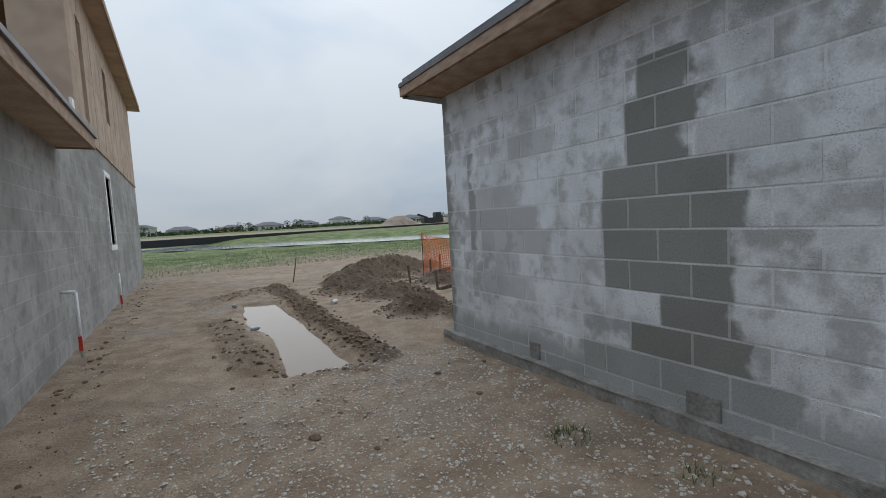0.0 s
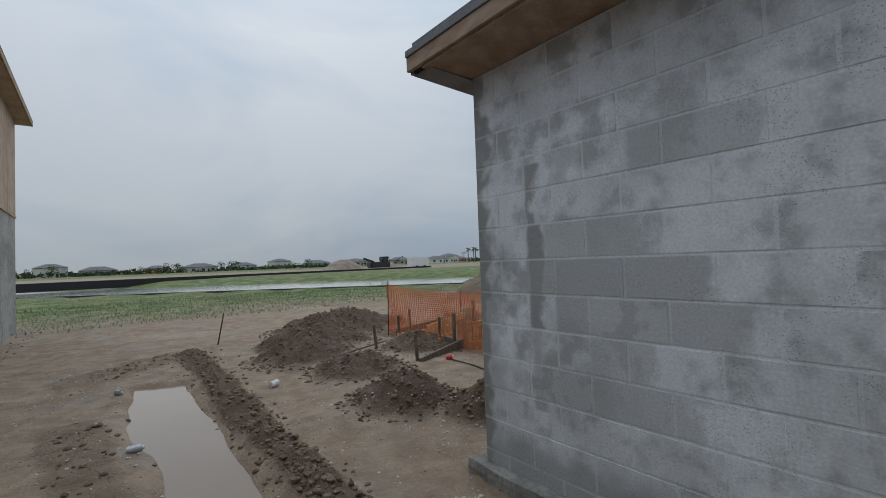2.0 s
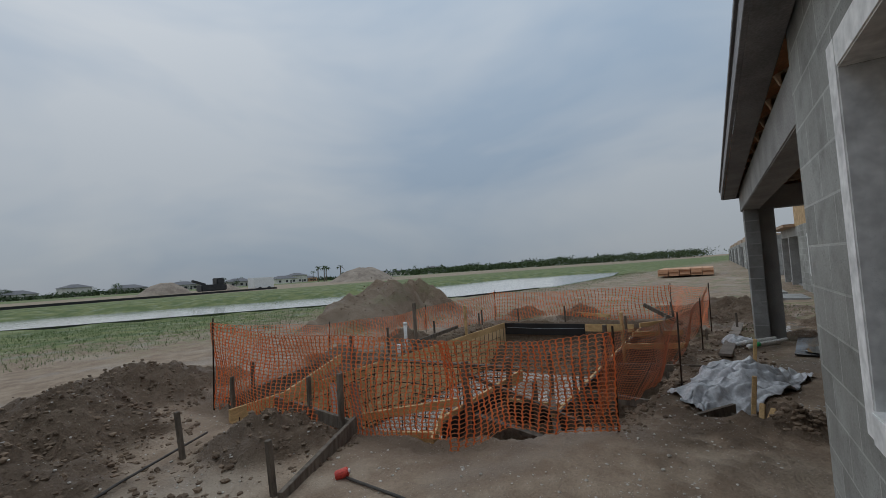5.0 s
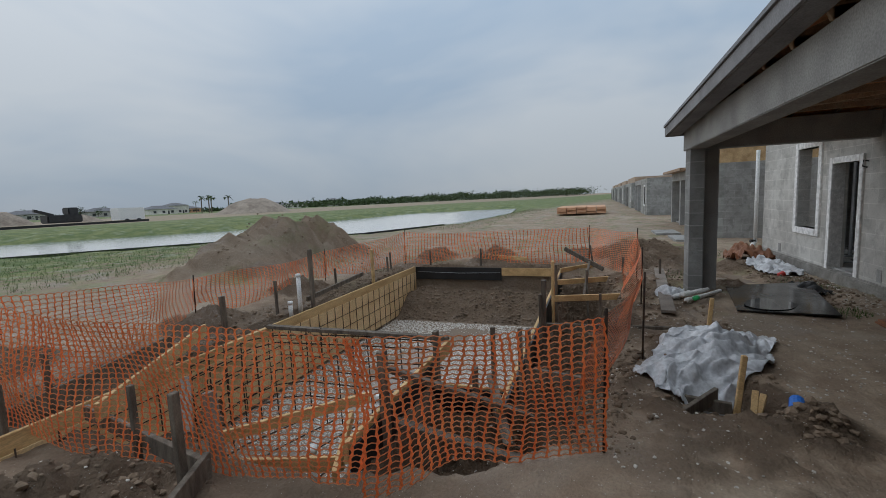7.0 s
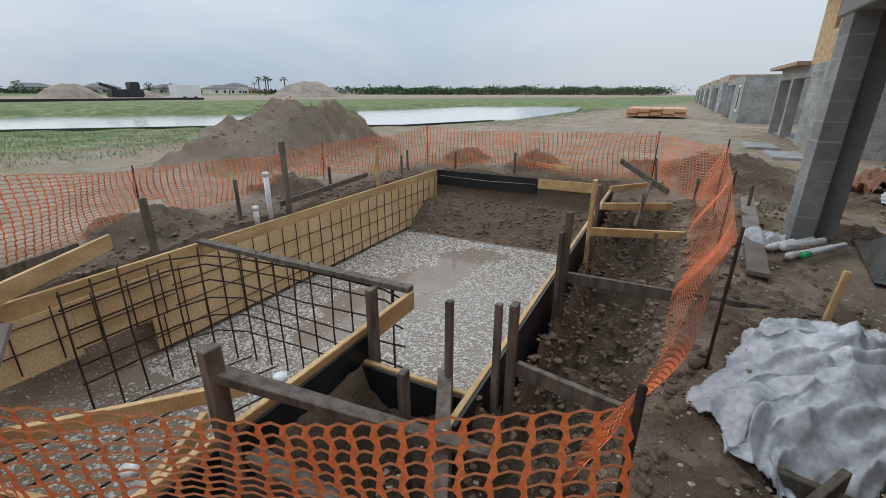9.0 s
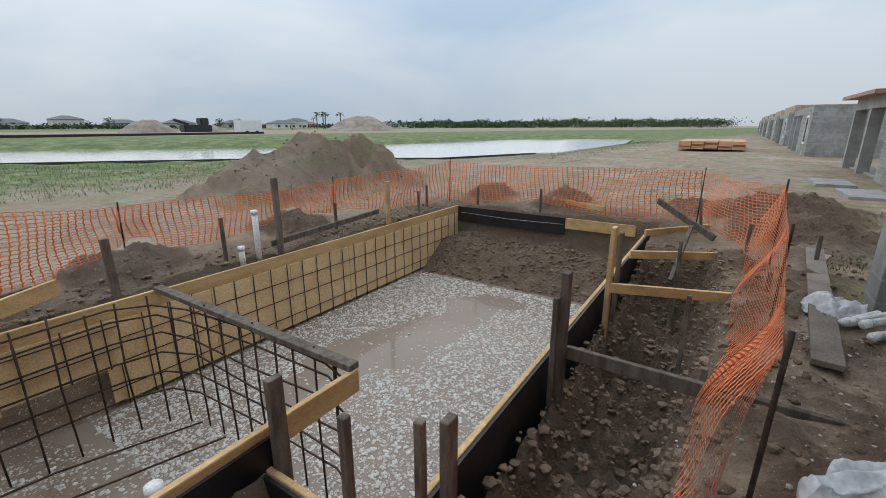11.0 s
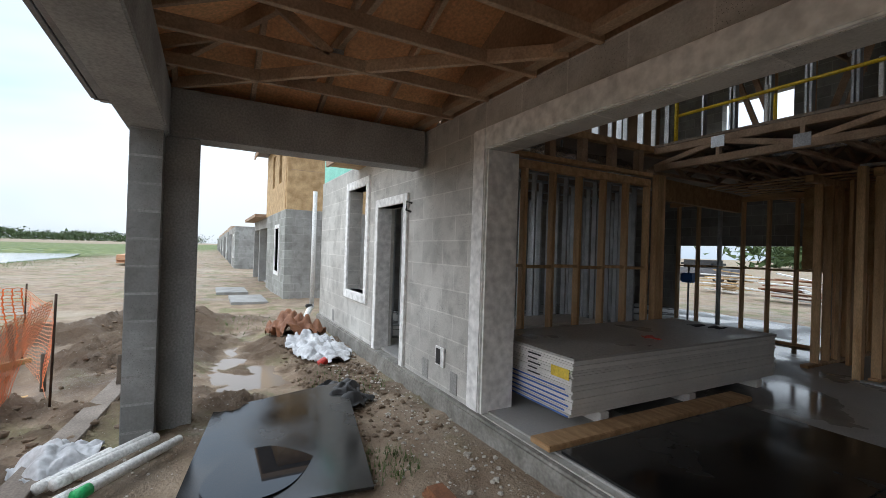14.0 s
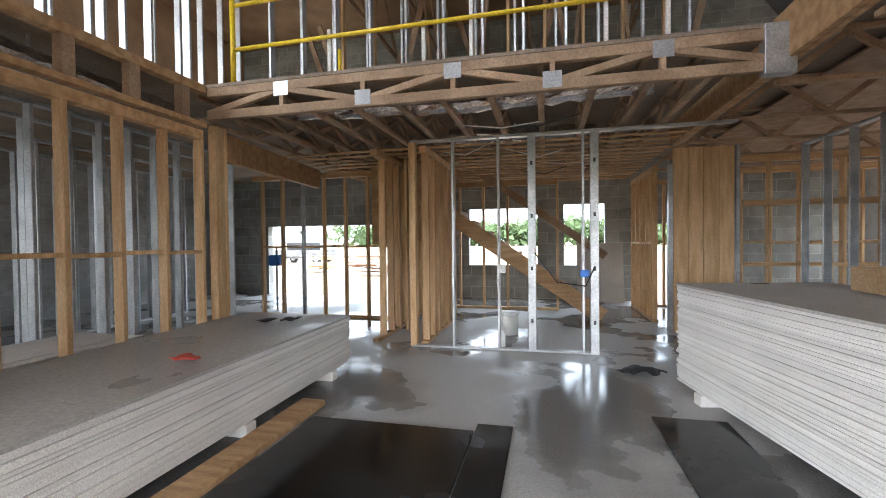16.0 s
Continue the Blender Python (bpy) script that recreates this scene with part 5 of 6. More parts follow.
# ---- orange safety fence ----
def net(pts, heights, name, sag=0.12, cell=(0.085, 0.05), seed=0, foot=0.0):
    """A hung plastic net: upright ribbons with knots and thin cross strands, sagging between its posts."""
    r = random.Random(seed)
    f = thing(name, "sagging orange plastic safety fence net on thin posts", "fence", "safety fence")
    bm, bp = bmesh.new(), bmesh.new()
    P = [Vector((*p, 0)) for p in pts]
    for i in range(len(P) - 1):
        a, b = P[i], P[i + 1]
        d = b - a
        L = d.length
        d.normalize()
        nrm = Vector((-d.y, d.x, 0))
        n = max(2, int(L / cell[0]))
        rows = int(1.15 / cell[1])
        ph = r.random() * 6

        def at(u, v):
            top = heights[i] + (heights[i + 1] - heights[i]) * u
            x, y = a.x + (b.x - a.x) * u, a.y + (b.y - a.y) * u
            g = G[i][min(int(u * 12), 12)]
            s = sag * math.sin(math.pi * u) * L / 5
            top = top - s * (0.6 + 0.4 * math.sin(5 * u + ph))
            low = g + 0.02 + 0.10 * max(0, math.sin(7 * u + ph))
            z = low + (top - low) * v
            o = 0.07 * math.sin(9 * u * L / 3 + 2.5 * v + ph) * math.sin(math.pi * v * 0.9 + 0.3) + 0.12 * s * 4 * v * (1 - v)
            sh = 0.03 * math.sin(v * 5 + u * 11 + ph) + 0.06 * math.sin(u * 6.3 + ph) * (v - 0.5)
            return Vector((x, y, z)) + nrm * (o + foot * (1 - v) ** 1.3) + d * sh

        G = G_cache(P)
        for k in range(n + 1):
            u = k / n
            prev = None
            for j in range(2 * rows + 1):
                v = j / (2 * rows)
                c = at(u, v)
                w = 0.014 if j % 2 == 0 else 0.0075
                if i > 0 or L > 6.5:
                    w *= 0.9
                c = c + d * (0.004 if (j // 2) % 2 else -0.004)
                e = (bm.verts.new(c - d * w), bm.verts.new(c + d * w))
                if prev:
                    bm.faces.new((prev[0], prev[1], e[1], e[0]))
                prev = e
        for j in range(rows + 1):
            v = j / rows
            prev = None
            for k in range(2 * n + 1):
                u = k / (2 * n)
                c = at(u, v)
                c.z += 0.006 * (1 if k % 2 else -1)
                w = 0.0046
                e = (bp.verts.new(c - Vector((0, 0, w))), bp.verts.new(c + Vector((0, 0, w))))
                if prev:
                    bp.faces.new((prev[0], e[0], e[1], prev[1]))
                prev = e
    part("netting", bm, M_NET, f)
    part("cross_netting", bp, M_NETP, f, "pale orange cross strands")
    for (x, y), h in zip(pts, heights):
        if (x, y) == (6.3, 7.6):
            continue  # the net bends here with no post
        g = gz(x, y)
        tubepart("post", [(x, y, g - 0.2), (x + 0.02, y - 0.02, h + 0.06)], 0.011, M_REBAR, f, sides=6)
    return f


def G_cache(P):
    key = tuple((p.x, p.y) for p in P)
    if key not in G_STORE:
        G_STORE[key] = [[gz(a.x + (b.x - a.x) * k / 12, a.y + (b.y - a.y) * k / 12) for k in range(13)] for a, b in zip(P, P[1:])]
    return G_STORE[key]


G_STORE = {}
net([(6.1, 11.45), (6.3, 7.6), (7.02, 6.13)], [1.12, 0.94, 0.95], "safety_fence", 0.16, (0.07, 0.045), seed=1)
net([(7.02, 6.13), (9.0, 5.70), (11.35, 5.50), (13.6, 5.38)], [0.95, 0.86, 0.85, 0.98], "safety_fence", 0.1, (0.055, 0.038), seed=2, foot=0.27)
net([(13.6, 5.38), (16.35, 6.34), (16.41, 11.84)], [0.95, 0.86, 0.82], "safety_fence", 0.1, (0.10, 0.055), seed=3)
net([(16.41, 11.84), (13.2, 12.6), (9.5, 12.7), (6.1, 11.45)], [0.82, 0.62, 0.62, 1.12], "safety_fence", 0.15, (0.10, 0.055), seed=4)


# ---- things on the ground ----
def crumple(name, cx, cy, sx, sy, h, material, label, category, seed=0, base=None, res=46, turn=0.0):
    r = np.random.RandomState(seed)
    bm = bmesh.new()
    vs = []
    ox, oy = r.rand(2) * 20
    for j in range(res):
        row = []
        for i in range(res):
            u, v = i / (res - 1) * 2 - 1, j / (res - 1) * 2 - 1
            edge = 1 + 0.28 * noise.noise(Vector((math.atan2(v, u) * 1.6 + ox, oy, 0)))
            p, w = u * sx * edge, v * sy * edge
            x, y = cx + p * math.cos(turn) - w * math.sin(turn), cy + p * math.sin(turn) + w * math.cos(turn)
            rr = min(1, math.hypot(u, v))
            q = Vector((p * 1.7 + ox, w * 5.2 + oy + 1.2 * math.sin(p * 3), 0)) if turn else Vector((x * 3.1 + ox, y * 3.1 + oy, 0))
            z = gz(x, y) if base is None else base
            z += h * (1 - rr ** 2) ** 1.2 * (0.75 + 0.9 * noise.noise(q * 0.6)) + (0.015 + 0.35 * h) * abs(noise.noise(q * 2)) * 2.2 + 0.16 * h * abs(noise.noise(q * 4.3)) + 0.10 * h * abs(noise.noise(q * 8.5)) + 0.05 * h * noise.noise(q * 17) + 0.015
            row.append(bm.verts.new((x + 0.05 * noise.noise(q * 2.1), y + 0.05 * noise.noise(q * 2.1 + Vector((9, 0, 0))), z)))
        vs.append(row)
    for j in range(res - 1):
        for i in range(res - 1):
            if math.hypot((i + 0.5) / (res - 1) * 2 - 1, (j + 0.5) / (res - 1) * 2 - 1) < 1.02:
                f = bm.faces.new((vs[j][i], vs[j][i + 1], vs[j + 1][i + 1], vs[j + 1][i]))
                f.smooth = True
    bmesh.ops.delete(bm, geom=[v for v in bm.verts if not v.link_faces], context="VERTS")
    ob = tagged(part(name, bm, material), label, category)
    s = ob.modifiers.new("thick", "SOLIDIFY")
    s.thickness = 0.004
    return ob


crumple("plastic_sheet", 9.0, 5.08, 1.05, 0.46, 0.085, M_SHEET, "crumpled white plastic sheet heaped beside the fence", "plastic sheet", 3, res=100, turn=-0.62)
crumple("plastic_sheet", 14.75, 2.62, 0.62, 0.42, 0.12, M_SHEET, "white plastic sheet lying by the house wall", "plastic sheet", 5)
crumple("plastic_bag", 12.15, 4.98, 0.3, 0.22, 0.12, M_SHEET, "small crumpled plastic bag on the plank", "plastic bag", 7)
crumple("brown_tarp", 16.0, 2.75, 0.75, 0.45, 0.30, M_BROWN, "brown folded tarpaulin on the mud", "tarpaulin", 9)
crumple("black_rag", 12.75, 2.85, 0.4, 0.25, 0.08, M_BLACK, "crumpled black plastic scrap at the mat's edge", "plastic scrap", 11)
crumple("floor_rag", 7.95, -1.85, 0.22, 0.12, 0.05, M_BLACK, "black rag on the slab", "rag", 13, base=F0)

bm = bmesh.new()
vs = [bm.verts.new((x, y, z)) for x, y, z in ((11.05, 4.28, 0.02), (12.72, 4.02, 0.03), (12.95, 2.76, 0.07), (10.9, 3.15, 0.02))]
bm.faces.new(vs[::-1])
bmesh.ops.subdivide_edges(bm, edges=bm.edges[:], cuts=14, use_grid_fill=True)
for v in bm.verts:
    v.co.z += 0.035 + 0.012 * noise.noise(v.co * 1.1)
bmesh.ops.solidify(bm, geom=bm.faces[:], thickness=0.018)
shore = [(11.05, 4.05), (11.35, 4.16), (11.81, 3.85), (11.66, 3.36), (11.40, 3.42), (11.05, 3.66)]
for _ in range(3):  # cut the corners to a soft shoreline
    shore = [(a[0] * k + b[0] * (1 - k), a[1] * k + b[1] * (1 - k)) for a, b in zip(shore, shore[1:] + shore[:1]) for k in (0.75, 0.25)]
flat_poly("board_puddle", shore, 0.067, water_mat("clear_rain_water", (0.02, 0.02, 0.022), 0.01, 0.0), "rain water pooled on the black board", "puddle", "structure")
tagged(part("black_board", bm, M_WETBOARD), "wet black coated board lying before the porch", "board")
for k, (x, y, a, L) in enumerate(((11.75, 4.94, -40, 0.74), (11.62, 4.88, -42, 0.7), (11.50, 4.84, -41, 0.76), (11.42, 4.74, -38, 0.78), (11.72, 4.98, -36, 0.5))):
    t = thing("pvc_pipe", "white plastic pipe length lying at the column foot", "pipe", "loose pipes", at=(x, y, 0.06 + 0.05 * (k % 2)))
    t.rotation_euler = (0, 0, radians(a))
    bm = bmesh.new()
    tube(bm, [(0, 0, 0), (L, 0, 0)], 0.031, 16, cap=False)
    tube(bm, [(L, 0, 0), (0, 0, 0)], 0.026, 16, cap=False)
    part("pipe", bm, M_PVC, t)
    tubepart("sleeve", [(0.0, 0, 0), (0.09, 0, 0)], 0.036, M_GREEN if k == 3 else M_PVC, t, "green taped end" if k == 3 else "", sides=16)


def can(name, x, y, r, h, material, label, category, tilt=80, turn=0):
    t = thing(name, label, category, at=(x, y, gz(x, y) + r))
    t.rotation_euler = (radians(tilt), 0, radians(turn))
    bm = bmesh.new()
    tube(bm, [(0, 0, -h / 2), (0, 0, -h * 0.44), (0, 0, h * 0.4), (0, 0, h / 2)], r, 14)
    bmesh.ops.bevel(bm, geom=[e for e in bm.edges if abs(e.verts[0].co.z - e.verts[1].co.z) < 1e-4 and abs(e.verts[0].co.z) > h * 0.45], offset=r * 0.2, segments=2, affect="EDGES")
    part("body", bm, material, t)
    tubepart("lid", [(0, 0, h / 2), (0, 0, h / 2 + 0.015)], r * 0.5, M_PVC, t)


can("red_can", 5.2, 8.0, 0.04, 0.11, M_RED, "red can lying on the sand", "can", 75, 40)
can("red_can", 4.5, 6.35, 0.032, 0.10, M_RED, "red can lying beside a mud heap", "can", 85, 10)
can("blue_bottle", 8.15, 4.62, 0.055, 0.2, M_BLUE, "blue plastic bottle on the mud", "bottle", 85, 70)
can("red_cup", 14.05, 2.75, 0.05, 0.12, M_RED, "red plastic cup among the rubble", "cup", 60, 0)
can("drink_can", 0.78, 9.7, 0.035, 0.12, M_STEEL, "crushed drink can at the puddle's edge", "can", 88, 30)
can("drink_can", 0.82, 7.2, 0.035, 0.12, M_STEEL, "crushed drink can at the puddle's edge", "can", 88, 80)
can("white_cup", 2.5, 8.6, 0.045, 0.14, M_PVC, "white cup lying on the sand", "cup", 85, 120)
tagged(tubepart("rope", [(5.2, 7.95, gz(5.2, 7.95) + 0.02), (5.1, 7.3, gz(5.1, 7.3) + 0.02), (5.02, 6.8, gz(5.02, 6.8) + 0.02)], 0.012, M_ROPE), "dark cord trailing over the sand", "cord")
tagged(tubepart("rope", [(3.4, 9.2, gz(3.4, 9.2) + 0.03), (4.2, 9.6, gz(4.2, 9.6) + 0.04), (5.3, 10.2, gz(5.3, 10.2) + 0.06)], 0.012, M_ROPE), "dark cord trailing over the sand", "cord")
for x, y, top in ((-1.30, 7.45, 0.85), (-1.28, 11.9, 0.75)):
    t = thing("stub_pipe", "white plastic stub pipe beside the house wall", "pipe", "stub pipes", at=(x, y, 0))
    tubepart("pipe", [(0, 0, -0.1), (0, 0, top)], 0.022, M_PVC, t)
    if top > 0.8:
        tubepart("arm", [(0, 0, top), (-0.14, -0.02, top + 0.01)], 0.022, M_PVC, t)
    part("marker", bx(-0.022, -0.03, 0.05, 0.022, -0.024, 0.25), M_RED, t)
t = thing("red_bottle_crate", "rusty red brick piece on the ground", "brick", at=(10.6, 2.8, gz(10.6, 2.8)))
part("lump", bx(-0.17, -0.08, -0.01, 0.17, 0.09, 0.07, 0.03), M_BROWN, t)
t = thing("step_slab", "pale concrete slab laid on the grass", "slab", "step slabs", at=(21.6, 3.1, 0))
part("slab", bx(-0.9, -0.45, -0.05, 0.9, 0.45, 0.06, 0.01), M_CONC, t)
copy_thing(t, pose(24.2, 3.4, 0))

# rubble, clods and pebbles: one lump mesh type per scatter, joined
def scatter(name, label, category, spots, material, smin, smax, seed, squash=0.6, at=None):
    r = np.random.RandomState(seed)
    ico = bmesh.new()
    bmesh.ops.create_icosphere(ico, subdivisions=1, radius=1)
    bv = np.array([v.co[:] for v in ico.verts])
    bf = np.array([[v.index for v in f.verts] for f in ico.faces])
    ico.free()
    xy = np.concatenate(spots)
    n = len(xy)
    zz = ground_height(xy[:, 0], xy[:, 1])[0]
    if at is not None:
        zz = np.maximum(zz, at)
    s = smin + (smax - smin) * r.rand(n) ** 3
    V = bv[None] * (1 + 0.5 * (r.rand(n, len(bv), 1) - 0.5)) * s[:, None, None] * np.stack([0.8 + 0.5 * r.rand(n), 0.8 + 0.5 * r.rand(n), squash * (0.7 + 0.6 * r.rand(n))], -1)[:, None]
    V += np.stack([xy[:, 0], xy[:, 1], zz + s * 0.15], -1)[:, None]
    Fc = (bf[None] + (np.arange(n) * len(bv))[:, None, None]).reshape(-1, 3)
    me = bpy.data.meshes.new(name)
    me.from_pydata(V.reshape(-1, 3).tolist(), [], Fc.tolist())
    me.materials.append(material)
    tagged(new(name, me), label, category, kind="stuff")


def disc(r, n, cx, cy, rad):
    a, q = r.rand(n) * math.tau, np.sqrt(r.rand(n)) * rad
    return np.stack([cx + q * np.cos(a), cy + q * np.sin(a)], -1)


def strip(r, n, a, b, w):
    t = r.rand(n)[:, None]
    d = np.array([b[1] - a[1], a[0] - b[0]], float)
    d /= np.hypot(*d)
    return np.array(a) * (1 - t) + np.array(b) * t + d * (r.randn(n)[:, None] * w)


def rect(r, n, x0, y0, x1, y1):
    return np.stack([x0 + r.rand(n) * (x1 - x0), y0 + r.rand(n) * (y1 - y0)], -1)


sr = np.random.RandomState(11)
M_CLOD = mat("mud_clod", (0.115, 0.079, 0.052), (0.25, 0.178, 0.12), 5, 0.9, 0.6)
M_SHELL = mat("shell_stone", (0.40, 0.36, 0.31), (0.62, 0.58, 0.52), 30, 0.8, 0.1)
M_AGG = mat("pool_gravel", (0.42, 0.39, 0.345), (0.66, 0.62, 0.56), 25, 0.5, 0.1)
scatter("mud_clods", "dark wet mud clods on heaps and rut edges", "mud", [disc(sr, int(650 * r * r + 120), x, y, r * 1.05) for x, y, r, h in MOUNDS[:8]] + [strip(sr, 700 if h > 0.05 else 160, a, b, w * 0.6) for a, b, w, h in RIDGES]
        + [rect(sr, 3000, 7.0, 5.9, 14.4, 7.0), rect(sr, 500, 6.4, 11.4, 16, 12.2), rect(sr, 1500, 14.2, 7.2, 15.8, 11.2), rect(sr, 350, 13.2, 4.2, 18.5, 5.6), disc(sr, 1600, 16.4, 16.2, 3.2), rect(sr, 120, 0.2, 2.5, 3.0, 13), rect(sr, 700, 11.5, 2.2, 15.5, 3.2), rect(sr, 700, 7.5, 4.6, 13, 5.8), rect(sr, 300, -1.3, 3, -0.9, 20)], M_CLOD, 0.006, 0.036, 21, 0.7)
scatter("trench_mud", "lumps of wet mud in the trench and on the pool bank", "mud", [rect(sr, 1900, 8.4, 5.75, 14.3, 6.95), rect(sr, 900, 14.3, 7.2, 15.8, 11.2), rect(sr, 160, 7.5, 4.45, 8.3, 4.85), rect(sr, 500, 6.5, 11.45, 16, 12.1)], M_CLOD, 0.012, 0.05, 27, 0.65)
scatter("shell_stones", "pale shell and limestone bits in the sand", "gravel", [rect(sr, 9000, -0.8, 0.8, 2.7, 4.6), rect(sr, 2600, -1.2, 5, 6, 13), rect(sr, 1200, 2.9, 4.9, 12, 6.2), rect(sr, 1300, 8.0, 2.2, 13, 4.6), disc(sr, 160, 3.45, 6.75, 0.7)], M_SHELL, 0.004, 0.017, 22)
bed = rect(sr, 24000, 8.35, 7.1, 14.3, 11.25)
hollow = np.hypot((bed[:, 0] - 11.6) / 2.6, (bed[:, 1] - 9.75 + 0.12 * (bed[:, 0] - 11.6)) / 0.85) + 0.9 * fbm(bed[:, 0], bed[:, 1], 1.1, 4)
bed = bed[(hollow > 0.85) | (sr.rand(len(bed)) < 0.06)]
scatter("pool_gravel", "grey gravel bed on the pool floor", "gravel", [bed, rect(sr, 1600, 6.7, 8.0, 8.5, 11.0)], M_AGG, 0.010, 0.027, 23, 0.5, at=-1.379)
scatter("rubble", "broken concrete rubble at the slab edge", "rubble", [rect(sr, 500, 8.2, 2.12, 15.5, 2.75), rect(sr, 150, 2.3, 0.5, 2.8, 4.8), rect(sr, 160, 7.3, 6.6, 8.2, 7.6)], M_SHELL, 0.006, 0.028, 24)


def grass(name, spots, hmin, hmax, seed, label):
    r = np.random.RandomState(seed)
    xy = np.concatenate(spots)
    zz = ground_height(xy[:, 0], xy[:, 1])[0]
    V, Fc = [], []
    for (x, y), z in zip(xy, zz):
        for k in range(3):
            a, h, w = r.rand() * math.tau, hmin + (hmax - hmin) * r.rand(), 0.003 + 0.06 * hmax * r.rand() * 0.4
            c, s = math.cos(a), math.sin(a)
            l = h * (0.3 + 0.5 * r.rand())
            i = len(V)
            V += [(x - s * w, y + c * w, z - 0.01), (x + s * w, y - c * w, z - 0.01), (x + c * l, y + s * l, z + h)]
            Fc.append((i, i + 1, i + 2))
    me = bpy.data.meshes.new(name)
    me.from_pydata(V, [], Fc)
    me.materials.append(M_GRASSB)
    tagged(new(name, me), label, "grass", kind="stuff")


gr = np.random.RandomState(31)
grass("weeds", [disc(gr, 60, 2.15, 2.1, 0.16), disc(gr, 25, 2.4, 1.3, 0.12), disc(gr, 140, 11.2, 2.95, 0.25), disc(gr, 90, 14.0, 4.6, 0.35), disc(gr, 200, 17.5, 3.2, 0.8), disc(gr, 120, 13.2, 2.7, 0.5)], 0.02, 0.075, 32, "small green weeds in the sand")
grass("grass_belt", [rect(gr, 16000, -12, 20, 34, 34), rect(gr, 6000, -30, 30, 22, 46), strip(gr, 4000, (30, 16.5), (64, 14.5), 1.6)], 0.05, 0.15, 33, "rough green grass by the lake")

# ---- things inside the house ----
def board_stack(name, cx, cy, w, L, z0, z1, turn, label, printed=False):
    t = thing(name, label, "board stack", "gypsum board stacks", at=(cx, cy, z0))
    t.rotation_euler = (0, 0, radians(turn))
    n = int((z1 - z0) / 0.02)
    r = random.Random(n)
    for k in range(n):
        o, q = r.uniform(-0.01, 0.01), r.uniform(-0.012, 0.012)
        z = 0.02 * k
        part("sheet", bx(-w / 2 + o, -L / 2 + q, z, w / 2 + o, L / 2 + q, z + 0.0176), M_BOARDT if k == n - 1 else M_BOARD, t, "damp dark top sheet" if k == n - 1 else "")
    if printed:
        y = L / 2 + 0.016
        for k in range(n - 1):
            if k % 2 == 0:
                z = 0.02 * k
                a = -0.25 if k > n * 0.45 else -w / 2 + 0.02
                m = M_BTEXT if k < n * 0.45 else M_DARK
                b = 0.25 if k < n * 0.45 else a + 0.16
                part("end_tape", bx(a + 0.02 * (k % 4), y - 0.004, z, w / 2 - 0.06 if m is M_BTEXT else b, y, z + 0.012), m, t, "blue printed end tape" if m is M_BTEXT else "dark printed end tape")
        part("end_tape", bx(-w / 2 + 0.02, y - 0.004, 0.02 * n * 0.62, -w / 2 + 0.22, y, 0.02 * n * 0.80), M_YTEXT, t, "yellow printed end tape")
    for yy in (-L / 2 + 0.35, 0, L / 2 - 0.35):
        part("bearer", bx(-w / 2 - 0.02, yy - 0.05, F0 - z0, w / 2 + 0.02, yy + 0.05, -0.001, 0.004), M_BOARD, t)
    return t


board_stack("gypsum_stack", 11.36, 0.09, 1.20, 3.05, 0.30, 0.76, 0, "low stack of grey gypsum boards on bearers, printed end tapes", True)
board_stack("gypsum_stack", 6.80, 0.25, 1.22, 3.66, 0.30, 1.12, 11, "tall stack of grey gypsum boards on bearers")
t = thing("cardboard_box", "open cardboard box on the board stack", "box", at=(6.62, -0.75, 1.135))
for s in (bx(-0.2, -0.15, 0, -0.192, 0.15, 0.16), bx(0.192, -0.15, 0, 0.2, 0.15, 0.16), bx(-0.192, -0.15, 0, 0.192, -0.142, 0.16), bx(-0.192, 0.142, 0, 0.192, 0.15, 0.16)):
    part("side", s, M_CARD, t)
barpart("flap", (-0.2, 0.15, 0.16), (0.2, 0.15, 0.16), 0.14, 0.006, M_CARD, t)
part("label", bx(-0.03, 0.151, 0.03, 0.07, 0.153, 0.09), M_PVC, t)
bm = bx(9.30, -0.24, F0 + 0.004, 10.48, 1.98, F0 + 0.022, 0.002)
tagged(part("black_floor_sheet", bm, M_WETBOARD), "wet black coated plywood sheet on the slab", "board", "floor sheets")
tagged(part("black_floor_sheet", bx(9.05, -0.36, F0 + 0.004, 9.29, 1.9, F0 + 0.02, 0.002), M_WETBOARD), "narrow black coated plywood strip on the slab", "board", "floor sheets")
tagged(part("black_floor_sheet", bx(7.62, -0.74, F0 + 0.004, 8.1, 1.9, F0 + 0.018, 0.002), M_WETBOARD), "wet black coated sheet beside the tall board stack", "board", "floor sheets")
tagged(part("floor_plank", bx(10.52, -0.5, F0 + 0.002, 10.72, 2.05, F0 + 0.045, 0.006), M_PINEX), "wet brown plank along the board stack", "plank")
for p in ((11.0, 0.35, 0.78), (11.3, -0.9, 0.78), (11.15, -1.0, 0.775)):
    crumple("scrap", p[0], p[1], 0.09, 0.06, 0.02, M_BLACK if p[1] < 0 else M_RED, "torn wrapper scrap on the board stack", "scrap", int(p[0] * 10), base=p[2] - 0.012, res=12)
t = thing("paint_bucket", "white plastic bucket on the slab", "bucket", at=(9.33, -3.4, F0))
tubepart("body", [(0, 0, 0), (0, 0, 0.28)], 0.13, M_PVC, t, sides=20)
tubepart("rim", [(0, 0, 0.27), (0, 0, 0.3)], 0.138, M_PVC, t, sides=20)
t = thing("utility_drum", "blue plastic utility box at the far wall", "box", at=(13.8, -4.7, F0))
part("body", bx(-0.12, -0.1, 0.85, 0.12, 0.1, 1.05, 0.02), M_BLUE, t)
tubepart("stem", [(0, 0, 0), (0, 0, 1.2)], 0.02, M_STEEL, t)
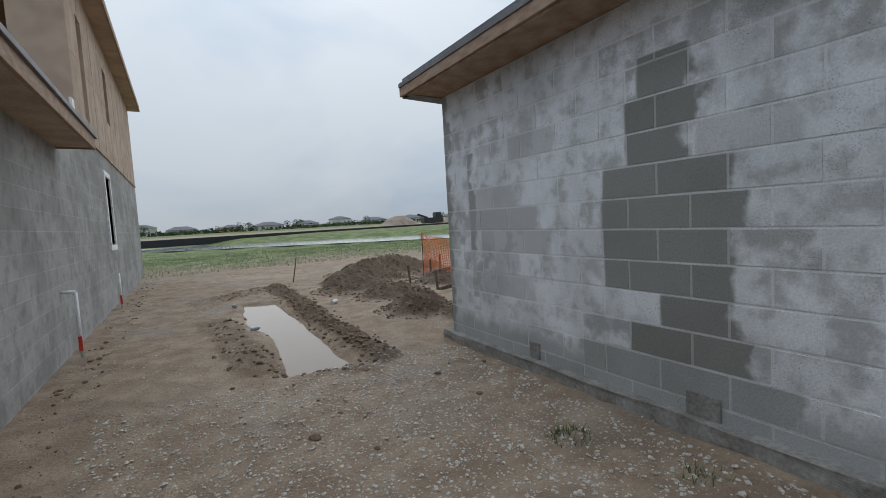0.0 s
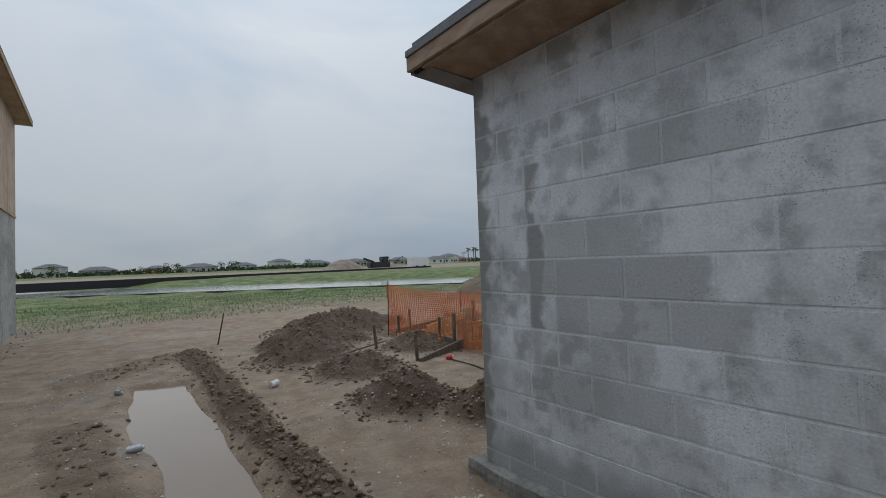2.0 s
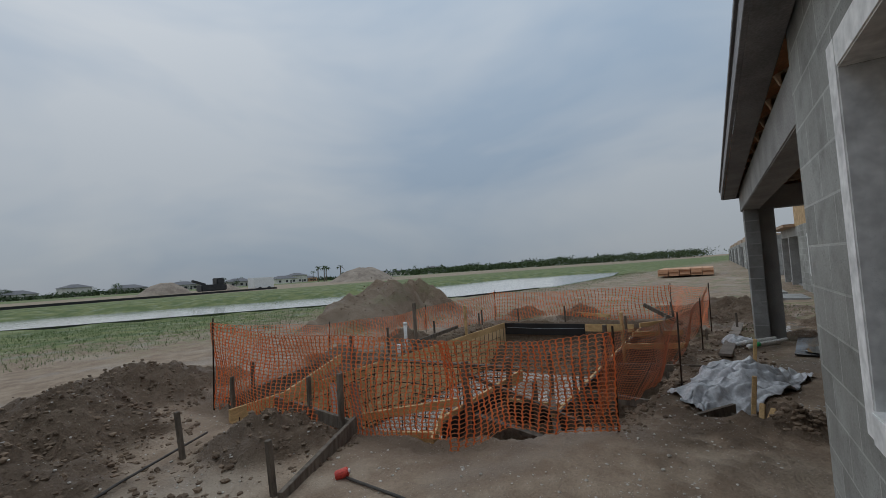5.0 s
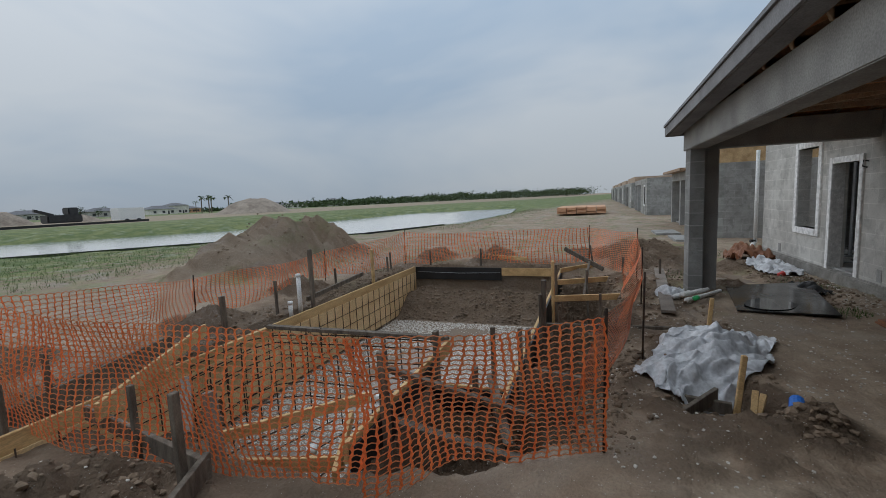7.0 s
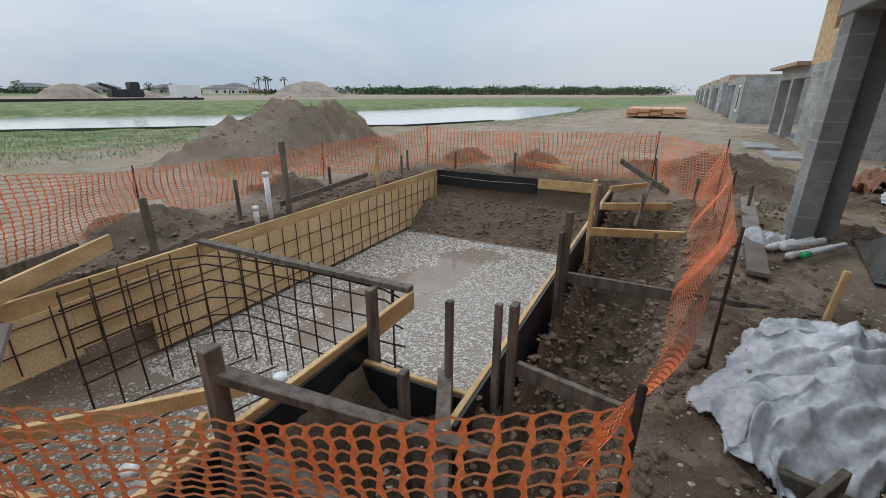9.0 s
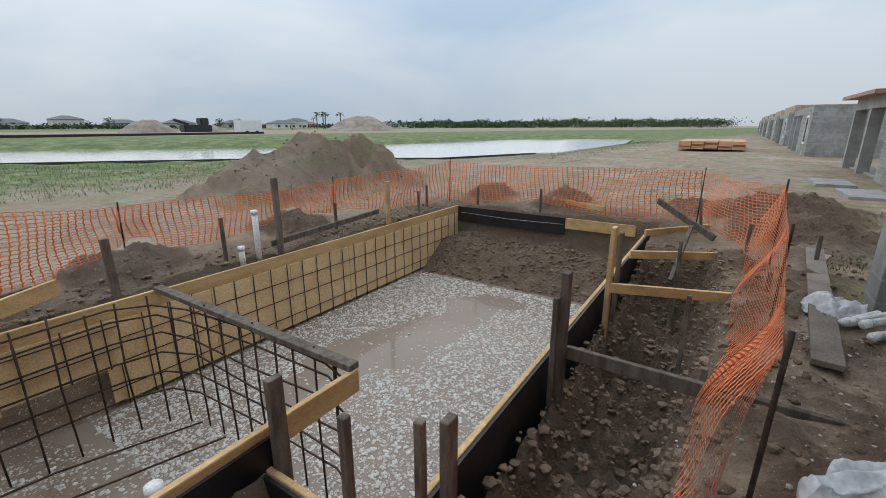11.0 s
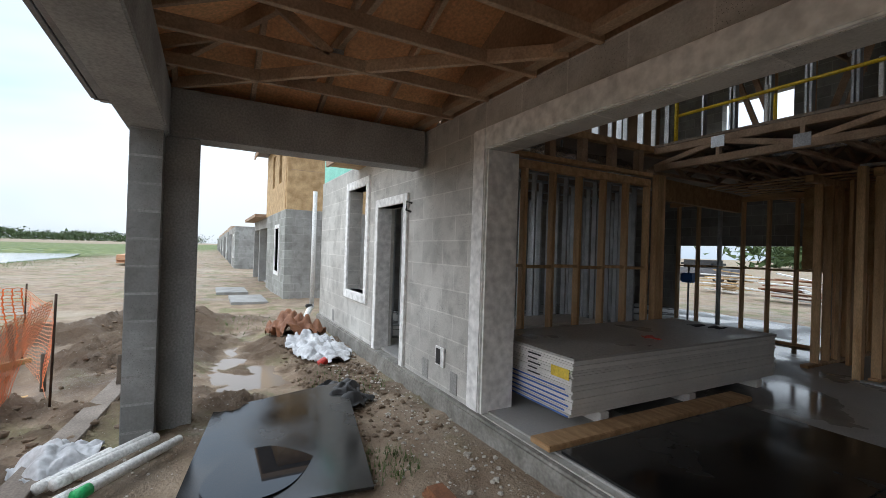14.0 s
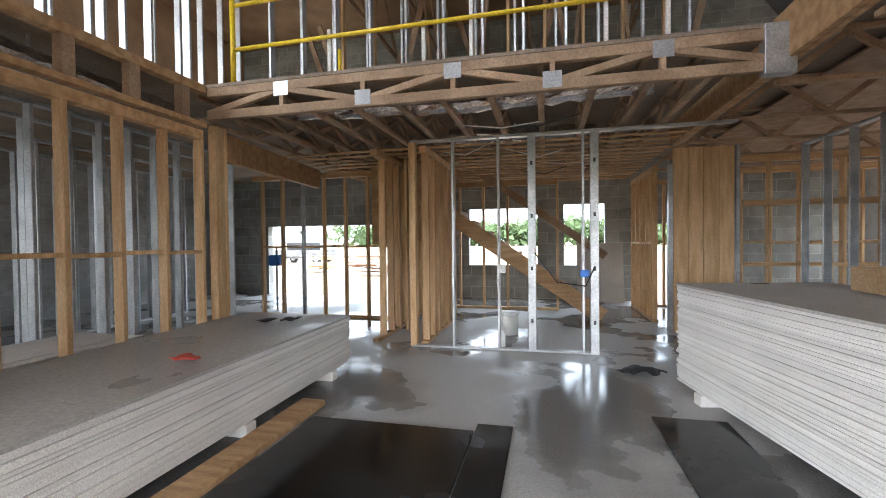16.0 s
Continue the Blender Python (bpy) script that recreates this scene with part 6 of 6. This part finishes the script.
for k in range(10):
    r = random.Random(k)
    x, y = 7.5 + r.random() * 4.2, -1.5 - r.random() * 3.5
    tagged(tubepart("electric_cable", [(x, y, 2.72), (x + 0.4, y + r.uniform(-0.3, 0.3), 2.66 - 0.05 * r.random()), (x + 0.9, y + r.uniform(-0.4, 0.4), 2.74)], 0.007, M_PVC if k % 2 else M_DARK), "loose cable hung under the joists", "cable", "hung cables")
t = thing("blocking_rail", "thin timber backing board in the side room", "board")
barpart("rail", (3.5, -3.9, 1.95), (6.3, -3.9, 1.95), 0.03, 0.08, M_PINEX, t)
barpart("low_rail", (3.5, -3.9, 1.15), (6.3, -3.9, 1.15), 0.03, 0.05, M_PINEX, t)
steel_wall("steel_stud_wall", "y", 5.6, -3.9, 0.5, F0, 2.68, 0.45)
stud_wall("stud_wall", "x", -5.2, 3.4, 6.2, F0, 2.6, 0.4)


# ---- house to the west ----
WX = -1.45
lh = thing("west_house", "unfinished two-storey house, block below and sheathing above", "house", at=(0, 0, 0))
part("block_wall", wall_with_holes(bmesh.new(), "y", -7.0, 21.35, -0.2, 3.50, WX - 0.2, WX, [(12.66, 13.42, 1.36, 2.96)]), M_WALLY, lh)
part("end_wall", bx(-12.0, 21.15, -0.2, WX - 0.2, 21.35, 3.5), M_WALLX, lh)
up_holes = [(11.0, 11.5, 3.9, 5.9), (14.35, 15.0, 4.55, 5.95)]
part("upper_wall", wall_with_holes(bmesh.new(), "y", 9.95, 21.35, 3.50, 6.6, WX - 0.15, WX + 0.012, up_holes), M_OSBW, lh)
part("upper_end_wall", wall_with_holes(bmesh.new(), "x", -12.0, WX - 0.15, 3.2, 6.6, 9.95, 10.05, [(-3.6, -2.2, 3.6, 6.3)]), M_OSBW, lh)
part("upper_far_wall", bx(-12.0, 21.2, 3.5, WX - 0.15, 21.35, 6.6), M_OSBW, lh)
part("dark_inside", bx(-9, 10.4, 3.3, WX - 0.6, 20.8, 3.4), M_OSBR, lh)
for k in range(9):
    part("panel_joint", bx(WX + 0.012, 10.0 + 1.22 * k, 3.52, WX + 0.016, 10.012 + 1.22 * k, 6.55), M_TRUSS, lh)
part("panel_joint", bx(WX + 0.012, 9.96, 4.9, WX + 0.016, 21.3, 4.912), M_TRUSS, lh)
part("belt", bx(WX, 9.95, 3.47, WX + 0.03, 21.37, 3.53), M_TRUSS, lh)
wn1 = part("window", bx(WX - 0.16, 12.66, 1.36, WX - 0.15, 13.42, 2.96), M_DARK, lh, "dark window pane")
for a in ((12.53, 1.23, 12.66, 3.09), (13.42, 1.23, 13.55, 3.09)):
    part("frame", bx(WX - 0.1, a[0], a[1], WX + 0.035, a[2], a[3], 0.005), M_TRIM, wn1)
for z in (1.23, 2.96):
    part("frame", bx(WX - 0.1, 12.66, z, WX + 0.035, 13.42, z + 0.13, 0.005), M_TRIM, wn1)
rf = part("roof", bx(-12.5, 9.5, 6.72, WX + 0.4, 21.8, 6.76), M_ROOF, lh)
part("soffit", bx(-12.4, 9.55, 6.58, WX + 0.37, 21.75, 6.60), M_OSBW, rf)
part("fascia", bx(WX + 0.36, 9.5, 6.58, WX + 0.40, 21.8, 6.72, 0.003), M_FASCIA, rf)
part("fascia", bx(-12.5, 21.76, 6.58, WX + 0.36, 21.80, 6.72, 0.003), M_FASCIA, rf)
low = part("porch_roof", bx(-8.0, -7.0, 3.02, WX + 0.44, 8.15, 3.05), M_ROOF, lh)
part("soffit", bx(-8.0, -7.0, 2.86, WX + 0.41, 8.12, 2.88), M_OSBW, low)
part("fascia", bx(WX + 0.41, -7.0, 2.84, WX + 0.45, 8.16, 3.0, 0.003), M_FASCIA, low)
part("drip_edge", bx(WX + 0.40, -7.0, 3.0, WX + 0.48, 8.18, 3.06, 0.003), M_DRIP, low)
part("fascia", bx(-8.0, 8.12, 2.84, WX + 0.41, 8.16, 3.0, 0.003), M_FASCIA, low)
part("strap", bx(WX + 0.02, 9.4, 3.5, WX + 0.06, 9.6, 3.9, 0.01), M_PVC, lh, "white plastic wrap scrap")
tagged(part("upper_porch_wall", bx(-8.0, 7.9, 3.05, -2.4, 9.95, 3.1), M_ROOF), "grey low roof deck of the west house", "roof", kind="structure")


# ---- houses along the row to the east ----
def row_house(x0, y, w, d, h, upper, label):
    t = thing("row_house", label, "house", "row houses", at=(x0, y, 0))
    part("end_wall", bx(0, -d, -0.4, 0.2, -0.2, h), M_WALLY, t)
    part("back_wall", wall_with_holes(bmesh.new(), "x", 0.0, w * 0.45, -0.4, h, -0.2, 0.0, [(1.1, 1.9, 0.75, 2.1)]), M_WALLX, t)
    part("inner_wall", bx(w * 0.45, -2.6, -0.4, w, -2.4, h), M_WALLX, t)
    part("far_wall", bx(w - 0.2, -d, -0.4, w, -2.6, h), M_WALLY, t)
    part("floor_slab", bx(0.2, -d, -0.3, w - 0.2, -0.2, 0.08), M_CONC, t)
    # Near-black sheet across the hole, in place of the shaded room behind.
    wf = part("window", bx(1.1, -0.12, 0.75, 1.9, -0.1, 2.1), M_DARK, t, "dark sheet for the shade in the window hole")
    for a in ((0.98, 0.63, 1.1, 2.22), (1.9, 0.63, 2.02, 2.22)):
        part("frame", bx(a[0], -0.1, a[1], a[2], 0.03, a[3]), M_TRIM, wf)
    for z in (0.63, 2.1):
        part("frame", bx(1.1, -0.1, z, 1.9, 0.03, z + 0.12), M_TRIM, wf)
    for k in range(2):
        part("porch_column", bx(w * (0.72 + 0.26 * k), -0.35, -0.4, w * (0.72 + 0.26 * k) + 0.25, 0.0, h - 0.4), M_CONC, t)
    part("porch_beam", bx(w * 0.45, -0.3, h - 0.4, w, -0.02, h), M_CONC, t)
    if upper:
        part("upper_end_wall", bx(0.0, -d, h, 0.15, -0.02, h + 2.3), M_OSB, t)
        part("upper_back_wall", wall_with_holes(bmesh.new(), "x", 0.15, w * 0.5, h, h + 2.3, -0.17, 0.0, [(1.0, 1.6, h + 0.9, h + 2.0), (2.6, 3.1, h + 0.9, h + 2.0)]), M_OSB, t)
        part("upper_far_wall", bx(w * 0.5 - 0.15, -d, h, w * 0.5, -0.17, h + 2.3), M_OSB, t)
        r = part("roof", bx(-0.4, -d, h + 2.36, w * 0.5 + 0.4, 0.45, h + 2.44), M_ROOF, t)
        part("fascia", bx(-0.4, 0.42, h + 2.22, w * 0.5 + 0.4, 0.46, h + 2.36), M_FASCIA, r)
        part("fascia", bx(-0.43, -d, h + 2.22, -0.40, 0.46, h + 2.36), M_FASCIA, r)
        part("porch_roof", bx(w * 0.5, -3, h, w + 0.4, 0.4, h + 0.12), M_FASCIA, t)
        part("sheathing_joint", bx(-0.004, -d, h + 1.15, 0.0, -0.1, h + 1.165), M_TRUSS, t)
    return t


row_house(21.45, 2.18, 9.5, 9, 2.62, True, "unfinished house of grey block with tan sheathing above")
for k in range(6):
    t = row_house(39.0 + 15.5 * k, 2.6 - 0.1 * k, 10, 9, 2.7, False, "roofless grey block house shell in the row")
    if k > 0:
        part("truss_band", bx(0.0, -8.5, 2.7, 9.5, -0.3, 3.3), M_OSBW, t)
t = thing("lumber_stack", "stack of orange tinted timber on the sandy track", "lumber stack", at=(45.5, 7.3, 0))
for k in range(5):
    for j in range(5):
        part("plank", bx(-3 + 0.1 * ((k + j) % 3), -2 + 0.8 * j, 0.1 + 0.11 * k, 3 + 0.12 * ((k * j) % 3), -1.25 + 0.8 * j, 0.2 + 0.11 * k), M_ORANGEW, t)

# ---- far side of the lake and the view through the front openings ----
def far_house(w, d, h, wallm, label):
    t = thing("far_house", label, "house", "far houses")
    part("wall", bx(-w / 2, -d / 2, -1, w / 2, d / 2, h), wallm, t)
    bm = bmesh.new()
    e, rz = 0.6, h + d * 0.21
    v = [bm.verts.new(p) for p in ((-w / 2 - e, -d / 2 - e, h), (w / 2 + e, -d / 2 - e, h), (w / 2 + e, d / 2 + e, h), (-w / 2 - e, d / 2 + e, h), (-w / 2 + d / 2, 0, rz), (w / 2 - d / 2, 0, rz))]
    for f in ((0, 1, 5, 4), (1, 2, 5), (2, 3, 4, 5), (3, 0, 4), (3, 2, 1, 0)):
        bm.faces.new([v[i] for i in f])
    part("roof", bm, M_ROOF, t)
    for k in range(3):
        x = -w * 0.32 + w * 0.32 * k
        part("window", bx(x - 0.9, -d / 2 - 0.05, 0.8, x + 0.9, -d / 2 - 0.01, 2.3), M_DARK, t)
    part("door", bx(w * 0.18 - 0.5, -d / 2 - 0.05, 0, w * 0.18 + 0.5, -d / 2 - 0.01, 2.2), M_DARK, t)
    return t


fh = [far_house(18, 11, 3.4, M_FARWALL, "far house with pale walls and grey hip roof"), far_house(14, 10, 5.6, M_FARWALL, "far two-storey house with pale walls"), far_house(13, 9, 3.3, M_ORANGEW, "far house with orange walls and grey roof")]
fr = random.Random(4)
k = 0
for x in range(-230, 600, 26):
    src = fh[2] if k in (10, 19) else fh[1] if k % 5 == 3 else fh[0]
    y = 320 + fr.uniform(-18, 25) - max(0, x - 90) * 0.22
    if k < 3:
        fh[k].matrix_basis = pose(x, y, 0.2, 0, 0, fr.uniform(-12, 12))
    else:
        copy_thing(src, pose(x + fr.uniform(-4, 4), y, 0.2, 0, 0, fr.uniform(-12, 12)))
    k += 1


def tree(h, palm=False):
    t = thing("palm_tree" if palm else "tree", "tall thin palm tree beyond the lake" if palm else "leafy green tree beyond the lake", "tree", "far palms" if palm else "far trees")
    bm = tube(bmesh.new(), [(0, 0, -1), (0.1, 0, h * 0.4), (0.15, 0.05, h * 0.75)], h * 0.025, 6)
    part("trunk", bm, M_BARK, t)
    r = random.Random(int(h * 10))
    bm = bmesh.new()
    if palm:
        for k in range(16):
            a, dz = r.random() * math.tau, r.uniform(-0.5, 0.8)
            c = Vector((0.15, 0.05, h * 0.76))
            d = Vector((math.cos(a), math.sin(a), dz)).normalized()
            s = d.cross(Vector((0, 0, 1))).normalized() * h * 0.035
            m = c + d * h * 0.16
            e = c + d * h * 0.28 + Vector((0, 0, -h * 0.09))
            q = [bm.verts.new(p) for p in (c, m - s, e, m + s)]
            bm.faces.new(q)
    else:
        for k in range(260):
            a, b, q = r.random() * math.tau, r.uniform(-1, 1), r.random() ** 0.4
            rad = math.sqrt(max(0, 1 - b * b)) * q
            p = Vector((math.cos(a) * rad * h * 0.42, math.sin(a) * rad * h * 0.42, h * 0.62 + b * q * h * 0.36))
            p *= 1 + 0.25 * noise.noise(p * 0.5)
            s = h * r.uniform(0.03, 0.07)
            vs = [bm.verts.new(p + Vector((r.uniform(-s, s), r.uniform(-s, s), r.uniform(-s, s)))) for _ in range(4)]
            bm.faces.new(vs[:3])
            bm.faces.new(vs[1:])
    part("crown", bm, M_LEAF, t)
    return t


tr = [tree(7.0), tree(5.2), tree(10.0, True)]
tr[0].matrix_basis, tr[1].matrix_basis, tr[2].matrix_basis = pose(-60, 200, 0), pose(25, 232, 0), pose(162, 178, 0)
for k in range(70):
    x = fr.uniform(-230, 600)
    y = 335 + fr.uniform(-35, 30) - max(0, x - 90) * 0.25
    copy_thing(tr[k % 2], pose(x, y, 0, 0, 0, fr.uniform(0, 360)))
for x, y in ((167, 182), (172, 176), (165, 186), (330, 240), (380, 200), (290, 260), (240, 275), (420, 170)):
    copy_thing(tr[2], pose(x, y, 0, 0, 0, fr.uniform(0, 360)))


def woods(name, a, b, depth, h0, h1, n, seed, label):
    r = np.random.RandomState(seed)
    tq = r.rand(n)
    x = a[0] + (b[0] - a[0]) * tq + r.randn(n) * depth
    y = a[1] + (b[1] - a[1]) * tq + r.randn(n) * depth
    top = h0 + (h1 - h0) * tq
    z = top * (0.7 + 0.5 * fbm(x, y, 0.07, 4)) * r.rand(n) ** 0.6
    s = 0.5 + 0.9 * r.rand(n)
    V = (np.stack([x, y, z], -1)[:, None] + r.randn(n, 3, 3) * s[:, None, None] * 0.7).reshape(-1, 3)
    me = bpy.data.meshes.new(name)
    me.from_pydata(V.tolist(), [], np.arange(n * 3).reshape(-1, 3).tolist())
    me.materials.append(M_LEAF)
    tagged(new(name, me), label, "woods", kind="stuff")


woods("far_woods", (300, 230), (640, 20), 10, 6, 13, 18000, 3, "dark green line of far woods")
woods("far_hedge", (-270, 345), (420, 300), 7, 3.0, 3.5, 12000, 4, "low dark line of far shrubs between houses")
woods("front_woods", (-30, -120), (60, -110), 6, 6, 8, 7000, 5, "green trees beyond the street")

def heap(name, cx, cy, rx, ry, h, material, label):
    bm = bmesh.new()
    rings = [[bm.verts.new((cx + rx * (1 - k / 7) * math.cos(a) * (1 + 0.15 * noise.noise(Vector((math.cos(a) * 2, math.sin(a) * 2, k * 0.3)))), cy + ry * (1 - k / 7) * math.sin(a), h * math.sin(k / 7 * 1.57) * (1 + 0.12 * noise.noise(Vector((a, k * 0.7, 3)))) - 0.2)) for a in [i / 24 * math.tau for i in range(24)]] for k in range(7)]
    for A, B in zip(rings, rings[1:]):
        for i in range(24):
            bm.faces.new((A[i], A[(i + 1) % 24], B[(i + 1) % 24], B[i]))
    bm.faces.new(rings[-1])
    return tagged(part(name, bm, material), label, "earth heap")


M_SAND = mat("dry_sand_heap", (0.24, 0.19, 0.15), (0.36, 0.30, 0.24), 0.5, 0.9, 0.5, fine=3)
heap("sand_mound", 115, 108, 15, 9, 5.0, M_SAND, "large flat-topped sand heap beyond the lake")
heap("earth_mound", 58, 122, 7, 5, 3.4, M_SAND, "brown earth heap on the bare strip")
heap("earth_mound", 70, 118, 7, 4, 2.2, M_SAND, "low brown earth heap on the bare strip")
t = thing("site_trailer", "white site trailer on the bare strip", "trailer", at=(66, 95, 0))
part("body", bx(-2.6, -1.2, 0.5, 2.6, 1.2, 2.9, 0.05), M_PVC, t)
for x in (-1.2, 1.2):
    part("wheel", tube(bmesh.new(), [(x, -1.35, 0.3), (x, -1.05, 0.3)], 0.45, 16), M_DARK, t)
t = thing("site_machine", "dark earth-moving machine far off", "machine", at=(60, 104, 0))
part("body", bx(-3.5, -1.2, 0.5, 2.5, 1.2, 2.0, 0.2), M_DARK, t)
part("cab", bx(0.2, -1, 2.0, 2.0, 1, 3.4, 0.15), M_DARK, t)
barpart("arm", (-2, 0, 2.0), (-5, 0, 3.0), 0.5, 0.5, M_DARK, t)
tagged(part("silt_fence", bx(-60, 84.0, -0.6, 62, 84.1, 0.6), M_BLACK), "low black silt fence along the lake bank", "fence", kind="structure")
bm = bmesh.new()
for a, b in zip(LAKE[1:5], LAKE[2:6]):
    bar(bm, (a[0] - 0.8, a[1] - 0.8, -0.35), (b[0] - 0.8, b[1] - 0.8, -0.35), 0.08, 0.35)
tagged(part("bank_liner", bm, M_BLACK), "black silt barrier along the near bank", "fence")
# front side: street clutter seen through the openings
t = thing("parked_car", "dark parked car on the street", "car", at=(26, -26, 0))
part("body", bx(-2.2, -0.9, 0.35, 2.2, 0.9, 0.95, 0.15), M_DRIP, t)
part("cabin", bx(-1.1, -0.8, 0.95, 1.3, 0.8, 1.5, 0.2), M_DARK, t)
for x in (-1.4, 1.4):
    for y in (-0.8, 0.8):
        w = part("wheel", tube(bmesh.new(), [(x, y - 0.12, 0.33), (x, y + 0.12, 0.33)], 0.33, 18), M_DARK, t)
        part("rim", tube(bmesh.new(), [(x, y - 0.125, 0.33), (x, y + 0.125, 0.33)], 0.19, 14), M_STEEL, w)
copy_thing(t, pose(32, -27, 0))
for x, y, m, lab in ((19.5, -17, M_OSB, "heap of scrap timber by the street"), (16, -15, M_BROWN, "heap of brown scrap boards by the street"), (8.2, -24, M_OSB, "stack of tan sheathing by the street")):
    t = thing("scrap_heap", lab, "scrap heap", "scrap heaps", at=(x, y, 0))
    r = random.Random(int(x))
    for k in range(14):
        barpart("plank", (r.uniform(-1.6, 0), r.uniform(-0.8, 0.8), 0.1 + 0.06 * k), (r.uniform(0.3, 1.8), r.uniform(-0.8, 0.8), 0.1 + 0.06 * k + r.uniform(-0.1, 0.3)), 0.2, 0.05, m if k % 3 else M_PVC, t)
t = thing("portable_toilet", "blue portable toilet by the street", "portable toilet", at=(5.4, -17.5, 0))
part("cabin", bx(-0.55, -0.55, 0, 0.55, 0.55, 2.1, 0.04), M_BLUE, t)
part("roof", bx(-0.58, -0.58, 2.1, 0.58, 0.58, 2.25, 0.05), M_PVC, t)
part("door", bx(-0.4, 0.55, 0.1, 0.4, 0.575, 1.95, 0.01), M_BLUE, t)


# ---- blocks of the side wall ----
full = mesh_of("block", bx(0, 0.004, 0.004, 0.18, BLOCK - 0.005, COURSE - 0.005, 0.005), M_BLOCK)
half = mesh_of("block", bx(0, 0.004, 0.004, 0.18, BLOCK / 2 - 0.005, COURSE - 0.005, 0.005), M_BLOCK)
br = random.Random(8)
rest = bmesh.new()
for c in range(-1, 12):
    z, y, n = FIRST + COURSE * c, 4.735, 0
    while y > -6.9:
        L = BLOCK / 2 if c % 2 == 1 and n == 0 else BLOCK
        y -= L
        n += 1
        if y < -2.0 and y + L > -6.6 and z < 2.45 and z + COURSE > 0.65:
            continue  # unseen opening, added to let more daylight indoors
        if y > -3.0:
            ob = new("block", half if L < BLOCK else full)
            ob.parent = house_blocks
            ob.location = (2.9 + br.uniform(-0.0015, 0.0015), y, z)
        else:
            box(rest, 2.9, y + 0.004, z + 0.004, 3.05, y + L - 0.005, z + COURSE - 0.005)
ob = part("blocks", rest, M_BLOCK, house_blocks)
ob["kind"] = "stuff"
for y0, y1, z1 in ((1.46, 1.69, 0.26), (3.14, 3.28, 0.26)):
    bm = bx(2.885, y0, -0.02, 2.902, y1, z1, 0.004)
    part("cut_patch", bm, M_CONCD, house_blocks, "rough dark mortar patch")
